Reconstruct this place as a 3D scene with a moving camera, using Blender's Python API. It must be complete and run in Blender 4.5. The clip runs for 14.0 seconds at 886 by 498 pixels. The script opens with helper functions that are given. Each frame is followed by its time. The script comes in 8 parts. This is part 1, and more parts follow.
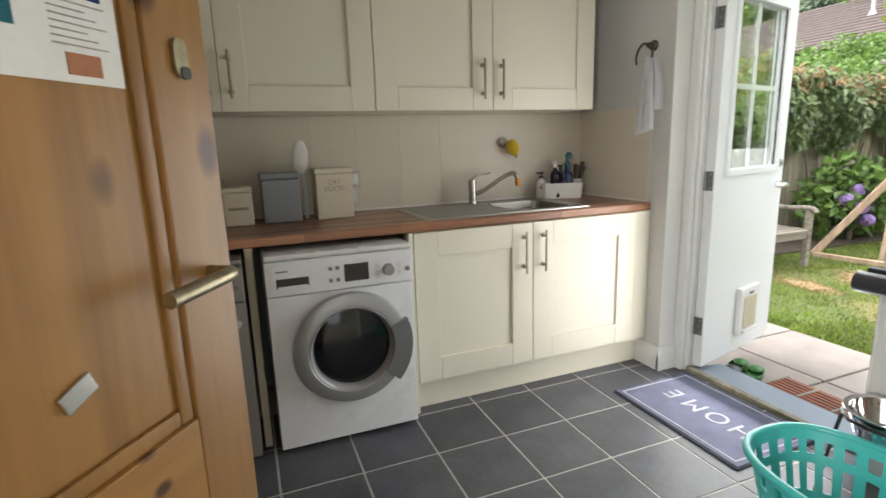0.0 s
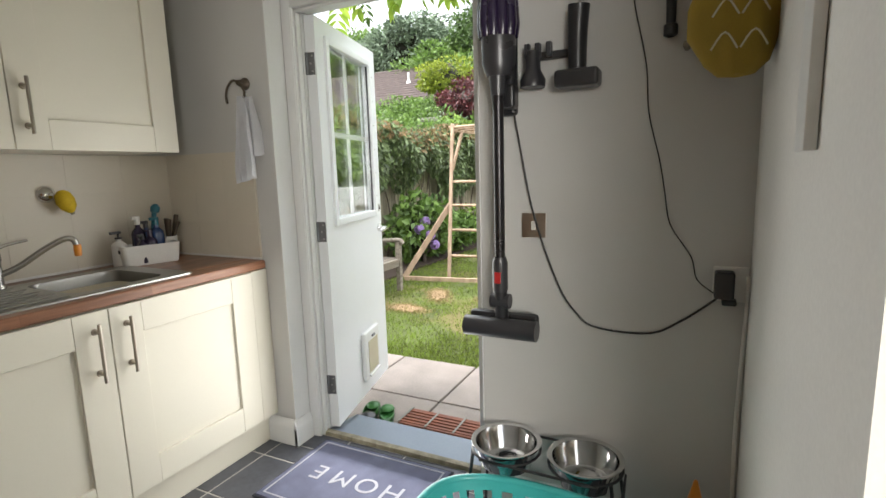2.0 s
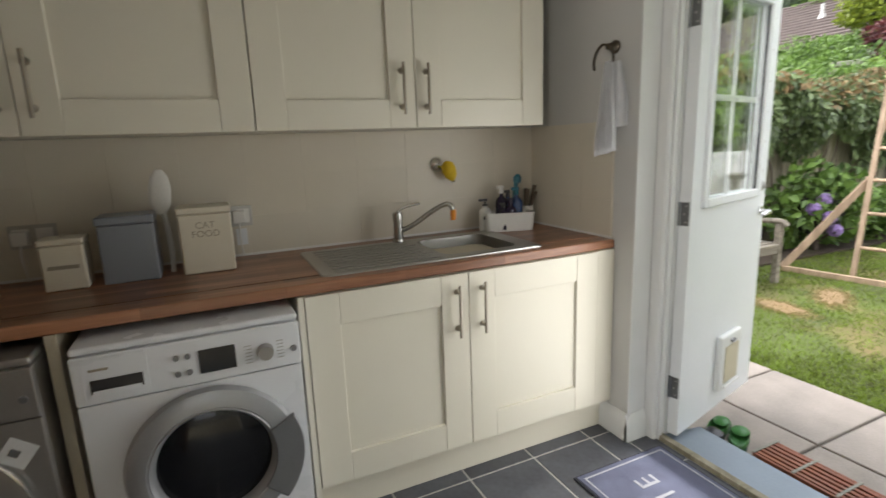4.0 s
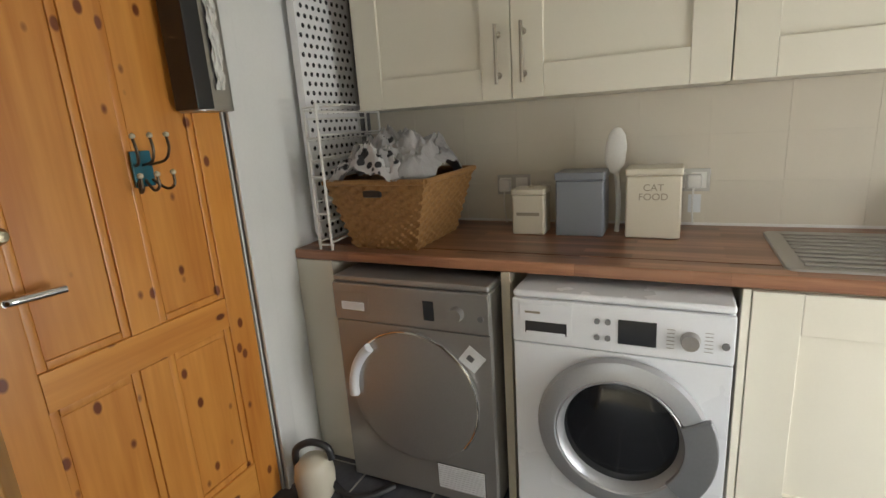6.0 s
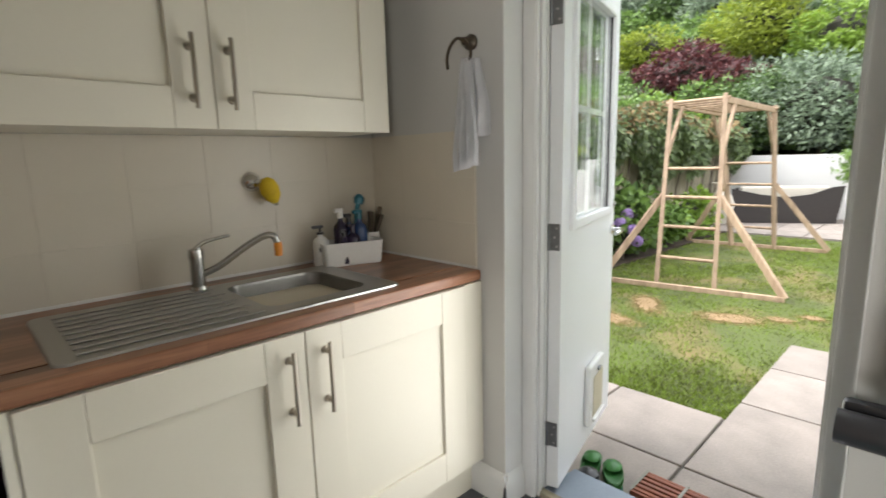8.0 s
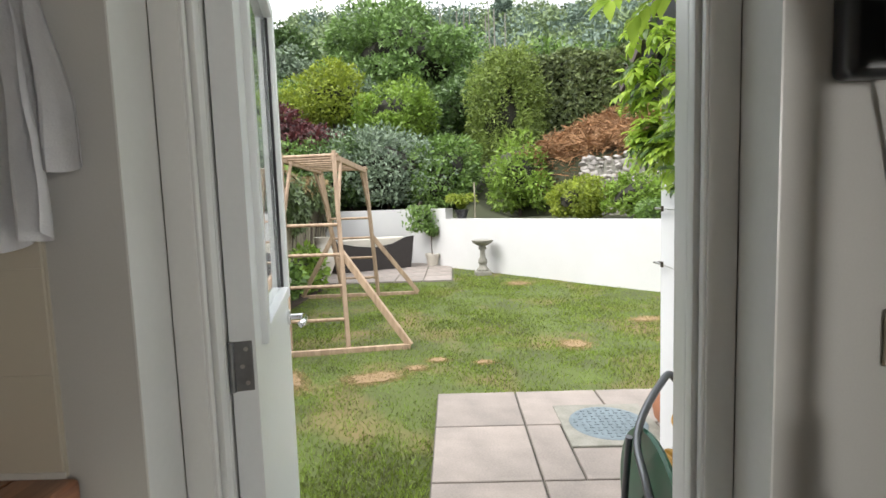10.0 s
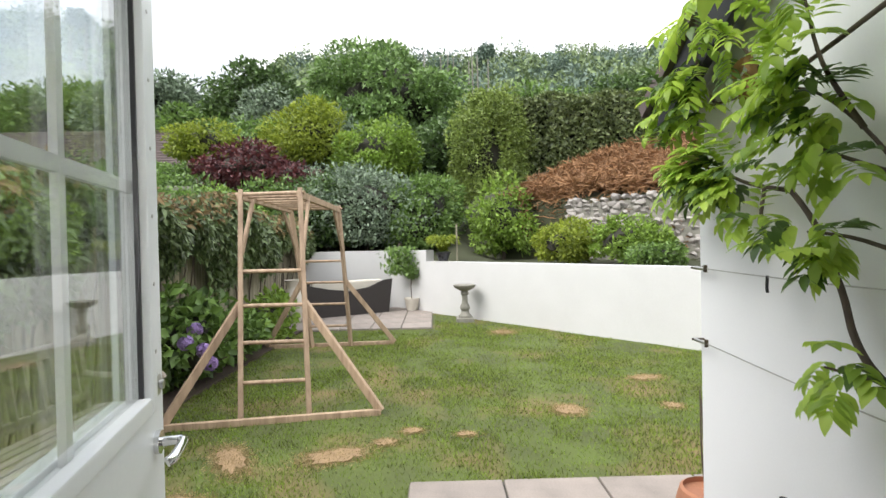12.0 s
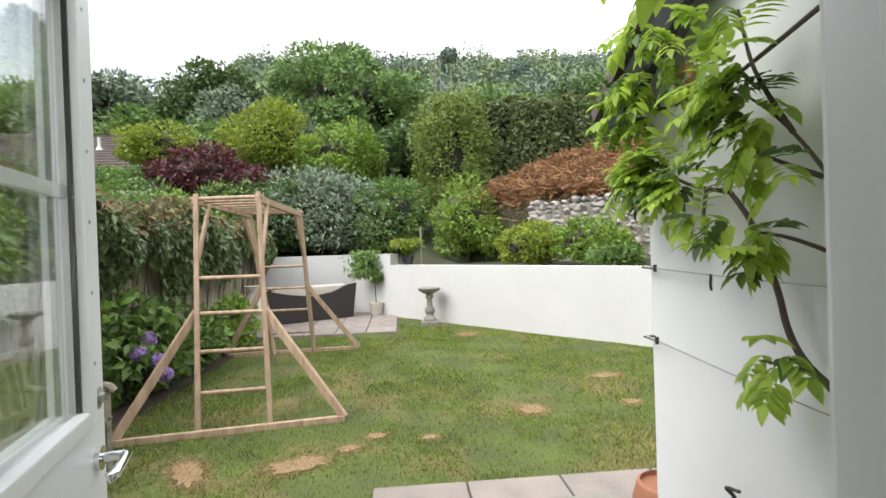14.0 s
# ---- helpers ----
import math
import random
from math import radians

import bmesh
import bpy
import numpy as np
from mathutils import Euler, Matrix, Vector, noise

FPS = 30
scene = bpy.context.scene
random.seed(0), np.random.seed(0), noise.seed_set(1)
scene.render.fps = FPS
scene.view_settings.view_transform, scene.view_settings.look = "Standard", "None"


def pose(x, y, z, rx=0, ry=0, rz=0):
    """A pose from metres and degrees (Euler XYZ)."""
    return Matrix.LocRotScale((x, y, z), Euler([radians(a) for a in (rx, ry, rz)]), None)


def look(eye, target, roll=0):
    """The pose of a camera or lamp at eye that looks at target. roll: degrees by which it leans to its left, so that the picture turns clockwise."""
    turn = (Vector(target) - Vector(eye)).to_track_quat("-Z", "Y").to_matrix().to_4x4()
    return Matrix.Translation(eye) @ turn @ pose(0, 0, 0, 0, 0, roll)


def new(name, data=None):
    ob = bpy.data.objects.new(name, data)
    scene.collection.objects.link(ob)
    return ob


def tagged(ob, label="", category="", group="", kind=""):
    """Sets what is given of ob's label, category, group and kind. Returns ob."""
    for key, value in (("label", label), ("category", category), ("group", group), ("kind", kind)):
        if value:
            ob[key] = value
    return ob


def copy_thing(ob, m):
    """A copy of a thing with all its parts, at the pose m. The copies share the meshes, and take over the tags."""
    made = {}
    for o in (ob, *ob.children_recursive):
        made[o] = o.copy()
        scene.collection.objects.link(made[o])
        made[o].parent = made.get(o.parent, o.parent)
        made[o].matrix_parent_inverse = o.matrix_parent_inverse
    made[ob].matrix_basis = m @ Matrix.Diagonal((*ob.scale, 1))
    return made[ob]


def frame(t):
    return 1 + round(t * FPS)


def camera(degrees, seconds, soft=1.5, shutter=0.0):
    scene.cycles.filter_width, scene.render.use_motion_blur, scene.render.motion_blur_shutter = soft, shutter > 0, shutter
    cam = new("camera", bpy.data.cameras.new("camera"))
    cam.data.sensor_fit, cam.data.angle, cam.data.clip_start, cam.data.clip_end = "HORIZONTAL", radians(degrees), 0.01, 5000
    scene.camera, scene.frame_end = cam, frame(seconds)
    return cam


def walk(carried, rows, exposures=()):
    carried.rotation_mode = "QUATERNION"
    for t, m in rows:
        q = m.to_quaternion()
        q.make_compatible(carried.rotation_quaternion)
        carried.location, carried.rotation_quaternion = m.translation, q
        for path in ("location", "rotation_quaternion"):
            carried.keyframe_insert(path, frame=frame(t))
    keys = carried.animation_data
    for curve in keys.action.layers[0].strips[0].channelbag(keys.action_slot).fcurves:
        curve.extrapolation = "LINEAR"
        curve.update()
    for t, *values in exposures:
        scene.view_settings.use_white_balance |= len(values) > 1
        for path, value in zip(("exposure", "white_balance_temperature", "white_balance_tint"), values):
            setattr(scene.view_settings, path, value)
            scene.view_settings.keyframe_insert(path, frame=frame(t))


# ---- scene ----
cam = camera(82.6, 14.0, shutter=0.2)
PATH = [
    (0, (-2.043, -2.77, 1.263), (-1.338, -0.941, 0.862), -1.9),
    (0.5, (-2.012, -2.672, 1.26), (-0.958, -1.018, 0.869), -1.7),
    (1, (-1.893, -2.552, 1.274), (-0.552, -1.118, 0.892), -1.5),
    (1.5, (-1.796, -2.477, 1.279), (-0.216, -1.304, 0.921), -1.5),
    (2, (-1.75, -2.452, 1.322), (0.02, -1.573, 1.013), -1.7),
    (2.5, (-1.708, -2.451, 1.408), (0.056, -1.538, 1.179), -1.8),
    (3, (-1.678, -2.43, 1.434), (-0.106, -1.223, 1.168), -1.8),
    (3.5, (-1.649, -2.387, 1.395), (-0.396, -0.865, 1.061), -2.4),
    (4, (-1.614, -2.309, 1.365), (-0.795, -0.531, 0.959), -2.2),
    (4.2, (-1.594, -2.269, 1.364), (-0.991, -0.414, 0.925), -1.9),
    (6.3, (-1.547, -2.13, 1.371), (-2.422, -0.399, 0.882), -4.0),
    (6.5, (-1.537, -2.12, 1.369), (-2.264, -0.321, 0.883), -3.7),
    (7, (-1.49, -2.086, 1.359), (-1.566, -0.144, 0.888), -2.5),
    (7.5, (-1.47, -1.981, 1.347), (-0.706, -0.178, 0.942), -1.9),
    (8, (-1.39, -1.859, 1.335), (-0.016, -0.449, 0.984), -1.5),
    (8.5, (-1.239, -1.687, 1.338), (0.449, -0.659, 1.03), -0.4),
    (9, (-1.104, -1.543, 1.342), (0.767, -0.881, 1.091), -0.9),
    (9.2, (-1.042, -1.468, 1.347), (0.877, -0.956, 1.113), -1.4),
    (11.3, (-0.346, -1.163, 1.34), (1.638, -1.388, 1.213), -0.9),
    (11.5, (-0.291, -1.185, 1.346), (1.698, -1.373, 1.244), -1.0),
    (12, (-0.175, -1.288, 1.393), (1.824, -1.317, 1.368), -1.2),
    (12.5, (-0.109, -1.37, 1.424), (1.89, -1.304, 1.458), -1.0),
    (13, (-0.074, -1.41, 1.441), (1.923, -1.327, 1.497), -0.5),
    (13.5, (-0.084, -1.401, 1.432), (1.916, -1.374, 1.476), -0.4),
    (14, (-0.177, -1.316, 1.392), (1.816, -1.482, 1.376), -1.9),
]
EXPOSURES = [(0, 2.0), (1.0, 1.9), (2.5, 1.75), (4.2, 1.6), (6.3, 2.6), (7.2, 2.3), (8.2, 1.55), (9.2, 1.3), (11.3, 1.0), (14.0, 0.95)]
walk(cam, [(t, look(eye, target, roll)) for t, eye, target, roll in PATH], EXPOSURES)

# ---- world and light ----
world = bpy.data.worlds.new("overcast_sky")
scene.world = world
world.use_nodes = True
wn, wl = world.node_tree.nodes, world.node_tree.links
sky = wn.new("ShaderNodeTexSky")
sky.sky_type, sky.sun_disc = "NISHITA", False
sky.sun_elevation, sky.sun_rotation = radians(50), radians(330)
sky_dim = wn.new("ShaderNodeVectorMath")
sky_dim.operation = "SCALE"
sky_dim.inputs[3].default_value = 0.1
cloud_co = wn.new("ShaderNodeTexCoord")
cloud = wn.new("ShaderNodeTexNoise")
cloud.inputs["Scale"].default_value, cloud.inputs["Detail"].default_value = 2.2, 5
cloud_ramp = wn.new("ShaderNodeValToRGB")
cloud_ramp.color_ramp.elements[0].position, cloud_ramp.color_ramp.elements[0].color = 0.38, (0.42, 0.45, 0.50, 1)
cloud_ramp.color_ramp.elements[1].position, cloud_ramp.color_ramp.elements[1].color = 0.62, (1.0, 1.0, 1.0, 1)
cloud_mix = wn.new("ShaderNodeMixRGB")
cloud_mix.inputs[0].default_value = 0.88
wl.new(cloud_co.outputs["Generated"], cloud.inputs["Vector"])
wl.new(cloud.outputs["Fac"], cloud_ramp.inputs["Fac"])
wl.new(sky.outputs["Color"], sky_dim.inputs[0])
wl.new(sky_dim.outputs[0], cloud_mix.inputs[1])
wl.new(cloud_ramp.outputs["Color"], cloud_mix.inputs[2])
# an overcast sky: the zenith three times as bright as the horizon
sky_sep = wn.new("ShaderNodeSeparateXYZ")
sky_up = wn.new("ShaderNodeMapRange")
sky_up.inputs["From Min"].default_value, sky_up.inputs["From Max"].default_value = 0.0, 1.0
sky_up.inputs["To Min"].default_value, sky_up.inputs["To Max"].default_value = 0.36, 1.0
sky_grade = wn.new("ShaderNodeVectorMath")
sky_grade.operation = "SCALE"
wl.new(cloud_co.outputs["Generated"], sky_sep.inputs[0])
wl.new(sky_sep.outputs[2], sky_up.inputs["Value"])
wl.new(cloud_mix.outputs[0], sky_grade.inputs[0])
wl.new(sky_up.outputs[0], sky_grade.inputs[3])
wl.new(sky_grade.outputs[0], wn["Background"].inputs["Color"])
wn["Background"].inputs["Strength"].default_value = 2.0

sun = new("sun", bpy.data.lights.new("sun", "SUN"))
sun.data.energy, sun.data.angle, sun.data.color = 1.5, radians(40), (1.0, 0.97, 0.93)
sun.matrix_world = look((-5, 8.5, 11.9), (0, 0, 0))

# added fill lamp in the unseen room behind the doorway, no window there
hall_fill = new("hall_fill_light", bpy.data.lights.new("hall_fill_light", "AREA"))
hall_fill.data.shape, hall_fill.data.size, hall_fill.data.size_y = "RECTANGLE", 1.6, 1.3
hall_fill.data.energy, hall_fill.data.color = 62, (1.0, 0.97, 0.92)
hall_fill.matrix_world = look((-4.17, -4.1, 1.5), (0.0, -3.8, 1.2))


# added lamp in the back doorway that boosts the open sky's light indoors
door_fill = new("doorway_fill", bpy.data.lights.new("doorway_fill", "AREA"))
door_fill.data.shape, door_fill.data.size, door_fill.data.size_y = "RECTANGLE", 0.86, 1.5
door_fill.data.energy, door_fill.data.color = 4.7, (1.0, 0.985, 0.95)
door_fill.matrix_world = look((-0.01, -1.245, 0.80), (-1.0, -1.245, 0.80))


# ---- helpers for shapes ----
def add_box(bm, x0, x1, y0, y1, z0, z1, bevel=0.0, seg=2, m=None):
    r = bmesh.ops.create_cube(bm, size=1, matrix=Matrix.Translation(((x0 + x1) / 2, (y0 + y1) / 2, (z0 + z1) / 2)) @ Matrix.Diagonal((abs(x1 - x0), abs(y1 - y0), abs(z1 - z0), 1)))
    vs = r["verts"]
    if bevel > 0:
        es = list({e for v in vs for e in v.link_edges})
        r = bmesh.ops.bevel(bm, geom=es, offset=bevel, segments=seg, affect="EDGES", profile=0.5)
        vs = list({v for f in r["faces"] for v in f.verts} | {v for v in vs if v.is_valid})
    if m is not None:
        bmesh.ops.transform(bm, matrix=m, verts=[v for v in vs if v.is_valid])
    return vs


def boxm(*a, **k):
    bm = bmesh.new()
    add_box(bm, *a, **k)
    return bm


def add_rod(bm, p, q, r0, r1=None, n=12):
    p, q = Vector(p), Vector(q)
    d = q - p
    m = Matrix.Translation((p + q) / 2) @ d.to_track_quat("Z", "Y").to_matrix().to_4x4()
    return bmesh.ops.create_cone(bm, cap_ends=True, segments=n, radius1=r0, radius2=r0 if r1 is None else r1, depth=d.length, matrix=m)["verts"]


def rodm(*a, **k):
    bm = bmesh.new()
    add_rod(bm, *a, **k)
    return bm


def smooth_path(pts, per=6):
    P = [Vector(p) for p in pts]
    if len(P) < 3:
        return P
    out = []
    for i in range(len(P) - 1):
        a, b, c, d = P[max(i - 1, 0)], P[i], P[i + 1], P[min(i + 2, len(P) - 1)]
        for k in range(per):
            u = k / per
            out.append(0.5 * ((2 * b) + (c - a) * u + (2 * a - 5 * b + 4 * c - d) * u * u + (3 * b - a - 3 * c + d) * u ** 3))
    return out + [P[-1]]


def add_tube(bm, pts, r, n=8, r_end=None, per=6):
    P = smooth_path(pts, per)
    rings, ref = [], None
    for i, p in enumerate(P):
        d = (P[min(i + 1, len(P) - 1)] - P[max(i - 1, 0)]).normalized()
        if ref is None:
            ref = d.orthogonal().normalized()
        ref = (ref - d * ref.dot(d)).normalized()
        s = d.cross(ref)
        rr = r if r_end is None else r + (r_end - r) * i / (len(P) - 1)
        rings.append([bm.verts.new(p + (ref * math.cos(2 * math.pi * k / n) + s * math.sin(2 * math.pi * k / n)) * rr) for k in range(n)])
    for a, b in zip(rings, rings[1:]):
        for k in range(n):
            bm.faces.new((a[k], a[(k + 1) % n], b[(k + 1) % n], b[k]))
    bm.faces.new(rings[0][::-1])
    bm.faces.new(rings[-1])
    return [v for ring in rings for v in ring]


def tubem(*a, **k):
    bm = bmesh.new()
    add_tube(bm, *a, **k)
    return bm


def add_lathe(bm, prof, n=32, m=None, sx=1.0, sy=1.0):
    rings = []
    for r, z in prof:
        rings.append([bm.verts.new((r * sx * math.cos(2 * math.pi * k / n), r * sy * math.sin(2 * math.pi * k / n), z)) for k in range(n)])
    for a, b in zip(rings, rings[1:]):
        for k in range(n):
            bm.faces.new((a[k], a[(k + 1) % n], b[(k + 1) % n], b[k]))
    vs = [v for ring in rings for v in ring]
    if m is not None:
        bmesh.ops.transform(bm, matrix=m, verts=vs)
    return vs


def lathem(*a, **k):
    bm = bmesh.new()
    add_lathe(bm, *a, **k)
    return bm


def add_prism(bm, poly, z0, z1, m=None):
    lo = [bm.verts.new((x, y, z0)) for x, y in poly]
    hi = [bm.verts.new((x, y, z1)) for x, y in poly]
    bm.faces.new(lo[::-1])
    bm.faces.new(hi)
    n = len(poly)
    for k in range(n):
        bm.faces.new((lo[k], lo[(k + 1) % n], hi[(k + 1) % n], hi[k]))
    if m is not None:
        bmesh.ops.transform(bm, matrix=m, verts=lo + hi)
    return lo + hi


def prismm(*a, **k):
    bm = bmesh.new()
    add_prism(bm, *a, **k)
    return bm


# y-facing frame: local (u, v, depth) -> (u, -depth, v)
FRONT = Matrix(((1, 0, 0, 0), (0, 0, -1, 0), (0, 1, 0, 0), (0, 0, 0, 1)))


def even_faces(me):
    """Normals weighted by area, so that wide flat faces stay flat beside their rounded edges."""
    faces = [(Vector(q.normal), q.area, tuple(q.vertices)) for q in me.polygons]
    round_vert = [[] for _ in me.vertices]
    for q in faces:
        for i in q[2]:
            round_vert[i].append(q)
    out = []
    for n0, _, vs in faces:
        for i in vs:
            t = Vector((0, 0, 0))
            for n1, a1, _ in round_vert[i]:
                if n0.dot(n1) > 0.766:
                    t += n1 * a1
            out.append(t.normalized() if t.length > 1e-12 else n0)
    me.normals_split_custom_set(out)


def finish(bm, name, material, smooth=True):
    bmesh.ops.recalc_face_normals(bm, faces=bm.faces)
    me = bpy.data.meshes.new(name)
    bm.to_mesh(me)
    bm.free()
    if material is not None:
        me.materials.append(material)
    if smooth:
        me.polygons.foreach_set("use_smooth", [True] * len(me.polygons))
        me.set_sharp_from_angle(angle=radians(40))
        if len(me.polygons) < 500:
            even_faces(me)
    return me


def part(name, bm, material, parent, label="", at=None):
    ob = new(name, finish(bm, name, material))
    ob.parent = parent
    if at is not None:
        ob.matrix_local = at
    if label:
        tagged(ob, label)
    return ob


def thing(name, label, category, at=(0, 0, 0), rz=0.0, group=""):
    ob = new(name)
    ob.empty_display_size = 0.05
    ob.matrix_world = pose(*at, 0, 0, rz)
    return tagged(ob, label, category, group)


def single(name, bm, material, label, category, at=(0, 0, 0), rz=0.0, group="", kind=""):
    ob = new(name, finish(bm, name, material))
    ob.matrix_world = pose(*at, 0, 0, rz)
    return tagged(ob, label, category, group, kind)


def struct(name, bm, material, label=""):
    return tagged(new(name, finish(bm, name, material)), label, "", "", "structure")


# ---- materials ----
def surf(name, c1, c2=None, rough=0.5, metal=0.0, scale=8.0, fine=120.0, bump=0.08, stretch=(1, 1, 1), rand=0.0, coat=0.0, trans=0.0, rough_var=0.12, blend=0.6):
    m = bpy.data.materials.new(name)
    m.use_nodes = True
    nt = m.node_tree
    N, L = nt.nodes, nt.links
    b = N["Principled BSDF"]
    co = N.new("ShaderNodeTexCoord")
    mp = N.new("ShaderNodeMapping")
    mp.inputs["Scale"].default_value = stretch
    L.new(co.outputs["Object"], mp.inputs["Vector"])
    n1 = N.new("ShaderNodeTexNoise")
    n1.inputs["Scale"].default_value, n1.inputs["Detail"].default_value = scale, 4
    n2 = N.new("ShaderNodeTexNoise")
    n2.inputs["Scale"].default_value, n2.inputs["Detail"].default_value = fine, 3
    L.new(mp.outputs[0], n1.inputs["Vector"])
    L.new(mp.outputs[0], n2.inputs["Vector"])
    c2 = c2 or tuple(v * 0.86 for v in c1)
    add = N.new("ShaderNodeMath")
    add.operation = "MULTIPLY_ADD"
    add.inputs[1].default_value = 0.35
    L.new(n2.outputs["Fac"], add.inputs[0])
    sc = N.new("ShaderNodeMath")
    sc.operation = "MULTIPLY"
    sc.inputs[1].default_value = 0.65
    L.new(n1.outputs["Fac"], sc.inputs[0])
    L.new(sc.outputs[0], add.inputs[2])
    ramp = N.new("ShaderNodeValToRGB")
    ramp.color_ramp.elements[0].position, ramp.color_ramp.elements[0].color = 0.5 - blend / 3, (*c2, 1)
    ramp.color_ramp.elements[1].position, ramp.color_ramp.elements[1].color = 0.5 + blend / 3, (*c1, 1)
    L.new(add.outputs[0], ramp.inputs["Fac"])
    out = ramp.outputs["Color"]
    if rand > 0:
        oi = N.new("ShaderNodeObjectInfo")
        hsv = N.new("ShaderNodeHueSaturation")
        mr = N.new("ShaderNodeMapRange")
        mr.inputs["To Min"].default_value, mr.inputs["To Max"].default_value = 1 - rand, 1 + rand
        L.new(oi.outputs["Random"], mr.inputs["Value"])
        L.new(mr.outputs[0], hsv.inputs["Value"])
        L.new(out, hsv.inputs["Color"])
        out = hsv.outputs["Color"]
    L.new(out, b.inputs["Base Color"])
    rr = N.new("ShaderNodeMapRange")
    rr.inputs["To Min"].default_value, rr.inputs["To Max"].default_value = max(rough - rough_var, 0.02), min(rough + rough_var, 1)
    L.new(n1.outputs["Fac"], rr.inputs["Value"])
    L.new(rr.outputs[0], b.inputs["Roughness"])
    b.inputs["Metallic"].default_value = metal
    b.inputs["Coat Weight"].default_value = coat
    b.inputs["Transmission Weight"].default_value = trans
    if bump > 0:
        bp = N.new("ShaderNodeBump")
        bp.inputs["Strength"].default_value, bp.inputs["Distance"].default_value = bump, 0.004
        L.new(add.outputs[0], bp.inputs["Height"])
        L.new(bp.outputs[0], b.inputs["Normal"])
    return m


def timber(name, light, dark, knots=None, rough=0.45, scale=1.0, axis="Z", rand=0.0, coat=0.0, knot_size=1.0):
    m = bpy.data.materials.new(name)
    m.use_nodes = True
    N, L = m.node_tree.nodes, m.node_tree.links
    b = N["Principled BSDF"]
    co = N.new("ShaderNodeTexCoord")
    mp = N.new("ShaderNodeMapping")
    s = [14 * scale, 14 * scale, 14 * scale]
    s["XYZ".index(axis)] = 0.9 * scale
    mp.inputs["Scale"].default_value = s
    L.new(co.outputs["Object"], mp.inputs["Vector"])
    oi = N.new("ShaderNodeObjectInfo")
    ov = N.new("ShaderNodeVectorMath")
    ov.operation = "ADD"
    mul = N.new("ShaderNodeMath")
    mul.operation = "MULTIPLY"
    mul.inputs[1].default_value = 37.0
    L.new(oi.outputs["Random"], mul.inputs[0])
    L.new(mp.outputs[0], ov.inputs[0])
    L.new(mul.outputs[0], ov.inputs[1])
    n1 = N.new("ShaderNodeTexNoise")
    n1.inputs["Scale"].default_value, n1.inputs["Detail"].default_value, n1.inputs["Distortion"].default_value = 1.0, 5, 0.6
    L.new(ov.outputs[0], n1.inputs["Vector"])
    n2 = N.new("ShaderNodeTexNoise")
    n2.inputs["Scale"].default_value, n2.inputs["Detail"].default_value = 7.0, 2
    L.new(ov.outputs[0], n2.inputs["Vector"])
    mx = N.new("ShaderNodeMath")
    mx.operation = "MULTIPLY_ADD"
    mx.inputs[1].default_value = 0.3
    L.new(n2.outputs["Fac"], mx.inputs[0])
    L.new(n1.outputs["Fac"], mx.inputs[2])
    ramp = N.new("ShaderNodeValToRGB")
    e = ramp.color_ramp.elements
    e[0].position, e[0].color = 0.42, (*dark, 1)
    e[1].position, e[1].color = 0.8, (*light, 1)
    L.new(mx.outputs[0], ramp.inputs["Fac"])
    out = ramp.outputs["Color"]
    if knots:
        mk = N.new("ShaderNodeMapping")
        ks = [14.0 / knot_size] * 3
        ks["XYZ".index(axis)] = 8.5 / knot_size
        mk.inputs["Scale"].default_value = ks
        L.new(co.outputs["Object"], mk.inputs["Vector"])
        vo = N.new("ShaderNodeTexVoronoi")
        vo.inputs["Scale"].default_value = 1.0
        L.new(mk.outputs[0], vo.inputs["Vector"])
        kr = N.new("ShaderNodeValToRGB")
        kr.color_ramp.elements[0].position, kr.color_ramp.elements[0].color = 0.12, (1, 1, 1, 1)
        kr.color_ramp.elements[1].position, kr.color_ramp.elements[1].color = 0.185, (0, 0, 0, 1)
        L.new(vo.outputs["Distance"], kr.inputs["Fac"])
        mix = N.new("ShaderNodeMixRGB")
        mix.inputs[2].default_value = (*knots, 1)
        L.new(kr.outputs["Color"], mix.inputs[0])
        L.new(out, mix.inputs[1])
        out = mix.outputs[0]
    if rand:
        hsv = N.new("ShaderNodeHueSaturation")
        mr = N.new("ShaderNodeMapRange")
        mr.inputs["To Min"].default_value, mr.inputs["To Max"].default_value = 1 - rand, 1 + rand
        L.new(oi.outputs["Random"], mr.inputs["Value"])
        L.new(mr.outputs[0], hsv.inputs["Value"])
        L.new(out, hsv.inputs["Color"])
        out = hsv.outputs["Color"]
    L.new(out, b.inputs["Base Color"])
    b.inputs["Roughness"].default_value = rough
    b.inputs["Coat Weight"].default_value = coat
    b.inputs["Coat Roughness"].default_value = 0.25
    bp = N.new("ShaderNodeBump")
    bp.inputs["Strength"].default_value, bp.inputs["Distance"].default_value = 0.12, 0.003
    L.new(mx.outputs[0], bp.inputs["Height"])
    L.new(bp.outputs[0], b.inputs["Normal"])
    return m


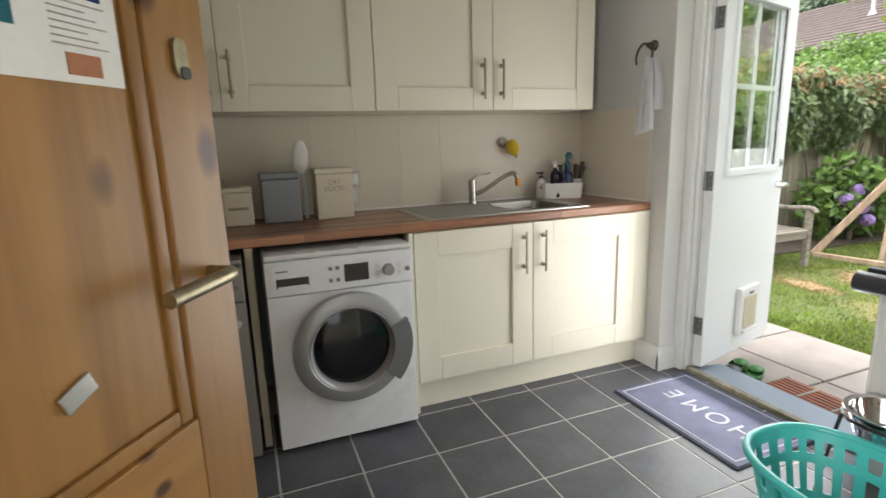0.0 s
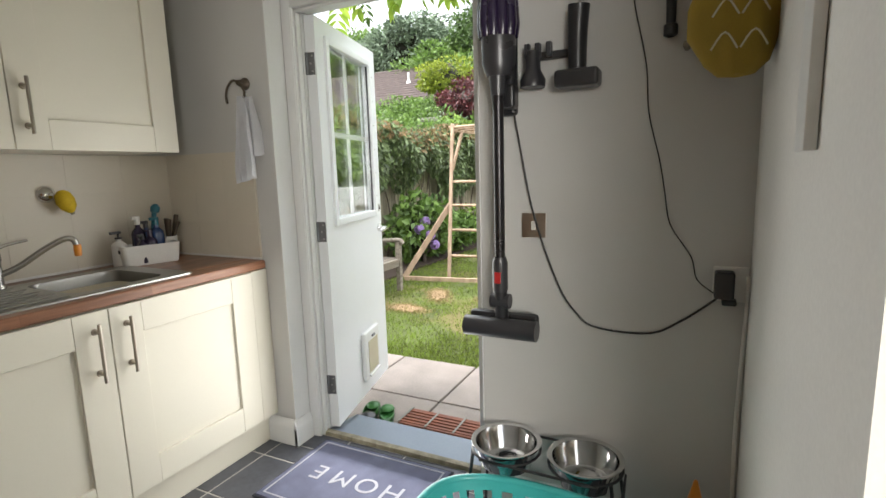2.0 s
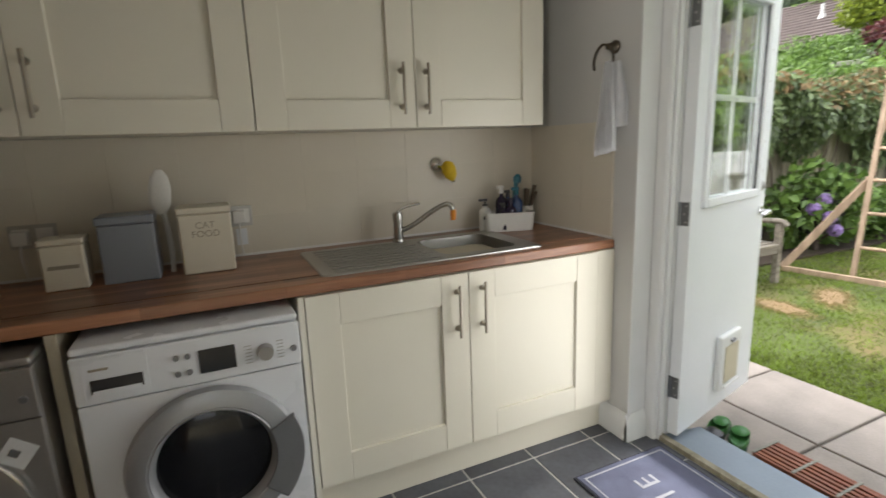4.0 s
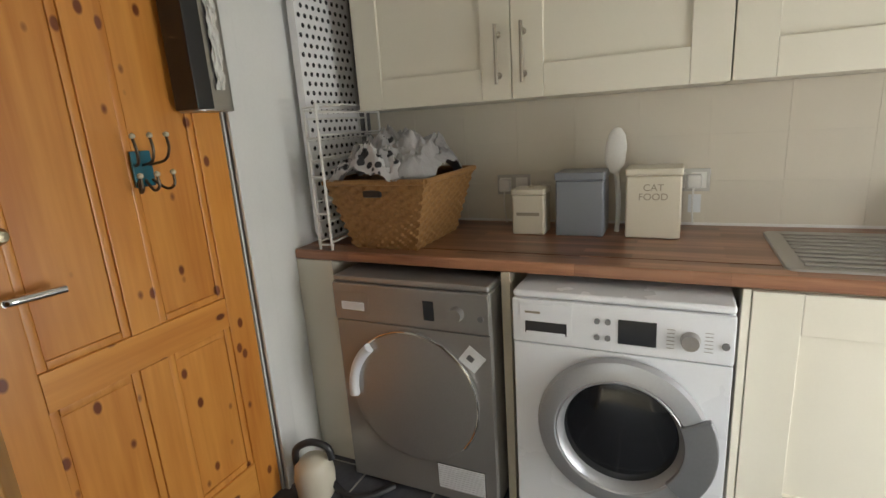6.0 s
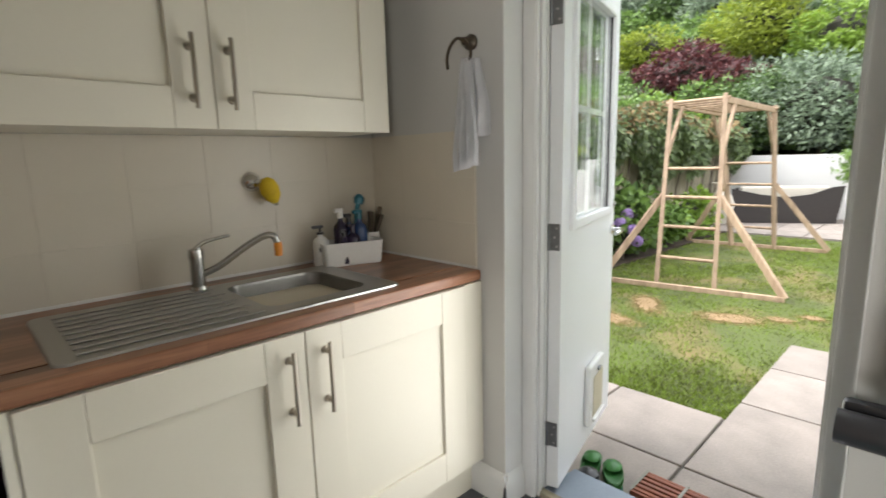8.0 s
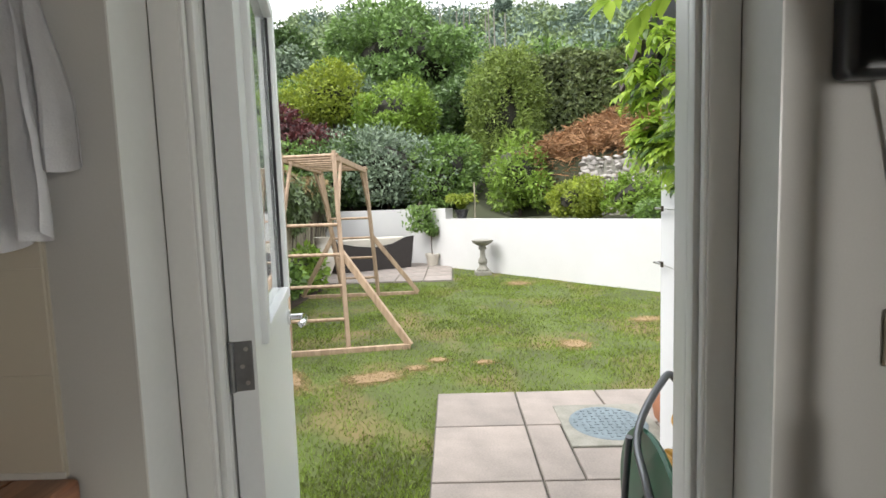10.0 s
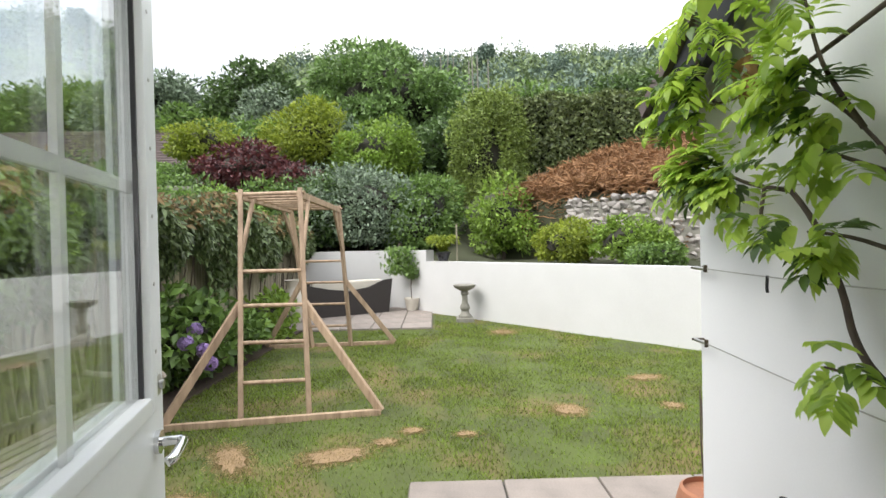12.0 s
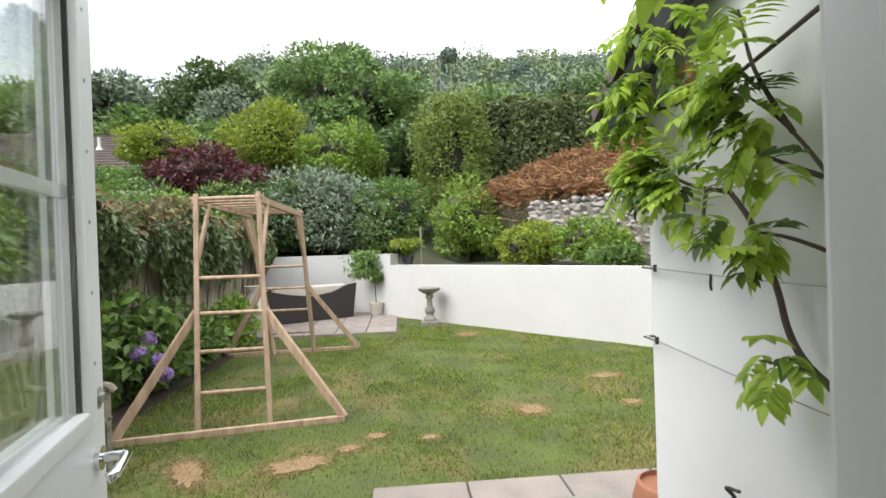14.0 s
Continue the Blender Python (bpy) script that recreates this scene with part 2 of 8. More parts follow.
def leafy(name, c1, c2, rough=0.5, trans=0.25, mottle=1.3, spread=0.35):
    m = bpy.data.materials.new(name)
    m.use_nodes = True
    N, L = m.node_tree.nodes, m.node_tree.links
    b = N["Principled BSDF"]
    g = N.new("ShaderNodeNewGeometry")
    co = N.new("ShaderNodeTexCoord")
    n1 = N.new("ShaderNodeTexNoise")
    n1.inputs["Scale"].default_value, n1.inputs["Detail"].default_value = mottle, 5
    L.new(co.outputs["Object"], n1.inputs["Vector"])
    ad = N.new("ShaderNodeMath")
    ad.operation = "MULTIPLY_ADD"
    ad.inputs[1].default_value = 0.6
    L.new(g.outputs["Random Per Island"], ad.inputs[0])
    hl = N.new("ShaderNodeMath")
    hl.operation = "MULTIPLY"
    hl.inputs[1].default_value = 0.5
    L.new(n1.outputs["Fac"], hl.inputs[0])
    L.new(hl.outputs[0], ad.inputs[2])
    ramp = N.new("ShaderNodeValToRGB")
    ramp.color_ramp.elements[0].position, ramp.color_ramp.elements[0].color = 0.5 - spread, (*c2, 1)
    ramp.color_ramp.elements[1].position, ramp.color_ramp.elements[1].color = 0.5 + spread, (*c1, 1)
    L.new(ad.outputs[0], ramp.inputs["Fac"])
    L.new(ramp.outputs["Color"], b.inputs["Base Color"])
    b.inputs["Roughness"].default_value = rough
    tr = N.new("ShaderNodeBsdfTranslucent")
    L.new(ramp.outputs["Color"], tr.inputs["Color"])
    ms = N.new("ShaderNodeMixShader")
    ms.inputs[0].default_value = trans
    L.new(b.outputs[0], ms.inputs[1])
    L.new(tr.outputs[0], ms.inputs[2])
    L.new(ms.outputs[0], N["Material Output"].inputs["Surface"])
    return m


M_WALL = surf("matt_wall_paint", (0.545, 0.54, 0.525), (0.495, 0.49, 0.475), 0.75, scale=3, fine=260, bump=0.05)
M_CEIL = surf("ceiling_paint", (0.78, 0.77, 0.74), rough=0.85, scale=2, bump=0.03)
M_GLOSSWHITE = surf("white_gloss_paint", (0.73, 0.735, 0.725), (0.68, 0.685, 0.675), 0.32, scale=4, fine=90, bump=0.03)
M_DOORW = surf("cool_white_door_paint", (0.77, 0.79, 0.80), (0.72, 0.74, 0.75), 0.36, scale=3, fine=90, bump=0.03)
M_TILE = surf("cream_wall_tile", (0.60, 0.55, 0.46), (0.575, 0.53, 0.445), 0.38, scale=5, fine=60, bump=0.02, rand=0.012)
M_GROUT = surf("pale_grout", (0.60, 0.555, 0.465), rough=0.85, scale=30, fine=300)
M_SLATE = surf("slate_floor_tile", (0.095, 0.10, 0.115), (0.048, 0.05, 0.06), 0.40, scale=6, fine=45, bump=0.25, rand=0.14, rough_var=0.14)
M_FGROUT = surf("floor_grout", (0.52, 0.50, 0.46), (0.38, 0.37, 0.345), 0.85, scale=20, fine=200)
M_CREAM = surf("cream_cabinet_paint", (0.69, 0.655, 0.555), (0.66, 0.625, 0.53), 0.42, scale=3, fine=150, bump=0.02)
M_CARC = surf("cabinet_carcass", (0.62, 0.56, 0.44), rough=0.55)
M_WORKTOP = timber("walnut_block_worktop", (0.29, 0.145, 0.083), (0.125, 0.054, 0.031), rough=0.33, scale=1.6, axis="X", rand=0.22, coat=0.15)
M_STEEL = surf("brushed_steel", (0.50, 0.49, 0.47), (0.42, 0.41, 0.395), 0.36, 1.0, scale=4, fine=300, bump=0.04, stretch=(1, 12, 12))
M_BOWL = surf("sink_bowl_steel", (0.27, 0.265, 0.25), (0.20, 0.195, 0.185), 0.36, 1.0, scale=4, fine=200, bump=0.03)
M_WAND = surf("black_anodised_tube", (0.03, 0.028, 0.03), rough=0.3, metal=0.6, bump=0.0)
M_HINGE = surf("tarnished_hinge_steel", (0.24, 0.245, 0.25), (0.17, 0.175, 0.18), 0.45, 0.8, scale=20, bump=0.05)
M_CHROME = surf("chrome", (0.75, 0.75, 0.75), rough=0.10, metal=1.0, bump=0.0, rough_var=0.03)
M_TAP = surf("dull_chrome", (0.46, 0.455, 0.44), (0.40, 0.395, 0.38), 0.2, 1.0, bump=0.0)
M_NICKEL = surf("satin_nickel", (0.42, 0.38, 0.32), rough=0.32, metal=1.0, bump=0.02)
M_DARKMETAL = surf("dark_bronze_metal", (0.14, 0.115, 0.09), rough=0.4, metal=1.0, bump=0.02)
M_APPW = surf("white_appliance_enamel", (0.74, 0.755, 0.79), (0.71, 0.725, 0.76), 0.28, scale=3, bump=0.0)
M_APPS = surf("silver_appliance_paint", (0.36, 0.345, 0.33), (0.32, 0.31, 0.30), 0.33, 0.55, scale=2, bump=0.0)
M_RING = surf("silver_ring_plastic", (0.40, 0.405, 0.42), (0.35, 0.355, 0.37), 0.32, 0.45, bump=0.0)
M_GREYPLAS = surf("grey_plastic", (0.22, 0.225, 0.24), rough=0.35, bump=0.0, metal=0.4)
M_BLACK = surf("black_plastic", (0.02, 0.02, 0.022), rough=0.35, bump=0.03)
M_DARKGREY = surf("dark_grey_plastic", (0.032, 0.032, 0.036), rough=0.3, bump=0.02)
M_SCREEN = surf("dark_display_glass", (0.018, 0.02, 0.025), rough=0.1, bump=0.0)
M_PINE = timber("varnished_pine", (0.68, 0.30, 0.062), (0.50, 0.175, 0.028), knots=(0.17, 0.04, 0.010), rough=0.36, scale=0.75, axis="Z", coat=0.25, rand=0.06)
M_PINEH = timber("varnished_pine_rail", (0.67, 0.295, 0.06), (0.49, 0.17, 0.027), knots=(0.13, 0.032, 0.01), rough=0.36, scale=0.75, axis="X", coat=0.25, rand=0.06)
# darker and browner than the varnished pine above
M_PINED = timber("dark_brown_pine", (0.31, 0.16, 0.044), (0.20, 0.094, 0.023), knots=(0.06, 0.018, 0.008), knot_size=2.3, rough=0.42, scale=0.75, axis="Z", coat=0.15, rand=0.06)
M_PINEDH = timber("dark_brown_pine_rail", (0.305, 0.157, 0.043), (0.195, 0.092, 0.022), knots=(0.07, 0.022, 0.010), rough=0.42, scale=0.75, axis="X", coat=0.15, rand=0.06)
M_BRASS = surf("worn_brass", (0.40, 0.36, 0.26), (0.24, 0.21, 0.14), 0.36, 1.0, scale=30)
M_PAPER = surf("white_paper", (0.72, 0.74, 0.76), rough=0.85, bump=0.01)
M_WICKER = surf("honey_wicker", (0.36, 0.20, 0.075), (0.20, 0.095, 0.03), 0.6, scale=60, fine=220, bump=0.3)
M_WHITEPL = surf("white_plastic", (0.74, 0.73, 0.70), rough=0.4, bump=0.02)
M_WIRE = surf("white_coated_wire", (0.78, 0.77, 0.74), rough=0.35, bump=0.0)
M_TEAL = surf("turquoise_plastic", (0.06, 0.42, 0.40), (0.05, 0.37, 0.36), 0.32, scale=3, fine=80, bump=0.02)
M_MATGREY = surf("slate_blue_mat_pile", (0.15, 0.158, 0.235), (0.085, 0.09, 0.14), 0.95, scale=9, fine=420, bump=0.9)
M_MATEDGE = surf("dark_mat_edge", (0.03, 0.032, 0.042), rough=0.9, fine=300, bump=0.4)
M_MATLINE = surf("pale_mat_print", (0.46, 0.46, 0.50), (0.34, 0.34, 0.38), 0.95, fine=400, bump=0.6)
M_YELLOW = surf("yellow_sponge", (0.72, 0.52, 0.02), (0.55, 0.37, 0.01), 0.7, scale=20)
M_ORANGE = surf("orange_plastic", (0.72, 0.26, 0.025), rough=0.35, bump=0.0)
M_GREENPL = surf("dark_green_plastic", (0.008, 0.085, 0.042), rough=0.35, bump=0.02)
M_HOSE = surf("yellow_hose", (0.62, 0.33, 0.04), (0.5, 0.25, 0.03), 0.45, scale=10)
M_TINC = surf("cream_enamel_tin", (0.62, 0.575, 0.47), (0.58, 0.535, 0.435), 0.35, scale=6, bump=0.02)
M_TING = surf("grey_enamel_tin", (0.20, 0.215, 0.245), (0.18, 0.195, 0.225), 0.35, scale=6, bump=0.02)
M_INK = surf("brown_print", (0.30, 0.26, 0.20), rough=0.6, bump=0.0)
M_CLOTH = surf("grey_laundry_cloth", (0.33, 0.32, 0.32), (0.24, 0.235, 0.24), 0.95, scale=5, fine=250, bump=0.5)
M_CLOTHD = surf("black_spot_fabric", (0.035, 0.035, 0.04), rough=0.95, fine=250, bump=0.3)
M_CLOTHW = surf("white_towel_cloth", (0.84, 0.84, 0.85), (0.76, 0.76, 0.78), 0.95, scale=20, fine=300, bump=0.6)
def spotted(name, ground, spot, scale):
    m = surf(name, ground, rough=0.95, scale=16, fine=300, bump=0.5)
    N, L = m.node_tree.nodes, m.node_tree.links
    b = N["Principled BSDF"]
    src = b.inputs["Base Color"].links[0].from_socket
    co = N.new("ShaderNodeTexCoord")
    vo = N.new("ShaderNodeTexVoronoi")
    vo.inputs["Scale"].default_value, vo.inputs["Randomness"].default_value = scale, 0.8
    L.new(co.outputs["Object"], vo.inputs["Vector"])
    r = N.new("ShaderNodeValToRGB")
    r.color_ramp.elements[0].position, r.color_ramp.elements[0].color = 0.38, (1, 1, 1, 1)
    r.color_ramp.elements[1].position, r.color_ramp.elements[1].color = 0.43, (0, 0, 0, 1)
    L.new(vo.outputs["Distance"], r.inputs["Fac"])
    mix = N.new("ShaderNodeMixRGB")
    mix.inputs[2].default_value = (*spot, 1)
    L.new(r.outputs["Color"], mix.inputs[0])
    L.new(src, mix.inputs[1])
    L.new(mix.outputs[0], b.inputs["Base Color"])
    return m


M_SPOT = spotted("spotted_cloth", (0.50, 0.49, 0.50), (0.03, 0.03, 0.035), 26)
M_MINT = surf("mint_cloth", (0.35, 0.5, 0.46), rough=0.95, fine=250, bump=0.4)
M_BAG = surf("mustard_cotton_bag", (0.33, 0.225, 0.028), (0.255, 0.17, 0.02), 0.9, scale=12, fine=300, bump=0.5)
M_BAGW = surf("cream_bag_print", (0.55, 0.50, 0.36), rough=0.9, bump=0.2)
M_BLUEB = surf("blue_bottle_plastic", (0.02, 0.05, 0.14), rough=0.25, bump=0.0)
M_TEALB = surf("teal_bottle_plastic", (0.01, 0.12, 0.17), rough=0.3, bump=0.0)
M_PURP = surf("dark_purple_plastic", (0.018, 0.011, 0.034), rough=0.25, bump=0.0)
M_CABLE = surf("black_cable", (0.02, 0.019, 0.018), rough=0.5, bump=0.0)
M_CORK = surf("red_brown_wood", (0.27, 0.085, 0.04), (0.15, 0.045, 0.02), 0.6, scale=14, bump=0.2)
M_SILL = surf("grey_aluminium_sill", (0.27, 0.31, 0.36), (0.21, 0.25, 0.30), 0.45, 0.3, scale=6, fine=80, bump=0.05)
M_PAVE = surf("buff_paving_slab", (0.33, 0.28, 0.245), (0.20, 0.175, 0.155), 0.85, scale=5, fine=90, bump=0.5, rand=0.08)
M_JOINT = surf("dark_paving_joint", (0.13, 0.115, 0.095), (0.07, 0.07, 0.055), 0.95, scale=20, fine=120, bump=0.5)
M_RENDER = surf("white_masonry_render", (0.82, 0.825, 0.83), (0.77, 0.775, 0.78), 0.8, scale=2, fine=170, bump=0.18)
M_GARDWALL = surf("white_garden_wall_paint", (0.66, 0.655, 0.65), (0.58, 0.575, 0.565), 0.8, scale=1.2, fine=60, bump=0.2)
M_FENCE = timber("weathered_fence_timber", (0.38, 0.34, 0.25), (0.17, 0.15, 0.10), rough=0.85, axis="Z", rand=0.18)
M_FRAMEW = timber("weathered_play_timber", (0.46, 0.33, 0.225), (0.28, 0.19, 0.125), rough=0.75, axis="Z", rand=0.12, scale=1.2)
M_BENCHW = timber("silvered_bench_timber", (0.27, 0.235, 0.19), (0.12, 0.10, 0.075), rough=0.85, axis="X", rand=0.12, scale=1.4)
M_SOIL = surf("dark_bed_soil", (0.085, 0.06, 0.042), (0.04, 0.028, 0.02), 0.95, scale=3, fine=40, bump=0.9)
M_STONE = surf("grey_wall_stone", (0.40, 0.37, 0.34), (0.24, 0.22, 0.20), 0.9, scale=7, fine=60, bump=0.9, rand=0.22)
M_CONC = surf("aged_cast_stone", (0.30, 0.285, 0.245), (0.17, 0.165, 0.135), 0.9, scale=9, fine=80, bump=0.6)
M_TERRA = surf("terracotta", (0.42, 0.185, 0.10), (0.30, 0.13, 0.075), 0.8, scale=8, fine=90, bump=0.25)
M_RATTAN = surf("dark_rattan", (0.035, 0.028, 0.026), (0.02, 0.016, 0.015), 0.5, scale=50, fine=180, bump=0.5)
M_CUSH = surf("cream_cushion", (0.62, 0.57, 0.49), (0.52, 0.48, 0.41), 0.95, scale=6, fine=200, bump=0.4)
M_ROOF = surf("brown_roof_tile", (0.16, 0.125, 0.115), (0.09, 0.07, 0.065), 0.85, scale=3, fine=40, bump=0.3)
M_BARGE = surf("black_bargeboard", (0.02, 0.021, 0.024), rough=0.6, bump=0.1)
M_SOFFIT = surf("blue_grey_soffit", (0.68, 0.71, 0.77), rough=0.6, bump=0.05)
M_BARK = surf("grey_brown_bark", (0.13, 0.10, 0.075), (0.06, 0.045, 0.035), 0.9, scale=20, fine=90, bump=0.8, stretch=(1, 1, 0.25))
M_IRON = surf("grey_iron_cover", (0.20, 0.245, 0.265), (0.12, 0.15, 0.165), 0.6, 0.2, scale=10, fine=60, bump=0.4)
M_GREYTUBE = surf("grey_metal_tube", (0.17, 0.175, 0.185), rough=0.35, metal=0.7, bump=0.0)
M_REDPL = surf("red_plastic", (0.4, 0.02, 0.02), rough=0.35, bump=0.0)
M_DRY = leafy("dead_brown_foliage", (0.408, 0.228, 0.108), (0.162, 0.081, 0.038), 0.8, 0.1)
M_STRAW = surf("bare_straw_soil", (0.37, 0.25, 0.135), (0.22, 0.145, 0.08), 0.95, scale=12, fine=110, bump=0.8)

glass = bpy.data.materials.new("clear_glass")
glass.use_nodes = True
gb = glass.node_tree.nodes["Principled BSDF"]
gb.inputs["Base Color"].default_value = (0.95, 0.98, 0.97, 1)
gb.inputs["Roughness"].default_value = 0.01
gb.inputs["Transmission Weight"].default_value = 1.0
gb.inputs["IOR"].default_value = 1.5
M_GLASS = glass
M_DGLASS = surf("dark_porthole_glass", (0.012, 0.013, 0.016), rough=0.10, bump=0.0, rough_var=0.02)

led = bpy.data.materials.new("blue_indicator")
led.use_nodes = True
led.node_tree.nodes["Principled BSDF"].inputs["Base Color"].default_value = (0.02, 0.06, 0.5, 1)
led.node_tree.nodes["Principled BSDF"].inputs["Emission Color"].default_value = (0.05, 0.15, 1.0, 1)
led.node_tree.nodes["Principled BSDF"].inputs["Emission Strength"].default_value = 4.0
M_LED = led

# worktop laminate: staves of varied tone
wm = M_WORKTOP
WN, WL = wm.node_tree.nodes, wm.node_tree.links
wb = WN["Principled BSDF"]
old = wb.inputs["Base Color"].links[0].from_socket
wco = WN.new("ShaderNodeTexCoord")
br = WN.new("ShaderNodeTexBrick")
br.offset, br.inputs["Scale"].default_value = 0.37, 1.0
br.inputs["Brick Width"].default_value, br.inputs["Row Height"].default_value = 0.42, 0.048
br.inputs["Mortar Size"].default_value, br.inputs["Bias"].default_value = 0.0006, 0.0
br.inputs["Color1"].default_value, br.inputs["Color2"].default_value, br.inputs["Mortar"].default_value = (0.62, 0.58, 0.55, 1), (1.35, 1.3, 1.25, 1), (0.7, 0.65, 0.6, 1)
wmix = WN.new("ShaderNodeMixRGB")
wmix.blend_type, wmix.inputs[0].default_value = "MULTIPLY", 1.0
WL.new(wco.outputs["Object"], br.inputs["Vector"])
WL.new(old, wmix.inputs[1])
WL.new(br.outputs["Color"], wmix.inputs[2])
WL.new(wmix.outputs[0], wb.inputs["Base Color"])

# ---- structure of the utility room ----
floor = struct("floor", boxm(-3.0, 0.13, -2.62, 0.0, -0.1, -0.003), M_FGROUT, "dark slate floor tiles with pale grout")
struct("hall_floor", boxm(-4.2, 0.3, -8.6, -2.62, -0.1, -0.002), M_FENCE, "plain timber floor of the unseen adjoining room")
wall_n = struct("wall_north", boxm(-3.2, 0.3, 0.0, 0.15, -0.1, 2.4), M_WALL, "beige painted wall with a tiled splashback")
bm = bmesh.new()
add_box(bm, 0.0, 0.28, -0.745, 0.0, -0.1, 2.4)
add_box(bm, 0.0, 0.28, -2.77, -1.745, -0.1, 2.4)
add_box(bm, 0.0, 0.28, -1.745, -0.745, 2.115, 2.4)
wall_e = struct("wall_east", bm, M_WALL, "beige painted wall with the back doorway")
bm = bmesh.new()
add_box(bm, -3.2, -2.54, -2.77, -2.62, -0.1, 2.4)
add_box(bm, -1.15, 0.0, -2.77, -2.62, -0.1, 2.4)
add_box(bm, -2.54, -1.15, -2.77, -2.62, 2.04, 2.4)
struct("wall_south", bm, M_CEIL, "white painted wall beside the inner doorway")
bm = bmesh.new()
add_box(bm, -3.2, -2.93, -0.885, 0.0, -0.1, 2.4)
add_box(bm, -3.2, -2.93, -2.62, -1.675, -0.1, 2.4)
add_box(bm, -3.2, -2.93, -1.675, -0.885, 2.02, 2.4)
add_box(bm, -3.26, -3.2, -2.62, 0.0, -0.1, 2.4)
struct("wall_west", bm, M_GLOSSWHITE, "white painted wall with a pine door")
struct("ceiling", boxm(-3.2, 0.28, -2.77, 0.15, 2.4, 2.5), M_CEIL, "plain white ceiling")
# unseen room behind the doorway, added to admit and bounce light
bm = bmesh.new()
add_box(bm, -4.3, 0.3, -8.75, -8.6, -0.1, 0.55)
add_box(bm, -4.3, 0.3, -8.75, -8.6, 2.45, 2.6)
add_box(bm, -4.3, -3.25, -8.75, -8.6, 0.55, 2.45)
add_box(bm, 0.25, 0.3, -8.75, -8.6, 0.55, 2.45)
add_box(bm, -4.3, -4.2, -8.6, -2.77, -0.1, 2.5)
add_box(bm, 0.18, 0.3, -8.6, -2.77, -0.1, 2.5)
struct("hall_wall", bm, M_CEIL, "plain white walls of the unseen adjoining room, added for bounced light")
struct("hall_ceiling", boxm(-4.3, 0.3, -8.75, -2.77, 2.5, 2.6), M_CEIL, "plain white ceiling of the unseen adjoining room")

# doorway trim
bm = bmesh.new()
add_box(bm, -0.002, 0.10, -0.749, -0.7455, 0.0, 2.112)
add_box(bm, -0.002, 0.10, -1.7445, -1.741, 0.0, 2.112)
add_box(bm, -0.002, 0.10, -1.741, -0.749, 2.111, 2.1145)
struct("trim_reveal", bm, M_GLOSSWHITE, "white painted reveal round the back doorway")
bm = bmesh.new()
for s, y in ((1, -0.7495), (-1, -1.7405)):
    add_box(bm, 0.10, 0.235, y - 0.052 * s, y, 0.0, 2.11, 0.004)
    add_box(bm, 0.125, 0.15, y - 0.066 * s, y - 0.052 * s, 0.0, 2.06, 0.004)
    add_box(bm, 0.104, 0.118, y - 0.058 * s, y - 0.05 * s, 0.0, 2.07, 0.003)
    add_box(bm, 0.165, 0.178, y - 0.058 * s, y - 0.052 * s, 0.0, 2.06, 0.002)
add_box(bm, 0.10, 0.235, -1.69, -0.80, 2.058, 2.11, 0.004)
add_box(bm, 0.125, 0.15, -1.69, -0.80, 2.044, 2.058, 0.003)
struct("trim_door_frame", bm, M_GLOSSWHITE, "white painted timber door frame with draught seal")
struct("trim_draught_seal", boxm(0.151, 0.158, -0.8065, -0.8025, 0.02, 2.05), M_GREYPLAS, "grey rubber draught seal")
bm = bmesh.new()
add_box(bm, 0.131, 0.165, -1.69, -0.80, -0.02, 0.018, 0.004)
struct("trim_threshold", bm, M_FENCE, "worn timber threshold strip")
bm = bmesh.new()
add_prism(bm, [(0.166, -0.02), (0.166, 0.004), (0.42, -0.028), (0.42, -0.048)], -1.69, -0.80, Matrix(((1, 0, 0, 0), (0, 0, 1, 0), (0, 1, 0, 0), (0, 0, 0, 1))))
struct("door_sill", bm, M_SILL, "grey-blue aluminium door sill")
struct("step_block", boxm(0.165, 0.41, -1.74, -0.75, -0.2, -0.05), M_CONC, "concrete step beneath the sill")


def skirting(p, q, out):
    """A moulded skirting board from p to q along a wall, out: its side."""
    bm = bmesh.new()
    a, b, o = Vector((*p, 0)), Vector((*q, 0)), Vector((*out, 0))
    prof = [(0.0, 0.0), (0.018, 0.0), (0.018, 0.085), (0.014, 0.095), (0.014, 0.105), (0.006, 0.118), (0.003, 0.13), (0.0, 0.13)]
    A = [bm.verts.new(a + o * u + Vector((0, 0, v))) for u, v in prof]
    B = [bm.verts.new(b + o * u + Vector((0, 0, v))) for u, v in prof]
    for k in range(len(prof)):
        bm.faces.new((A[k], A[(k + 1) % len(prof)], B[(k + 1) % len(prof)], B[k]))
    bm.faces.new(A[::-1])
    bm.faces.new(B)
    return bm


struct("baseboard", skirting((-0.002, -0.58), (-0.002, -0.765), (-1, 0)), M_GLOSSWHITE, "white moulded skirting board")
struct("baseboard", skirting((-0.02, -0.75), (0.098, -0.75), (0, -1)), M_GLOSSWHITE, "white moulded skirting board")
struct("baseboard", skirting((-0.002, -1.75), (-0.002, -2.61), (-1, 0)), M_GLOSSWHITE, "white moulded skirting board")
struct("baseboard", skirting((-0.03, -2.615), (-1.14, -2.615), (0, 1)), M_GLOSSWHITE, "white moulded skirting board")
bm = bmesh.new()
add_box(bm, -2.93, -2.912, -0.88, -0.79, 0, 2.1, 0.005)
add_box(bm, -2.93, -2.905, -0.88, -0.865, 0, 2.1, 0.004)
add_box(bm, -2.93, -2.912, -1.76, -1.68, 0, 2.1, 0.005)
add_box(bm, -2.93, -2.912, -1.68, -0.88, 2.03, 2.1, 0.005)
struct("trim_architrave", bm, M_GLOSSWHITE, "white moulded architrave round the pine door")
bm = bmesh.new()
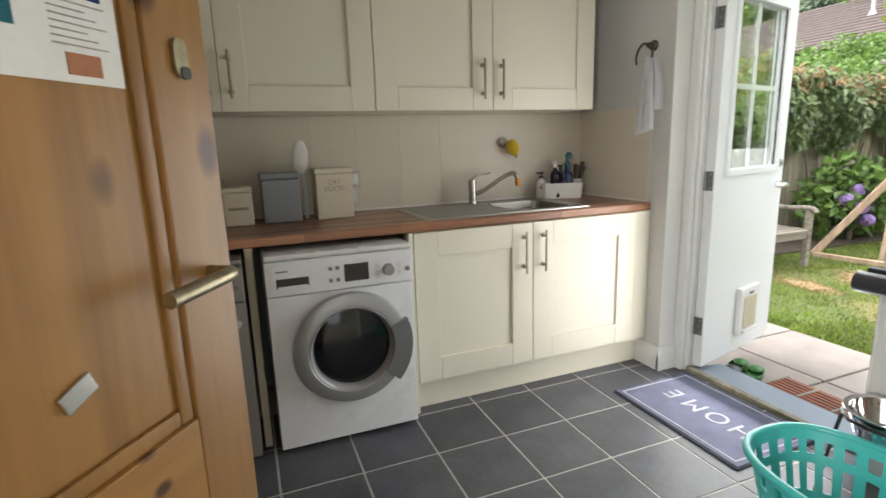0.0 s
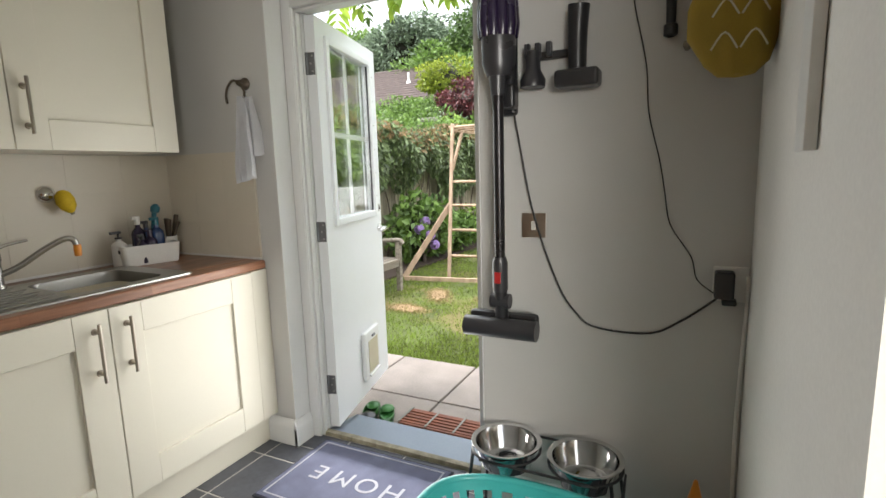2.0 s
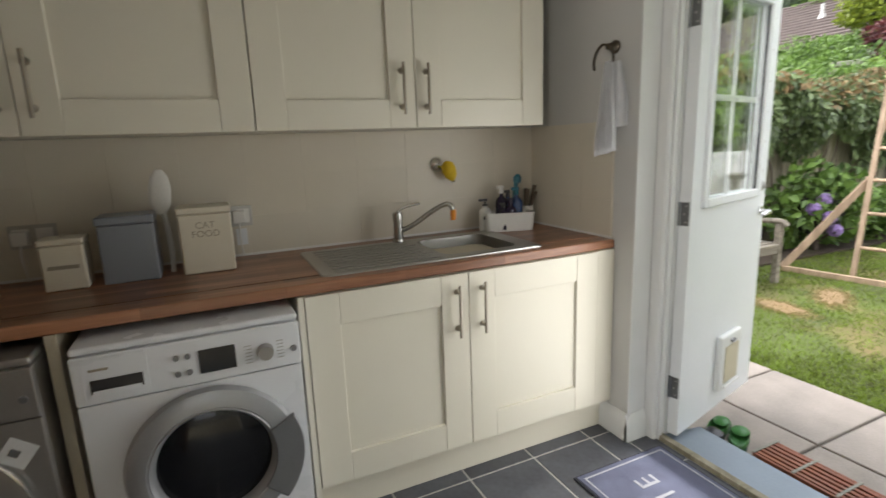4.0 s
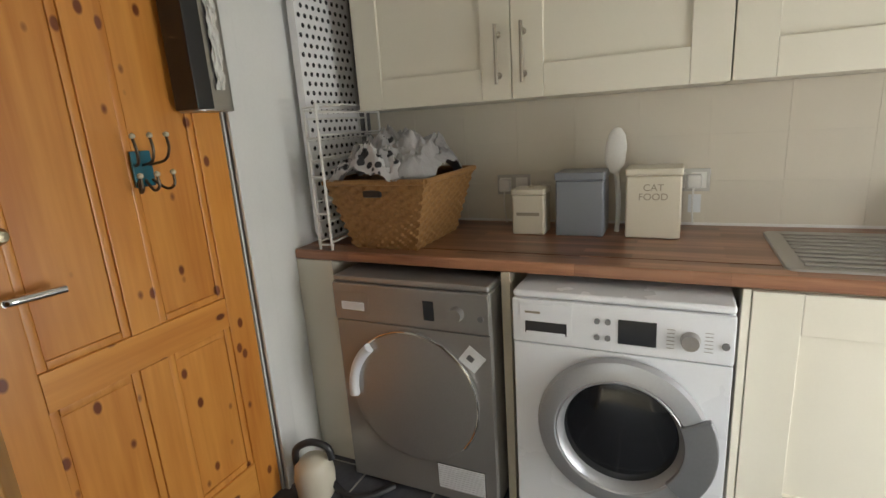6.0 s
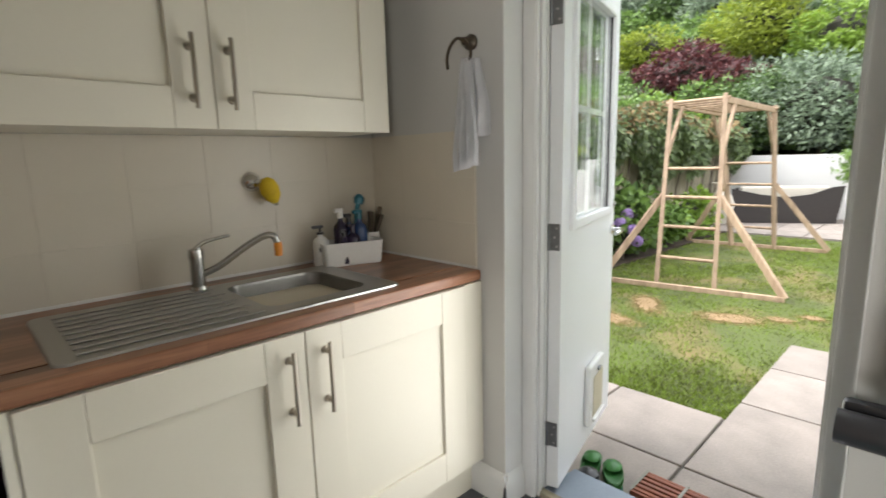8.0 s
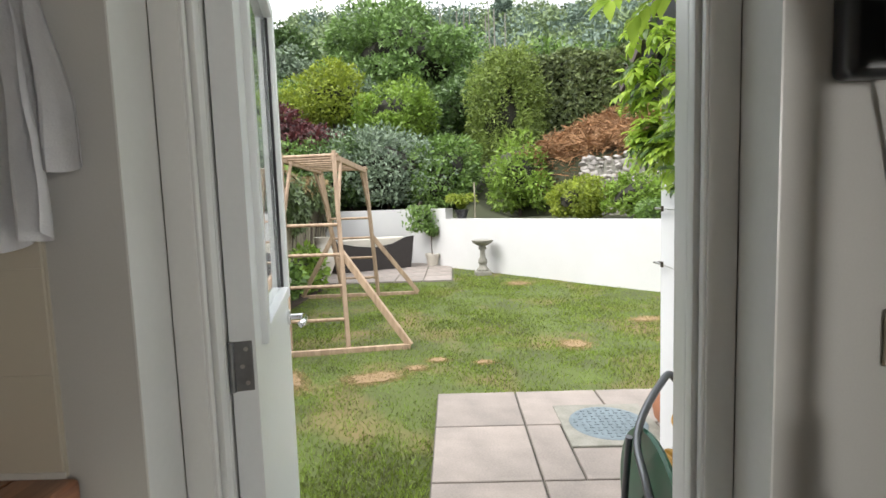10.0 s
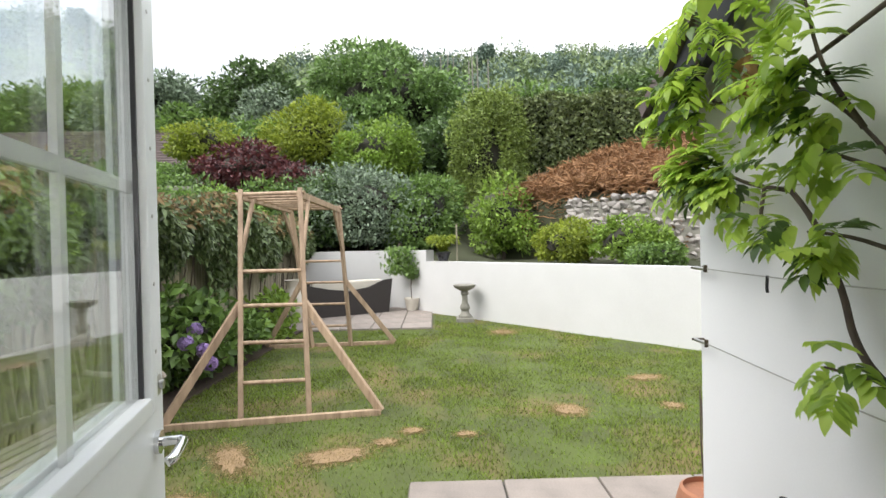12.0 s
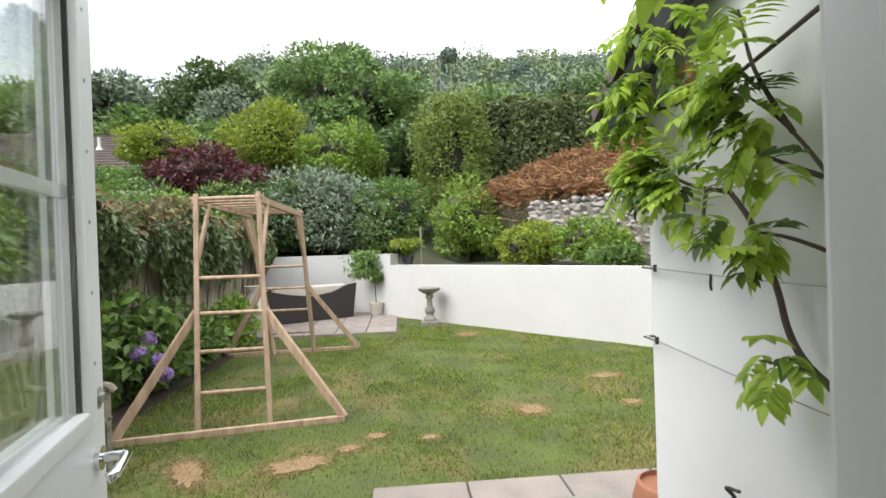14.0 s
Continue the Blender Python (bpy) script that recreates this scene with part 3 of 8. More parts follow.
add_box(bm, -2.60, -2.545, -2.62, -2.604, 0, 2.1, 0.004)
struct("trim_architrave_inner", bm, M_GLOSSWHITE, "white architrave of the inner doorway")

# ---- base units ----
def shaker_door(x0, x1, z0, z1, y, stile, parent, depth=0.0125, thick=0.022):
    """A shaker door facing -y: a recessed panel that carries two stiles and two rails."""
    d = part("door", boxm(x0 + stile - 0.002, x1 - stile + 0.002, y + depth, y + thick - 0.002, z0 + stile - 0.002, z1 - stile + 0.002), M_CREAM, parent)
    part("stile", boxm(x0, x0 + stile, y, y + thick, z0, z1, 0.003), M_CREAM, d)
    part("stile", boxm(x1 - stile, x1, y, y + thick, z0, z1, 0.003), M_CREAM, d)
    part("rail", boxm(x0 + stile, x1 - stile, y + 0.0004, y + thick, z0, z0 + stile, 0.003), M_CREAM, d)
    part("rail", boxm(x0 + stile, x1 - stile, y + 0.0004, y + thick, z1 - stile, z1, 0.003), M_CREAM, d)
    return d


def bar_handle(x, y, z0, z1):
    bm = bmesh.new()
    add_rod(bm, (x, y - 0.032, z0), (x, y - 0.032, z1), 0.0062, n=14)
    for z in (z0 + 0.03, z1 - 0.03):
        add_rod(bm, (x, y, z), (x, y - 0.032, z), 0.0075, 0.006, n=12)
        add_rod(bm, (x, y - 0.001, z), (x, y - 0.006, z), 0.012, 0.009, n=14)
    return bm


base = thing("base_cabinet", "cream shaker sink cabinet with two closed doors", "cabinet")
part("body", boxm(-1.385, -0.002, -0.618, -0.01, 0.15, 0.882), M_CARC, base)
part("end_panel", boxm(-1.386, -1.366, -0.642, -0.01, 0.0, 0.884, 0.002), M_CREAM, base)
part("filler", boxm(-0.098, -0.003, -0.640, -0.619, 0.15, 0.883, 0.003), M_CREAM, base)
part("plinth", boxm(-1.365, -0.004, -0.585, -0.565, 0.0, 0.149, 0.002), M_CREAM, base)
for x0, x1, hx in ((-1.363, -0.746, -0.797), (-0.742, -0.102, -0.687)):
    d = shaker_door(x0, x1, 0.155, 0.880, -0.645, 0.115, base)
    part("handle", bar_handle(hx, -0.645, 0.635, 0.842), M_NICKEL, d, "satin nickel bar handle")

for x0, x1, mid, hs in ((-2.737, -1.431, -2.10, (-2.145, -2.055)), (-1.427, -0.190, -0.811, (-0.87, -0.765))):
    up = thing("wall_cabinet", "cream shaker wall cabinet with closed doors", "cabinet", group="wall cabinets over the worktop")
    part("body", boxm(x0 + 0.002, x1 - 0.002, -0.338, -0.004, 1.437, 2.2), M_CREAM, up)
    part("cornice", boxm(x0 - 0.01, x1 + (0.05 if x1 > -1 else 0.001), -0.41, -0.004, 2.2, 2.25, 0.012), M_CREAM, up)
    for a, b, h in ((x0, mid - 0.0015, hs[0]), (mid + 0.0015, x1, hs[1])):
        d = shaker_door(a, b, 1.435, 2.195, -0.362, 0.11, up)
        part("handle", bar_handle(h, -0.362, 1.487, 1.682), M_NICKEL, d, "satin nickel bar handle")

# support panels beside the machines
single("support_panel", boxm(-2.075, -2.045, -0.632, -0.01, 0.0, 0.884, 0.002), M_CARC, "cream worktop support panel between the machines", "panel")
single("support_panel", boxm(-2.928, -2.755, -0.634, -0.01, 0.0, 0.884, 0.002), M_CREAM, "wide cream end panel beneath the worktop", "panel")

wt = thing("worktop", "dark walnut block laminate worktop along the wall", "worktop")
part("front_edge", boxm(-2.928, -0.003, -0.6395, -0.53, 0.885, 0.925, 0.009, 3), M_WORKTOP, wt)
part("rear_strip", boxm(-2.928, -0.003, -0.115, -0.002, 0.885, 0.925), M_WORKTOP, wt)
part("board", boxm(-2.928, -0.80, -0.53, -0.115, 0.885, 0.925), M_WORKTOP, wt)
part("board", boxm(-0.40, -0.003, -0.53, -0.115, 0.885, 0.925), M_WORKTOP, wt)
struct("trim_sealant", boxm(-2.92, -0.002, -0.011, -0.0085, 0.9255, 0.936), M_WHITEPL, "white sealant bead behind the worktop")
struct("trim_sealant_side", boxm(-0.011, -0.0085, -0.62, -0.012, 0.9255, 0.936), M_WHITEPL, "white sealant bead behind the worktop")

# ---- sink ----
def rounded(x0, x1, y0, y1, r, n=6):
    out = []
    for cx, cy, a in ((x1 - r, y1 - r, 0), (x0 + r, y1 - r, 90), (x0 + r, y0 + r, 180), (x1 - r, y0 + r, 270)):
        for k in range(n + 1):
            t = radians(a + 90 * k / n)
            out.append((cx + r * math.cos(t), cy + r * math.sin(t)))
    return out


sink = thing("sink", "stainless steel inset sink with ridged drainer", "sink", (0, 0, 0))
bm = bmesh.new()
def ring_of(bm, poly, z):
    return [bm.verts.new((x, y, z)) for x, y in poly]
def skin(bm, a, b):
    n = len(a)
    for k in range(n):
        bm.faces.new((a[k], a[(k + 1) % n], b[(k + 1) % n], b[k]))
o1 = ring_of(bm, rounded(-1.285, -0.345, -0.588, -0.108, 0.03), 0.9255)
o2 = ring_of(bm, rounded(-1.282, -0.348, -0.585, -0.111, 0.028), 0.931)
o3 = ring_of(bm, rounded(-1.272, -0.358, -0.575, -0.121, 0.024), 0.9325)
o4 = ring_of(bm, rounded(-1.262, -0.368, -0.565, -0.131, 0.02), 0.929)
hole = rounded(-0.775, -0.425, -0.515, -0.165, 0.05)
o5 = ring_of(bm, hole, 0.929)
for a, b in ((o1, o2), (o2, o3), (o3, o4), (o4, o5)):
    skin(bm, a, b)
part("rim", bm, M_STEEL, sink)
bm = bmesh.new()
levels = ((0, 0.929), (0.004, 0.922), (0.012, 0.80), (0.022, 0.782), (0.05, 0.775), (0.13, 0.772))
rs = [ring_of(bm, rounded(-0.775 + i, -0.425 - i, -0.515 + i, -0.165 - i, 0.05), z) for i, z in levels]
for a, b in zip(rs, rs[1:]):
    skin(bm, a, b)
bm.faces.new(rs[-1])
part("bowl", bm, M_BOWL, sink)
for k in range(9):
    y = -0.54 + k * 0.047
    part("drainer_ridge", boxm(-1.235, -0.80 - 0.03 * (k % 2), y, y + 0.02, 0.929, 0.9335, 0.002, seg=1), M_STEEL, sink)
part("plug_hole", lathem([(0.0, 0.7735), (0.03, 0.7735), (0.035, 0.775), (0.03, 0.776), (0.0, 0.7742)], m=Matrix.Translation((-0.6, -0.34, 0))), M_CHROME, sink)

tap = thing("mixer_tap", "chrome kitchen mixer tap with orange nozzle", "tap", (-0.84, -0.145, 0.9325))
part("base", lathem([(0.0, 0), (0.027, 0), (0.027, 0.008), (0.022, 0.014), (0.021, 0.1), (0.024, 0.105), (0.022, 0.135), (0.0, 0.14)]), M_TAP, tap)
part("spout", tubem([(0.005, -0.005, 0.05), (0.06, -0.03, 0.075), (0.14, -0.07, 0.135), (0.19, -0.1, 0.165), (0.215, -0.113, 0.163), (0.225, -0.118, 0.14)], 0.0115, n=12), M_TAP, tap)
part("lever", tubem([(0, 0, 0.135), (0.03, -0.012, 0.158), (0.10, -0.035, 0.172)], 0.008, r_end=0.005), M_TAP, tap)
part("nozzle", lathem([(0.0, -0.045), (0.012, -0.045), (0.014, -0.02), (0.013, 0.0), (0.0, 0.002)], 16, Matrix.Translation((0.226, -0.119, 0.14))), M_ORANGE, tap, "orange rubber nozzle")

hook = thing("sponge_holder", "chrome wall hook holding a yellow sponge", "holder", (-0.575, -0.0085, 1.27))
part("plate", lathem([(0.0, 0.0), (0.036, 0.0), (0.036, 0.006), (0.026, 0.02), (0.014, 0.028), (0, 0.03)], 24, FRONT), M_CHROME, hook)
part("arm", tubem([(0, -0.02, 0), (0.01, -0.05, 0.0), (0.03, -0.06, -0.005)], 0.007), M_CHROME, hook)
bm = bmesh.new()
add_lathe(bm, [(0.0, -0.055), (0.012, -0.052), (0.03, -0.03), (0.036, 0.0), (0.03, 0.03), (0.014, 0.045), (0, 0.047)], 20, pose(0.042, -0.06, -0.03, 0, -22, 0))
part("sponge", bm, M_YELLOW, hook, "yellow oval sponge")
part("stub", rodm((0.062, -0.06, -0.075), (0.066, -0.06, -0.088), 0.008), M_BRASS, hook)

# ---- things on the worktop ----
def tin(x0, x1, h, depth, mat, label, lid=0.022):
    w = x1 - x0
    t = thing("storage_tin", label, "tin", ((x0 + x1) / 2, -0.265 + depth / 2, 0.9255), group="storage tins")
    part("body", boxm(-w / 2, w / 2, -depth / 2, depth / 2, 0, h - lid, 0.008, 3), mat, t)
    part("lid", boxm(-w / 2 - 0.003, w / 2 + 0.003, -depth / 2 - 0.003, depth / 2 + 0.003, h - lid, h, 0.007, 3), mat, t)
    return t


t1 = tin(-2.145, -2.018, 0.178, 0.11, M_TINC, "small cream enamel tin with a brown label band")
part("band", boxm(-0.045, 0.045, -0.0565, -0.0555, 0.075, 0.088), M_INK, t1)
part("knob", rodm((0, 0, 0.178), (0, 0, 0.186), 0.009, 0.006), M_TINC, t1)
t2 = tin(-1.975, -1.800, 0.238, 0.15, M_TING, "grey enamel storage tin with lid", 0.03)
t3 = tin(-1.726, -1.545, 0.248, 0.15, M_TINC, "large cream enamel food tin lettered CAT FOOD", 0.026)
scoop = thing("scoop", "white plastic scoop standing between two tins", "scoop", (-1.765, -0.16, 0.9255))
part("blade", lathem([(0, -0.085), (0.02, -0.075), (0.036, -0.04), (0.038, 0.02), (0.03, 0.06), (0.014, 0.085), (0, 0.088)], 20, pose(-0.01, 0.02, 0.30, 0, 4, 0) @ Matrix.Diagonal((1, 0.28, 1, 1))), M_WHITEPL, scoop)
part("grip", tubem([(0.0, 0.0, 0.0), (0.004, 0.01, 0.1), (-0.006, 0.018, 0.225)], 0.009), M_WHITEPL, scoop)


def socket(x, z, label, plugs):
    s = thing("wall_socket", label, "socket", (x, -0.0085, z))
    part("plate", boxm(-0.074, 0.074, -0.009, 0, -0.043, 0.043, 0.003), M_STEEL, s)
    for u in (-0.036, 0.036):
        part("insert", boxm(u - 0.026, u + 0.026, -0.0105, -0.009, -0.03, 0.03, 0.001), M_WHITEPL, s)
    for u in plugs:
        p = part("plug", boxm(u - 0.025, u + 0.025, -0.042, -0.011, -0.028, 0.024, 0.008), M_WHITEPL, s, "white mains plug")
        part("cable", tubem([(u, -0.03, -0.025), (u - 0.004, -0.03, -0.08), (u + 0.002, -0.018, -0.165)], 0.0035), M_WHITEPL, p)
    return s


socket(-1.525, 1.10, "brushed steel double wall socket with a plug", (0.02,))
socket(-2.21, 1.09, "brushed steel double wall socket with white plugs", (-0.036,))
single("plug_label", boxm(-0.022, 0.022, -0.002, 0, -0.035, 0.035), M_PAPER, "small paper tag hanging below a socket", "tag", (-1.50, -0.0095, 1.01))

# laundry basket of wicker with heaped cloths
wk = thing("wicker_basket", "honey wicker laundry basket heaped with cloths", "basket", (-2.55, -0.385, 0.9255))
def frustum(bm, wx0, wy0, wx1, wy1, h, t, rows=16, cols=26):
    """Woven sides: bands that pass in and out, from base size to top size."""
    pts = []
    for side in range(4):
        for k in range(cols):
            u = -1 + 2 * k / cols
            pts.append(((u, -1), (1, u), (-u, 1), (-1, -u))[side])
    prev = None
    for r in range(rows * 2 + 1):
        f = r / (rows * 2)
        ring = []
        for k, (a, b) in enumerate(pts):
            bulge = 0.004 * math.sin(math.pi * (r + (k % 2)) ) + 0.0035 * (1 if (r // 2 + k // 2) % 2 else -1)
            wx, wy = (wx0 + (wx1 - wx0) * f) / 2 + bulge, (wy0 + (wy1 - wy0) * f) / 2 + bulge
            ring.append(bm.verts.new((a * wx, b * wy, h * f)))
        if prev:
            skin(bm, prev, ring)
        prev = ring


bm = bmesh.new()
frustum(bm, 0.27, 0.37, 0.42, 0.46, 0.255, 0.01)
add_box(bm, -0.13, 0.13, -0.18, 0.18, 0.0, 0.012)
body = part("body", bm, M_WICKER, wk)
bm = bmesh.new()
rim = [(-0.212, -0.232, 0.255), (0.212, -0.232, 0.255), (0.212, 0.232, 0.255), (-0.212, 0.232, 0.255), (-0.212, -0.232, 0.255)]
for a, b in zip(rim, rim[1:]):
    add_rod(bm, a, b, 0.011, n=10)
part("rim", bm, M_WICKER, wk)
part("grip_hole", boxm(-0.045, 0.03, -0.231, -0.215, 0.2, 0.226, 0.006), M_BLACK, wk, "dark grip opening")


def heap(n_x, n_y, wx, wy, h, seed, fold=0.03):
    rnd = random.Random(seed)
    off = Vector((rnd.uniform(0, 50), rnd.uniform(0, 50), 0))
    bm = bmesh.new()
    g = []
    for i in range(n_x + 1):
        row = []
        for j in range(n_y + 1):
            u, v = i / n_x * 2 - 1, j / n_y * 2 - 1
            e = max(0.0, 1 - (abs(u) ** 2.6 + abs(v) ** 2.6) / 1.3)
            q = Vector((u * 2.2, v * 2.2, 0)) + off
            z = h * e ** 0.6 + fold * (noise.noise(q * 1.6) + 0.6 * abs(noise.noise(q * 3.7)) + 0.3 * noise.noise(q * 8)) * (0.3 + e)
            row.append(bm.verts.new((u * wx + 0.01 * noise.noise(q * 2.2), v * wy, z)))
        g.append(row)
    for i in range(n_x):
        for j in range(n_y):
            bm.faces.new((g[i][j], g[i + 1][j], g[i + 1][j + 1], g[i][j + 1]))
    return bm


cl = single("laundry_heap", heap(60, 60, 0.205, 0.225, 0.15, 3, 0.06), M_CLOTH, "crumpled grey patterned cloths heaped in the basket", "laundry", (-2.555, -0.385, 1.165))
single("spotted_cloth", heap(44, 44, 0.16, 0.13, 0.085, 8, 0.055), M_SPOT, "pale cloth with black spots draped over the heap", "cloth", (-2.58, -0.50, 1.19))
single("mint_cloth", heap(26, 26, 0.06, 0.05, 0.05, 11, 0.035), M_MINT, "small mint cloth on the laundry heap", "cloth", (-2.44, -0.53, 1.185))

# folding rack of white wire, ironing board standing behind it
rack = thing("wire_rack", "white coated wire drying rack standing on the worktop", "rack", (-2.79, -0.40, 0.9255), 3)
def grid(w, h, nz, x, r=0.0035):
    part("hoop", tubem([(x, -w / 2, 0), (x, -w / 2, h), (x, w / 2, h), (x, w / 2, 0)], r * 1.5, per=1), M_WIRE, rack)
    for k in range(nz):
        z = 0.03 + (h - 0.06) * k / (nz - 1)
        part("wire", rodm((x, -w / 2, z), (x, w / 2, z), r, n=8), M_WIRE, rack)
for nm, x, w, h in (("front_panel", 0.03, 0.46, 0.54), ("rear_panel", -0.03, 0.44, 0.52)):
    grid(w, h, 7, x)
for z in (0.02, 0.14, 0.28, 0.42, 0.53):
    for y in (-0.225, 0.2):
        part("cross_wire", rodm((-0.03, y, z), (0.035, y, z), 0.004, n=8), M_WIRE, rack)
part("cross_wire", rodm((0.035, -0.21, 0.53), (0.12, -0.21, 0.53), 0.004), M_WIRE, rack)
part("cross_wire", rodm((0.035, -0.18, 0.30), (0.11, -0.18, 0.29), 0.004), M_WIRE, rack)
ib = thing("ironing_board", "tall folded ironing board with a spotted white cover", "ironing board", (-2.885, -0.36, 0.9255), 0)
bm = bmesh.new()
add_prism(bm, rounded(-0.17, 0.17, 0.0, 1.15, 0.06), -0.016, 0.016, Matrix(((0, 0, 1, 0), (1, 0, 0, 0), (0, 1, 0, 0), (0, 0, 0, 1))))
part("cover", bm, M_CLOTHW, ib, "white cover with black spots")
spot_data = finish(lathem([(0, 0.018), (0.0095, 0.018), (0.0085, 0.0172)], 8, pose(0, 0, 0, 0, 90, 0)), "spot", M_CLOTHD)
for i in range(9):
    for j in range(32):
        y, z = -0.15 + i * 0.036 + 0.018 * (j % 2), 0.03 + j * 0.035
        if abs(y) < 0.16:
            o = new("spot", spot_data)
            o.parent = ib
            o.matrix_local = Matrix.Translation((0, y, z))
bm = bmesh.new()
add_tube(bm, [(0.03, 0.19, 0.3), (0.03, 0.19, 1.4)], 0.012, per=1)
add_tube(bm, [(0.03, 0.23, 0.3), (0.03, 0.23, 1.4)], 0.012, per=1)
part("legs", bm, M_GREYTUBE, ib)

# washing-up caddy
cad = thing("caddy", "white plastic sink caddy with cut-out grips", "caddy", (-0.245, -0.145, 0.9255), -18)
bm = bmesh.new()
ra = [ring_of(bm, rounded(-0.125 - i, 0.125 + i, -0.06 - i, 0.06 + i, 0.02), z) for i, z in ((-0.012, 0.0), (-0.008, 0.004), (0.0, 0.09), (0.002, 0.094), (-0.003, 0.094), (-0.006, 0.088), (-0.012, 0.008))]
for a, b in zip(ra, ra[1:]):
    skin(bm, a, b)
bm.faces.new(ra[0][::-1])
bm.faces.new(ra[-1])
part("tub", bm, M_WHITEPL, cad)
for u in (-0.1255, 0.1255):
    part("grip_slot", boxm(u - 0.003, u + 0.003, -0.025, 0.025, 0.06, 0.078, 0.004), M_BLACK, cad, "dark grip slot")


def bottle(name, label, x, y, r, h, mat, capmat, pump=False, z=0.935):
    b = thing(name, label, "bottle", (x, y, z))
    part("body", lathem([(0, 0), (r * 0.95, 0), (r, 0.006), (r, h * 0.62), (r * 0.85, h * 0.7), (r * 0.36, h * 0.78), (r * 0.34, h * 0.84), (0, h * 0.84)], 20), mat, b)
    bm = bmesh.new()
    if pump:
        add_rod(bm, (0, 0, h * 0.84), (0, 0, h * 0.9), r * 0.45)
        add_rod(bm, (0, 0, h * 0.9), (0, 0, h), r * 0.14)
        add_box(bm, -r * 1.1, r * 0.35, -r * 0.25, r * 0.25, h, h + 0.012, 0.003)
    else:
        add_rod(bm, (0, 0, h * 0.84), (0, 0, h), r * 0.42, r * 0.34)
        add_box(bm, -r * 0.9, r * 0.4, -r * 0.28, r * 0.28, h * 0.95, h * 1.03, 0.004)
    part("pump" if pump else "cap", bm, capmat, b)
    return b


bottle("soap_bottle", "clear soap bottle with black pump", -0.345, -0.085, 0.032, 0.15, M_WHITEPL, M_BLACK, True, 0.9255 + 0.0)
bottle("spray_bottle", "dark spray bottle with a pale trigger", -0.27, -0.12, 0.03, 0.21, M_PURP, M_WHITEPL)
bottle("detergent_bottle", "dark purple detergent bottle", -0.245, -0.165, 0.03, 0.15, M_PURP, M_PURP)
bottle("cleaner_bottle", "dark blue cleaner bottle with teal trigger", -0.20, -0.15, 0.032, 0.2, M_BLUEB, M_TEALB)
bottle("polish_bottle", "dark blue polish bottle in the caddy", -0.228, -0.115, 0.028, 0.185, M_BLUEB, M_BLACK)
bottle("rinse_bottle", "small dark bottle with black cap", -0.285, -0.165, 0.024, 0.13, M_PURP, M_BLACK)
brush = thing("dish_brush", "teal dish brush standing upright in the caddy", "brush", (-0.195, -0.1, 0.935))
part("grip", tubem([(0, 0, 0), (0.01, 0.0, 0.12), (0.03, 0.0, 0.24)], 0.008, r_end=0.012), M_TEALB, brush)
part("head", lathem([(0, 0), (0.02, 0.005), (0.022, 0.03), (0.01, 0.045), (0, 0.047)], 14, pose(0.03, 0, 0.22, 0, 12, 0)), M_TEALB, brush)
cup = thing("utensil_cup", "white cup holding dark brushes", "cup", (-0.10, -0.085, 0.9255))
part("cup", lathem([(0, 0), (0.036, 0), (0.042, 0.11), (0.039, 0.11), (0.034, 0.006), (0, 0.006)], 24), M_WHITEPL, cup)
for k, (dx, dy) in enumerate(((0.05, -0.02), (0.03, 0.02), (-0.02, -0.03), (0.065, 0.01))):
    part("brush_stem", tubem([(0, 0, 0.01), (dx * 0.5, dy * 0.5, 0.1), (dx, dy, 0.18 + 0.01 * k)], 0.006, r_end=0.011), M_DARKMETAL, cup)

# towel ring and towel
ring = thing("towel_ring", "dark metal towel ring on the wall", "towel ring", (-0.001, -0.605, 1.735))
part("boss", lathem([(0, 0), (0.027, 0), (0.027, 0.01), (0.018, 0.018), (0.012, 0.045), (0.0, 0.047)], 24, pose(0, 0, 0, 0, -90, 0)), M_DARKMETAL, ring)
bm = bmesh.new()
add_tube(bm, [(-0.042, -0.005, 0.0), (-0.045, 0.03, 0.012), (-0.047, 0.062, -0.012), (-0.047, 0.078, -0.05), (-0.047, 0.074, -0.085)], 0.0055, n=8, per=5)
add_tube(bm, [(-0.042, -0.005, 0.0), (-0.046, -0.03, -0.02), (-0.047, -0.035, -0.06), (-0.047, 0.0, -0.075)], 0.0055, n=8, per=5)
part("ring", bm, M_DARKMETAL, ring)


def drape(w, h, seed, nx=26, nz=36, amp=0.018, taper=0.5):
    bm = bmesh.new()
    rows = []
    for j in range(nz + 1):
        f = j / nz
        row = []
        for i in range(nx + 1):
            u = i / nx * 2 - 1
            ww = w / 2 * (taper + (1 - taper) * min(1.0, f * 1.6))
            fold = amp * math.sin(u * 9 + seed + 0.8 * f) * (0.35 + f) + 0.5 * amp * noise.noise(Vector((u * 3, f * 3, seed)))
            row.append(bm.verts.new((fold, u * ww, -h * f - 0.015 * (u + 0.4 * math.sin(u * 7)) * f)))
        rows.append(row)
    for a, b in zip(rows, rows[1:]):
        for i in range(nx):
            bm.faces.new((a[i], a[i + 1], b[i + 1], b[i]))
    bmesh.ops.solidify(bm, geom=bm.faces[:], thickness=0.004)
    return bm


tw = thing("hand_towel", "white towel hanging through the towel ring", "towel", (-0.055, -0.625, 1.675))
part("front_fold", drape(0.095, 0.37, 1.0, taper=0.45), M_CLOTHW, tw)
part("rear_fold", drape(0.15, 0.27, 2.4, amp=0.014, taper=0.45), M_CLOTHW, tw, at=Matrix.Translation((0.026, -0.005, 0.0)))

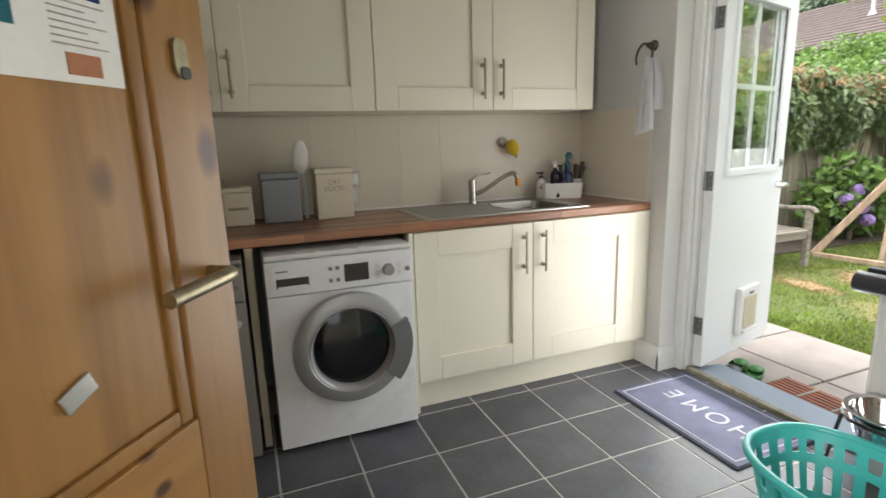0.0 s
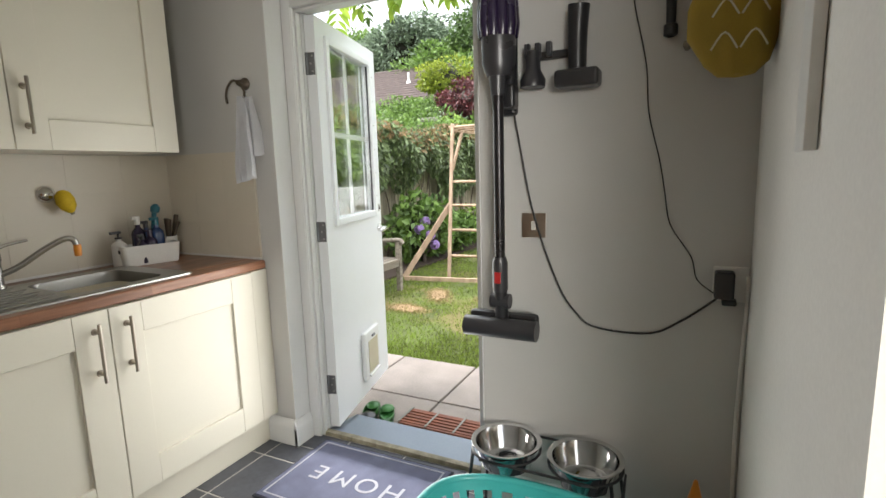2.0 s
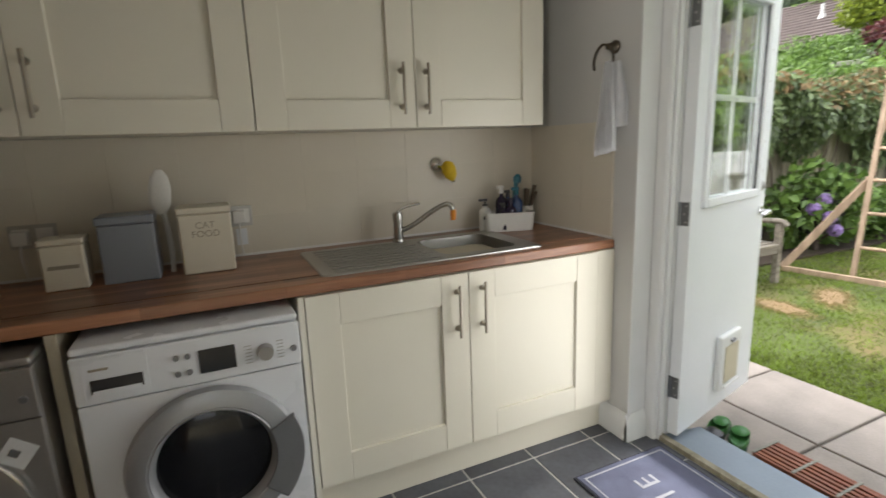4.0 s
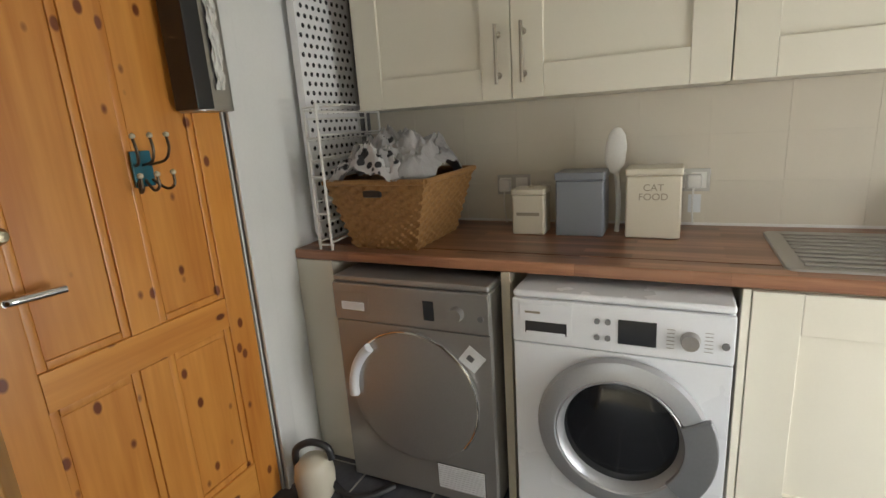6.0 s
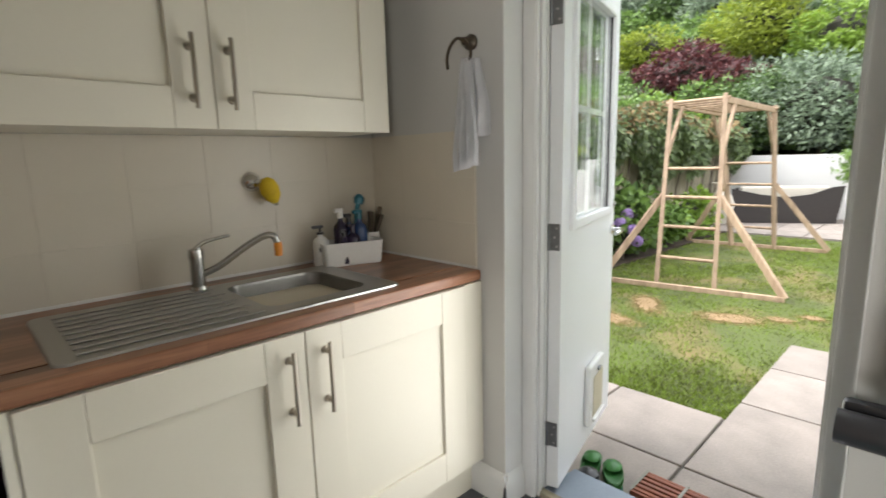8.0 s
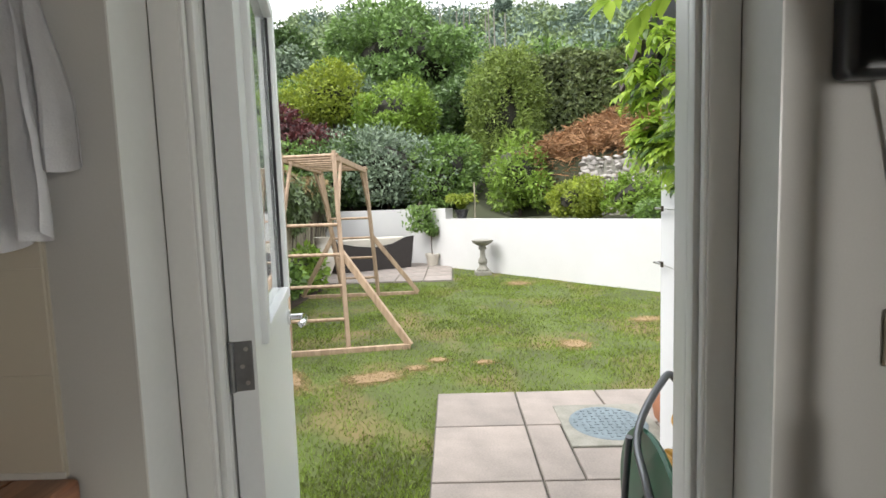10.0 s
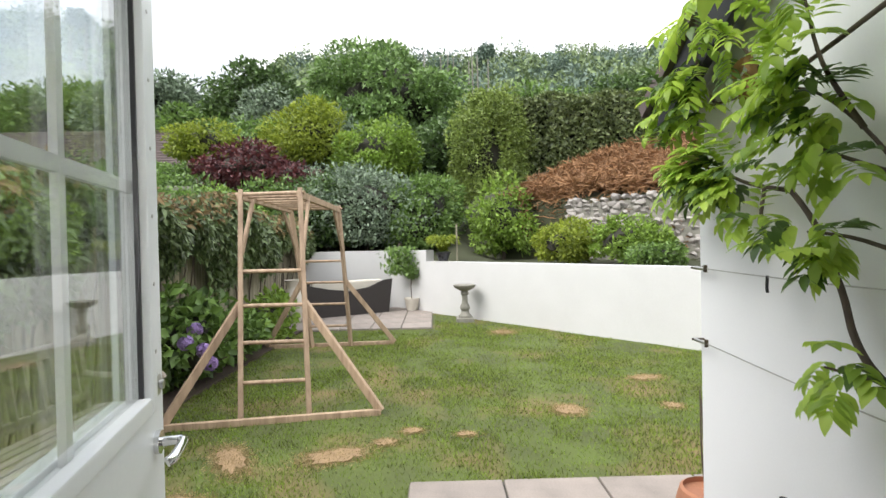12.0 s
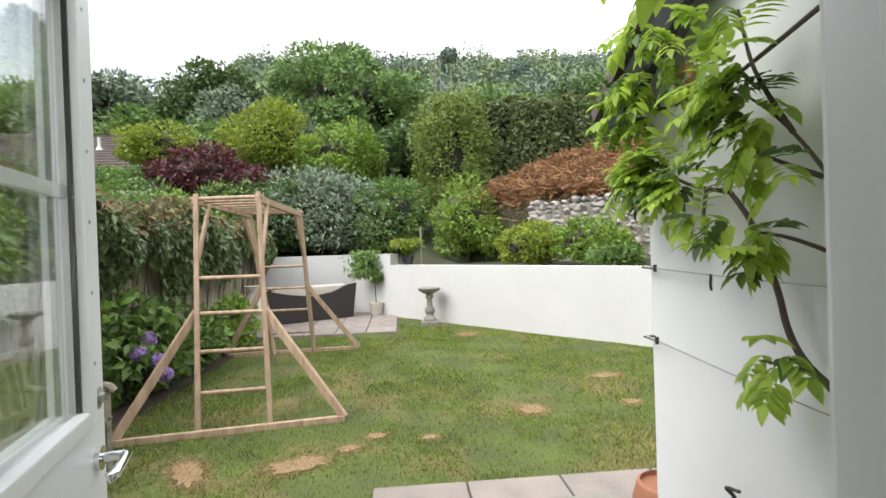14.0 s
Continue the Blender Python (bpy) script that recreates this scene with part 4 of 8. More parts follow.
# ---- washing machine and tumble dryer ----
def appliance(name, label, x0, shell, panel):
    a = thing(name, label, name.replace("_", " "), (x0 + 0.304, -0.72, 0.0))
    part("body", boxm(-0.304, 0.304, 0.012, 0.60, 0.02, 0.836, 0.012, 3), shell, a)
    part("front_panel", boxm(-0.303, 0.303, 0.0, 0.0115, 0.02, 0.688, 0.004), shell, a)
    part("control_panel", boxm(-0.304, 0.304, -0.006, 0.0112, 0.692, 0.834, 0.006), panel, a)
    part("lid", boxm(-0.303, 0.303, 0.002, 0.60, 0.836, 0.858, 0.008, 3), shell, a)
    for u in (-0.25, 0.25):
        for v in (0.05, 0.55):
            part("foot", rodm((u, v, 0.0), (u, v, 0.02), 0.02), M_BLACK, a)
    return a


wa = appliance("washing_machine", "white front-loading washing machine with grey door ring", -2.01, M_APPW, M_APPW)
C = pose(0.02, 0, 0.435) @ FRONT
door = part("door", lathem([(0.205, 0.002), (0.242, 0.004), (0.246, 0.016), (0.238, 0.034), (0.216, 0.043), (0.188, 0.045), (0.182, 0.040)], 72, C), M_RING, wa, "silver-grey ring door")
part("inner_ring", lathem([(0.184, 0.041), (0.180, 0.0445), (0.172, 0.034), (0.166, 0.018), (0.162, 0.006)], 72, C), M_RING, door)
part("glass", lathem([(0.168, 0.010), (0.14, 0.018), (0.10, 0.024), (0.05, 0.028), (0.0, 0.029)], 64, C), M_DGLASS, door, "dark porthole glass")
bm = bmesh.new()
arc = [(0.176 * math.cos(a), 0.176 * math.sin(a)) for a in [radians(-42 + 6 * k) for k in range(12)]]
arc2 = [(0.262 * math.cos(a), 0.262 * math.sin(a)) for a in [radians(24 - 6 * k) for k in range(12)]]
add_prism(bm, arc + arc2, 0.028, 0.05, C)
bmesh.ops.bevel(bm, geom=bm.edges[:], offset=0.003, segments=1, affect="EDGES")
part("door_grip", bm, M_GREYPLAS, door, "dark grey pull")
dr = part("detergent_drawer", boxm(-0.278, -0.12, -0.0085, -0.0062, 0.70, 0.825, 0.001), M_APPW, wa)
part("drawer_grip", boxm(-0.262, -0.135, -0.0105, -0.0088, 0.725, 0.765, 0.001), M_DARKGREY, dr, "dark recessed grip")
part("grip_lip", boxm(-0.258, -0.139, -0.014, -0.0107, 0.718, 0.734, 0.002), M_APPW, dr)
part("maker_print", boxm(-0.262, -0.215, -0.0094, -0.0088, 0.79, 0.797), M_INK, dr)
part("display", boxm(0.01, 0.112, -0.0085, -0.0062, 0.722, 0.796, 0.001), M_SCREEN, wa, "dark display")
for u in (-0.048, -0.018):
    for v in (0.735, 0.785):
        part("button", rodm((u, -0.006, v), (u, -0.012, v), 0.0085), M_GREYPLAS, wa)
kn = part("dial", rodm((0.197, -0.006, 0.754), (0.197, -0.03, 0.754), 0.026, 0.022, n=32), M_APPS, wa, "silver dial")
part("power_button", rodm((0.282, -0.006, 0.748), (0.282, -0.011, 0.748), 0.010), M_GREYPLAS, wa)
bm = bmesh.new()
for k in range(6):
    add_box(bm, 0.138, 0.158, -0.0072, -0.0062, 0.725 + k * 0.011, 0.727 + k * 0.011)
    add_box(bm, 0.232, 0.252, -0.0072, -0.0062, 0.725 + k * 0.011, 0.727 + k * 0.011)
part("dial_print", bm, M_APPS, wa)

dy = appliance("tumble_dryer", "silver tumble dryer with a round door and paper sticker", -2.695, M_APPS, M_APPS)
C = pose(0.0, 0, 0.42) @ FRONT
door = part("door", lathem([(0.255, 0.001), (0.252, 0.012), (0.235, 0.018), (0.10, 0.022), (0.0, 0.023)], 72, C), M_APPS, dy)
bm = bmesh.new()
add_tube(bm, [(0.253 * math.cos(a), -0.013, 0.42 + 0.253 * math.sin(a)) for a in [radians(-40 + 10 * k) for k in range(20)]], 0.005, per=2)
part("door_edge", bm, M_CHROME, door, "bright door rim")
bm = bmesh.new()
add_tube(bm, [(0.238 * math.cos(a), -0.03, 0.42 + 0.238 * math.sin(a)) for a in [radians(184 - 9 * k) for k in range(7)]], 0.019, per=3, n=10)
part("door_grip", bm, M_APPW, door, "pale curved grip")
part("water_drawer", boxm(-0.285, -0.15, -0.0085, -0.0062, 0.72, 0.80, 0.001), M_APPS, dy)
part("drawer_grip", boxm(-0.265, -0.17, -0.0105, -0.0088, 0.735, 0.765, 0.002), M_APPW, dy)
part("display", boxm(0.068, 0.108, -0.0085, -0.0062, 0.725, 0.795, 0.001), M_SCREEN, dy)
part("dial", rodm((0.192, -0.006, 0.76), (0.192, -0.03, 0.76), 0.026, 0.022, n=32), M_APPS, dy)
part("power_button", rodm((0.275, -0.006, 0.75), (0.275, -0.011, 0.75), 0.010), M_GREYPLAS, dy)
part("sticker", boxm(-0.036, 0.036, -0.0008, 0.0008, -0.036, 0.036), M_PAPER, dy, "square paper sticker", at=pose(0.235, -0.0012, 0.60, 0, 38, 0))
part("sticker_mark", boxm(-0.012, 0.012, -0.0008, 0.0008, -0.01, 0.01), M_GREYPLAS, dy, at=pose(0.23, -0.0035, 0.603, 0, 38, 0))
part("vent_recess", boxm(0.075, 0.262, -0.001, 0.004, 0.06, 0.165), M_DARKGREY, dy)
for k in range(11):
    part("vent_slat", boxm(0.078, 0.259, -0.005, -0.0012, 0.064 + k * 0.0092, 0.0695 + k * 0.0092), M_APPW, dy)

# steam cleaner on the floor by the dryer
st = thing("steam_cleaner", "pale steam cleaner with a dark carrying handle", "cleaner", (-2.78, -0.86, 0.0), 20)
part("tank", lathem([(0, 0.0), (0.06, 0.0), (0.072, 0.02), (0.078, 0.09), (0.07, 0.14), (0.045, 0.165), (0, 0.17)], 24), M_TINC, st)
part("carry_handle", tubem([(-0.065, 0, 0.12), (-0.06, 0, 0.20), (0, 0, 0.232), (0.062, 0, 0.21), (0.075, 0, 0.16)], 0.014, n=10), M_DARKGREY, st, "dark curved handle")
part("hose", tubem([(0.07, 0, 0.05), (0.13, -0.03, 0.02), (0.22, -0.02, 0.014), (0.30, 0.03, 0.014)], 0.013), M_BLACK, st)

# ---- pine doors ----
def lever(bm, x, z, side, way):
    add_rod(bm, (x, 0.0, z), (x, side * 0.012, z), 0.027, n=24)
    add_rod(bm, (x, side * 0.012, z), (x, side * 0.055, z), 0.010, n=14)
    add_tube(bm, [(x, side * 0.052, z), (x + way * 0.02, side * 0.058, z), (x + way * 0.12, side * 0.058, z - 0.004)], 0.0105, n=12)


def pine_door(name, label, w, h, rails, muntin, at, rz, wood=M_PINE, wood_h=M_PINEH):
    """A framed pine door in local coordinates: x along its width, z up."""
    d = thing(name, label, "door", at, rz)
    sw = 0.105
    for a, b in ((0, sw), (w - sw, w)):
        part("stile", boxm(a, b, -0.02, 0.02, 0.008, h, 0.004), wood, d)
    for z0, z1 in rails:
        part("rail", boxm(sw, w - sw, -0.02, 0.02, z0, z1, 0.004), wood_h, d)
    for (a0, a1), (b0, b1) in zip(rails, rails[1:]):
        xs = [(sw, w - sw)] if not muntin else [(sw, w / 2 - 0.045), (w / 2 + 0.045, w - sw)]
        if muntin:
            part("muntin", boxm(w / 2 - 0.045, w / 2 + 0.045, -0.019, 0.019, a1, b0, 0.004), wood, d)
        for x0, x1 in xs:
            p = part("panel", boxm(x0 - 0.004, x1 + 0.004, -0.008, 0.008, a1 - 0.004, b0 + 0.004), wood, d)
            bm = bmesh.new()
            for s in (-1, 1):
                for q in ((x0, x0 + 0.024, a1, b0), (x1 - 0.024, x1, a1, b0), (x0 + 0.024, x1 - 0.024, a1, a1 + 0.024), (x0 + 0.024, x1 - 0.024, b0 - 0.024, b0)):
                    add_box(bm, q[0], q[1], min(s * 0.008, s * 0.0145), max(s * 0.008, s * 0.0145), q[2], q[3], 0.005, 2)
            part("moulding", bm, wood, p)
    return d


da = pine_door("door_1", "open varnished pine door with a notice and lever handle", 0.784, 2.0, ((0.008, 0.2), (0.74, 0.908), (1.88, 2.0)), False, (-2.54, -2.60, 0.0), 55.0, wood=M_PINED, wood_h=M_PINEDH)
bm = bmesh.new()
lever(bm, 0.737, 1.10, -1, -1)
part("door_handle", bm, M_BRASS, da, "worn brass lever handle")
bm = bmesh.new()
add_prism(bm, rounded(-0.012, 0.012, -0.024, 0.024, 0.0119), 0.020, 0.0265, pose(0.727, 0, 1.383) @ FRONT)
part("lock_plate", bm, M_BRASS, da)
part("keyhole", rodm((0.731, -0.026, 1.365), (0.731, -0.0285, 1.365), 0.0085), M_BLACK, da)
nt = part("notice", boxm(0.16, 0.65, -0.0096, -0.0088, 1.339, 1.82), M_PAPER, da, "white printed notice")
part("notice_red", boxm(0.582, 0.622, -0.0105, -0.0098, 1.347, 1.369), M_TERRA, nt)
part("notice_blue", boxm(0.44, 0.535, -0.0105, -0.0098, 1.385, 1.43), M_TEALB, nt)
part("notice_blue", boxm(0.585, 0.632, -0.0105, -0.0098, 1.425, 1.46), M_BLUEB, nt)
bm = bmesh.new()
for k in range(8):
    add_box(bm, 0.57, 0.635 - 0.012 * (k % 3), -0.0103, -0.0098, 1.376 + k * 0.007, 1.3775 + k * 0.007)
part("notice_lines", bm, M_APPS, nt)
part("metal_catch", boxm(-0.02, 0.02, -0.0135, -0.0085, -0.012, 0.012, 0.002), M_STEEL, da, "small worn metal plate", at=pose(0.528, 0, 1.021, 0, -22, 0))

db = pine_door("door_2", "closed varnished pine door with coat hooks", 0.775, 2.0, ((0.008, 0.2), (0.74, 0.845), (1.9, 2.0)), True, (-2.95, -0.892, 0.0), -90)
bm = bmesh.new()
lever(bm, 0.705, 1.045, 1, -1)
part("door_handle", bm, M_CHROME, db, "polished lever handle")
part("lock_knob", lathem([(0, 0.0), (0.022, 0.0), (0.02, 0.012), (0.012, 0.03), (0, 0.032)], 20, pose(0.675, 0.02, 1.19, -90, 0, 0)), M_BRASS, db)
hk = thing("coat_hooks", "slate blue plate with curled metal coat hooks", "hooks", (-2.929, -1.197, 1.30), 90)
part("plate", boxm(-0.03, 0.03, -0.008, 0, -0.05, 0.05, 0.003), M_TEALB, hk)
for u in (-0.04, 0.0, 0.04):
    part("upper_hook", tubem([(u * 0.5, -0.008, 0.01), (u, -0.05, 0.02), (u * 1.2, -0.065, 0.05), (u * 1.25, -0.06, 0.085)], 0.004), M_DARKMETAL, hk)
    part("lower_hook", tubem([(u * 0.5, -0.008, -0.03), (u, -0.035, -0.06), (u * 1.2, -0.06, -0.05), (u * 1.25, -0.06, -0.02)], 0.004), M_DARKMETAL, hk)
    for dz in (0.09, -0.015):
        part("hook_tip", lathem([(0, -0.009), (0.008, -0.004), (0.008, 0.004), (0, 0.009)], 12, Matrix.Translation((u * 1.25, -0.06, dz))), M_BAGW, hk)
dsp = thing("bag_dispenser", "brushed steel carrier bag dispenser on the pine door", "dispenser", (-2.928, -0.985, 1.45), 90)
bm = bmesh.new()
add_prism(bm, rounded(-0.075, 0.075, -0.105, 0.0, 0.035), 0.0, 0.42)
part("shell", bm, M_STEEL, dsp)
part("dark_side", boxm(-0.079, -0.018, -0.1075, -0.01, 0.004, 0.416, 0.006), M_BLACK, dsp)
part("slot", boxm(0.0, 0.028, -0.108, -0.1055, 0.06, 0.38, 0.001), M_BLACK, dsp)
part("bag", heap(16, 30, 0.016, 0.15, 0.012, 4, 0.01), M_WHITEPL, dsp, "white plastic bag", at=pose(0.014, -0.1085, 0.21, 90, 0, 0))

# ---- back door, open outwards ----
bd = thing("door_3", "white back door standing open with a glazed upper half", "door", (0.190, -0.833, 0.0), 14.0)
W0, H0, X0, X1, Z0, Z1, TK = 0.80, 2.045, 0.115, 0.685, 1.08, 1.95, 0.024
bm = bmesh.new()
add_box(bm, 0.0, X0, -TK, TK, 0.02, H0)
add_box(bm, X1, W0, -TK, TK, 0.02, H0)
add_box(bm, X0, X1, -TK, TK, 0.02, Z0)
add_box(bm, X0, X1, -TK, TK, Z1, H0)
part("leaf", bm, M_DOORW, bd)
wdw = None
for s in (-1, 1):
    bm = bmesh.new()
    for q in ((X0 - 0.025, X0 + 0.012, Z0 - 0.025, Z1 + 0.025), (X1 - 0.012, X1 + 0.025, Z0 - 0.025, Z1 + 0.025), (X0 + 0.012, X1 - 0.012, Z0 - 0.025, Z0 + 0.012), (X0 + 0.012, X1 - 0.012, Z1 - 0.012, Z1 + 0.025)):
        add_box(bm, q[0], q[1], min(s * (TK - 0.012), s * (TK + 0.016)), max(s * (TK - 0.012), s * (TK + 0.016)), q[2], q[3], 0.006, 2)
    ob = part("window_frame", bm, M_DOORW, bd, "white glazing bead")
    wdw = wdw or ob
for y in (-0.012, 0.012):
    g = part("pane", boxm(X0, X1, y - 0.002, y + 0.002, Z0, Z1), M_GLASS, bd, "clear double glazing")
    g.visible_shadow = False
bm = bmesh.new()
add_box(bm, X0, X1, -0.006, 0.006, 1.505, 1.53)
add_box(bm, 0.375, 0.395, -0.006, 0.006, Z0, 1.505)
add_box(bm, 0.375, 0.395, -0.006, 0.006, 1.53, Z1)
part("glazing_bars", bm, M_GLOSSWHITE, bd)
bm = bmesh.new()
for q in ((X0 + 0.012, X0 + 0.018, Z0, Z1), (X1 - 0.018, X1 - 0.012, Z0, Z1)):
    for s in (-1, 1):
        add_box(bm, q[0], q[1], min(s * 0.015, s * 0.024), max(s * 0.015, s * 0.024), q[2], q[3])
part("glazing_seal", bm, M_DARKGREY, bd)
bm = bmesh.new()
for k in range(6):
    z = Z0 + 0.1 + k * 0.14
    add_rod(bm, (X1 + 0.012, -TK - 0.0155, z), (X1 + 0.012, -TK - 0.0175, z), 0.004, n=10)
part("bead_screws", bm, M_STEEL, wdw)
fl = part("cat_flap", boxm(0.345, 0.575, -TK - 0.03, -TK, 0.115, 0.405, 0.012, 3), M_GLOSSWHITE, bd, "white plastic cat flap")
part("flap_panel", boxm(0.385, 0.535, -TK - 0.0335, -TK - 0.0305, 0.155, 0.345, 0.001), M_BAGW, fl, "translucent yellowed flap")
part("flap_lip", boxm(0.375, 0.545, -TK - 0.045, -TK - 0.0305, 0.135, 0.150, 0.004), M_GLOSSWHITE, fl)
part("flap_latch", boxm(0.44, 0.48, -TK - 0.042, -TK - 0.0305, 0.36, 0.375, 0.003), M_GREYPLAS, fl)
for s in (-1, 1):
    bm = bmesh.new()
    add_rod(bm, (0.745, s * TK, 0.975), (0.745, s * (TK + 0.01), 0.975), 0.025, n=24)
    add_rod(bm, (0.745, s * (TK + 0.01), 0.975), (0.745, s * (TK + 0.05), 0.975), 0.010, n=14)
    add_tube(bm, [(0.745, s * (TK + 0.048), 0.975), (0.73, s * (TK + 0.056), 0.975), (0.66, s * (TK + 0.056), 0.972), (0.645, s * (TK + 0.045), 0.967)], 0.011, n=12)
    part("door_handle", bm, M_CHROME, bd, "polished curved lever handle")
    part("lock_cylinder", lathem([(0, 0), (0.025, 0), (0.023, 0.008), (0.01, 0.01), (0.01, 0.018), (0, 0.018)], 20, pose(0.745, s * TK, 1.10, 90 if s < 0 else -90, 0, 0)), M_STEEL, bd)
for z in (0.25, 1.04, 1.83):
    h = part("hinge", boxm(-0.0035, -0.0006, -0.018, 0.02, z - 0.05, z + 0.05, 0.001), M_HINGE, bd, "steel butt hinge")
    part("knuckle", rodm((-0.004, 0.022, z - 0.05), (-0.004, 0.022, z + 0.05), 0.0065), M_HINGE, h)
    for dz in (-0.034, 0.0, 0.034):
        part("hinge_screw", rodm((-0.0034, -0.006 + 0.008 * (dz == 0), z + dz), (-0.0050, -0.006 + 0.008 * (dz == 0), z + dz), 0.0045, n=10), M_STEEL, h)
part("weather_bar", boxm(0.02, 0.79, 0.026, 0.06, 0.03, 0.075, 0.01), M_GLOSSWHITE, bd)

# ---- vacuum wall ----
vac = thing("stick_vacuum", "black and purple cordless stick vacuum on its wall dock", "vacuum cleaner", (0.0, -1.862, 0.0))
part("dock", boxm(-0.045, -0.002, -0.035, 0.055, 1.50, 1.95, 0.014, 3), M_BLACK, vac, "black wall dock")
part("dock_light", boxm(-0.0475, -0.0455, 0.02, 0.032, 1.855, 1.867, 0.0005), M_LED, vac)
part("bin", lathem([(0, 1.62), (0.04, 1.62), (0.055, 1.66), (0.058, 1.80), (0.05, 1.83), (0, 1.83)], 24, Matrix.Translation((-0.11, 0, 0))), M_DARKGREY, vac, "smoky dust bin")
for k in range(10):
    a = 2 * math.pi * k / 10
    part("cyclone", lathem([(0.018, 1.74), (0.024, 1.78), (0.016, 1.90), (0.004, 1.915)], 10, Matrix.Translation((-0.11 + 0.046 * math.cos(a), 0.046 * math.sin(a), 0))), M_PURP, vac, "purple cyclone cone")
part("motor", lathem([(0, 1.88), (0.045, 1.88), (0.055, 1.92), (0.052, 1.99), (0.03, 2.01), (0, 2.01)], 24, Matrix.Translation((-0.10, 0.0, 0))), M_BLUEB, vac)
part("grip", tubem([(-0.05, -0.005, 1.9), (-0.035, -0.02, 1.75), (-0.05, -0.02, 1.62), (-0.07, -0.015, 1.55)], 0.02, n=12), M_BLACK, vac)
part("battery", boxm(-0.09, -0.03, -0.045, 0.01, 1.52, 1.60, 0.012, 3), M_BLACK, vac)
part("inlet", rodm((-0.12, 0.0, 1.63), (-0.12, 0.0, 1.56), 0.03, 0.024, n=18), M_DARKGREY, vac)
part("wand", rodm((-0.12, 0.0, 1.58), (-0.12, 0.0, 0.95), 0.018, n=18), M_WAND, vac, "dark metal wand")
part("wand_collar", lathem([(0.02, 0.89), (0.027, 0.905), (0.027, 1.0), (0.021, 1.02)], 20, Matrix.Translation((-0.12, 0, 0))), M_DARKGREY, vac)
part("release_catch", boxm(-0.149, -0.143, -0.011, 0.011, 0.93, 0.97, 0.002), M_REDPL, vac, "red release catch")
hd = part("floor_head", rodm((-0.125, -0.132, 0.765), (-0.125, 0.132, 0.765), 0.036, n=24), M_DARKGREY, vac, "glossy roller head")
part("roller_cover", boxm(-0.095, -0.06, -0.125, 0.13, 0.765, 0.812, 0.012), M_BLACK, hd)
part("neck", tubem([(-0.12, 0, 0.90), (-0.115, 0, 0.855), (-0.105, 0, 0.80)], 0.024, n=12), M_BLACK, hd)
part("neck_joint", rodm((-0.115, -0.034, 0.862), (-0.115, 0.034, 0.862), 0.026, n=18), M_DARKGREY, hd)

acc = thing("vacuum_tools", "black vacuum tools clipped to a wall holder", "vacuum tools", (0.0, -2.06, 1.60))
part("holder", boxm(-0.03, -0.001, -0.03, 0.115, 0.075, 0.10, 0.006), M_BLACK, acc)
part("crevice_body", tubem([(-0.05, -0.045, 0.0), (-0.05, -0.045, 0.13), (-0.055, -0.05, 0.22)], 0.028, r_end=0.034, n=12), M_BLACK, acc)
part("mini_head", boxm(-0.10, -0.02, -0.118, 0.02, -0.03, 0.025, 0.012, 3), M_BLACK, acc)
part("brush_tool", lathem([(0, -0.02), (0.04, -0.015), (0.042, 0.01), (0.026, 0.04), (0.022, 0.10), (0, 0.10)], 20, Matrix.Translation((-0.05, 0.10, 0))), M_DARKGREY, acc)
for y in (0.048, 0.085, 0.12):
    part("clip", boxm(-0.055, -0.03, y - 0.009, y + 0.009, 0.08, 0.125, 0.003), M_DARKGREY, acc)
rodt = thing("crevice_tool", "black narrow crevice tool hanging on the wall", "vacuum tool", (0.0, -2.373, 1.70))
part("tube", rodm((-0.024, 0, 0.02), (-0.024, 0, 0.19), 0.013, 0.017), M_BLACK, rodt)
part("collar", lathem([(0.012, -0.005), (0.02, 0.0), (0.02, 0.028), (0.013, 0.034)], 16, Matrix.Translation((-0.024, 0, 0))), M_BLACK, rodt)

vent = thing("wall_vent", "white louvred wall vent with a ledge", "vent", (0.0, -2.225, 1.87))
part("housing", boxm(-0.06, -0.001, -0.085, 0.085, 0.0, 0.24, 0.006), M_WHITEPL, vent)
part("recess", boxm(-0.0635, -0.0605, -0.045, 0.045, 0.02, 0.2), M_BLACK, vent)
for k in range(7):
    part("slat", boxm(-0.072, -0.064, -0.042, 0.042, 0.026 + k * 0.025, 0.031 + k * 0.025), M_WHITEPL, vent)
part("prop", rodm((-0.075, 0.055, 0.03), (-0.075, 0.085, 0.22), 0.008), M_WHITEPL, vent)
struct("trim_ledge", boxm(-0.012, -0.0005, -2.61, -2.10, 1.845, 1.868, 0.003), M_WALL, "painted ledge along the wall")

bag = thing("cloth_bag", "mustard cotton bag with cream print hanging on a peg", "bag", (-0.24, -2.535, 1.53))
bm = bmesh.new()
prof = [(0.0, 0.0), (0.045, 0.006), (0.078, 0.035), (0.094, 0.10), (0.096, 0.17), (0.084, 0.27), (0.066, 0.37), (0.055, 0.48), (0.05, 0.6)]
add_lathe(bm, prof, 40, None, 0.72, 0.92)
for v in bm.verts:
    a = math.atan2(v.co.y, v.co.x)
    k = 1 + 0.05 * math.sin(a * 7 + v.co.z * 6) + 0.05 * noise.noise(v.co * 12)
    k += 0.45 * max(0.0, math.sin(a)) ** 3 * math.exp(-((v.co.z - 0.13) / 0.06) ** 2)
    v.co.x, v.co.y = v.co.x * k, v.co.y * k
part("sack", bm, M_BAG, bag)
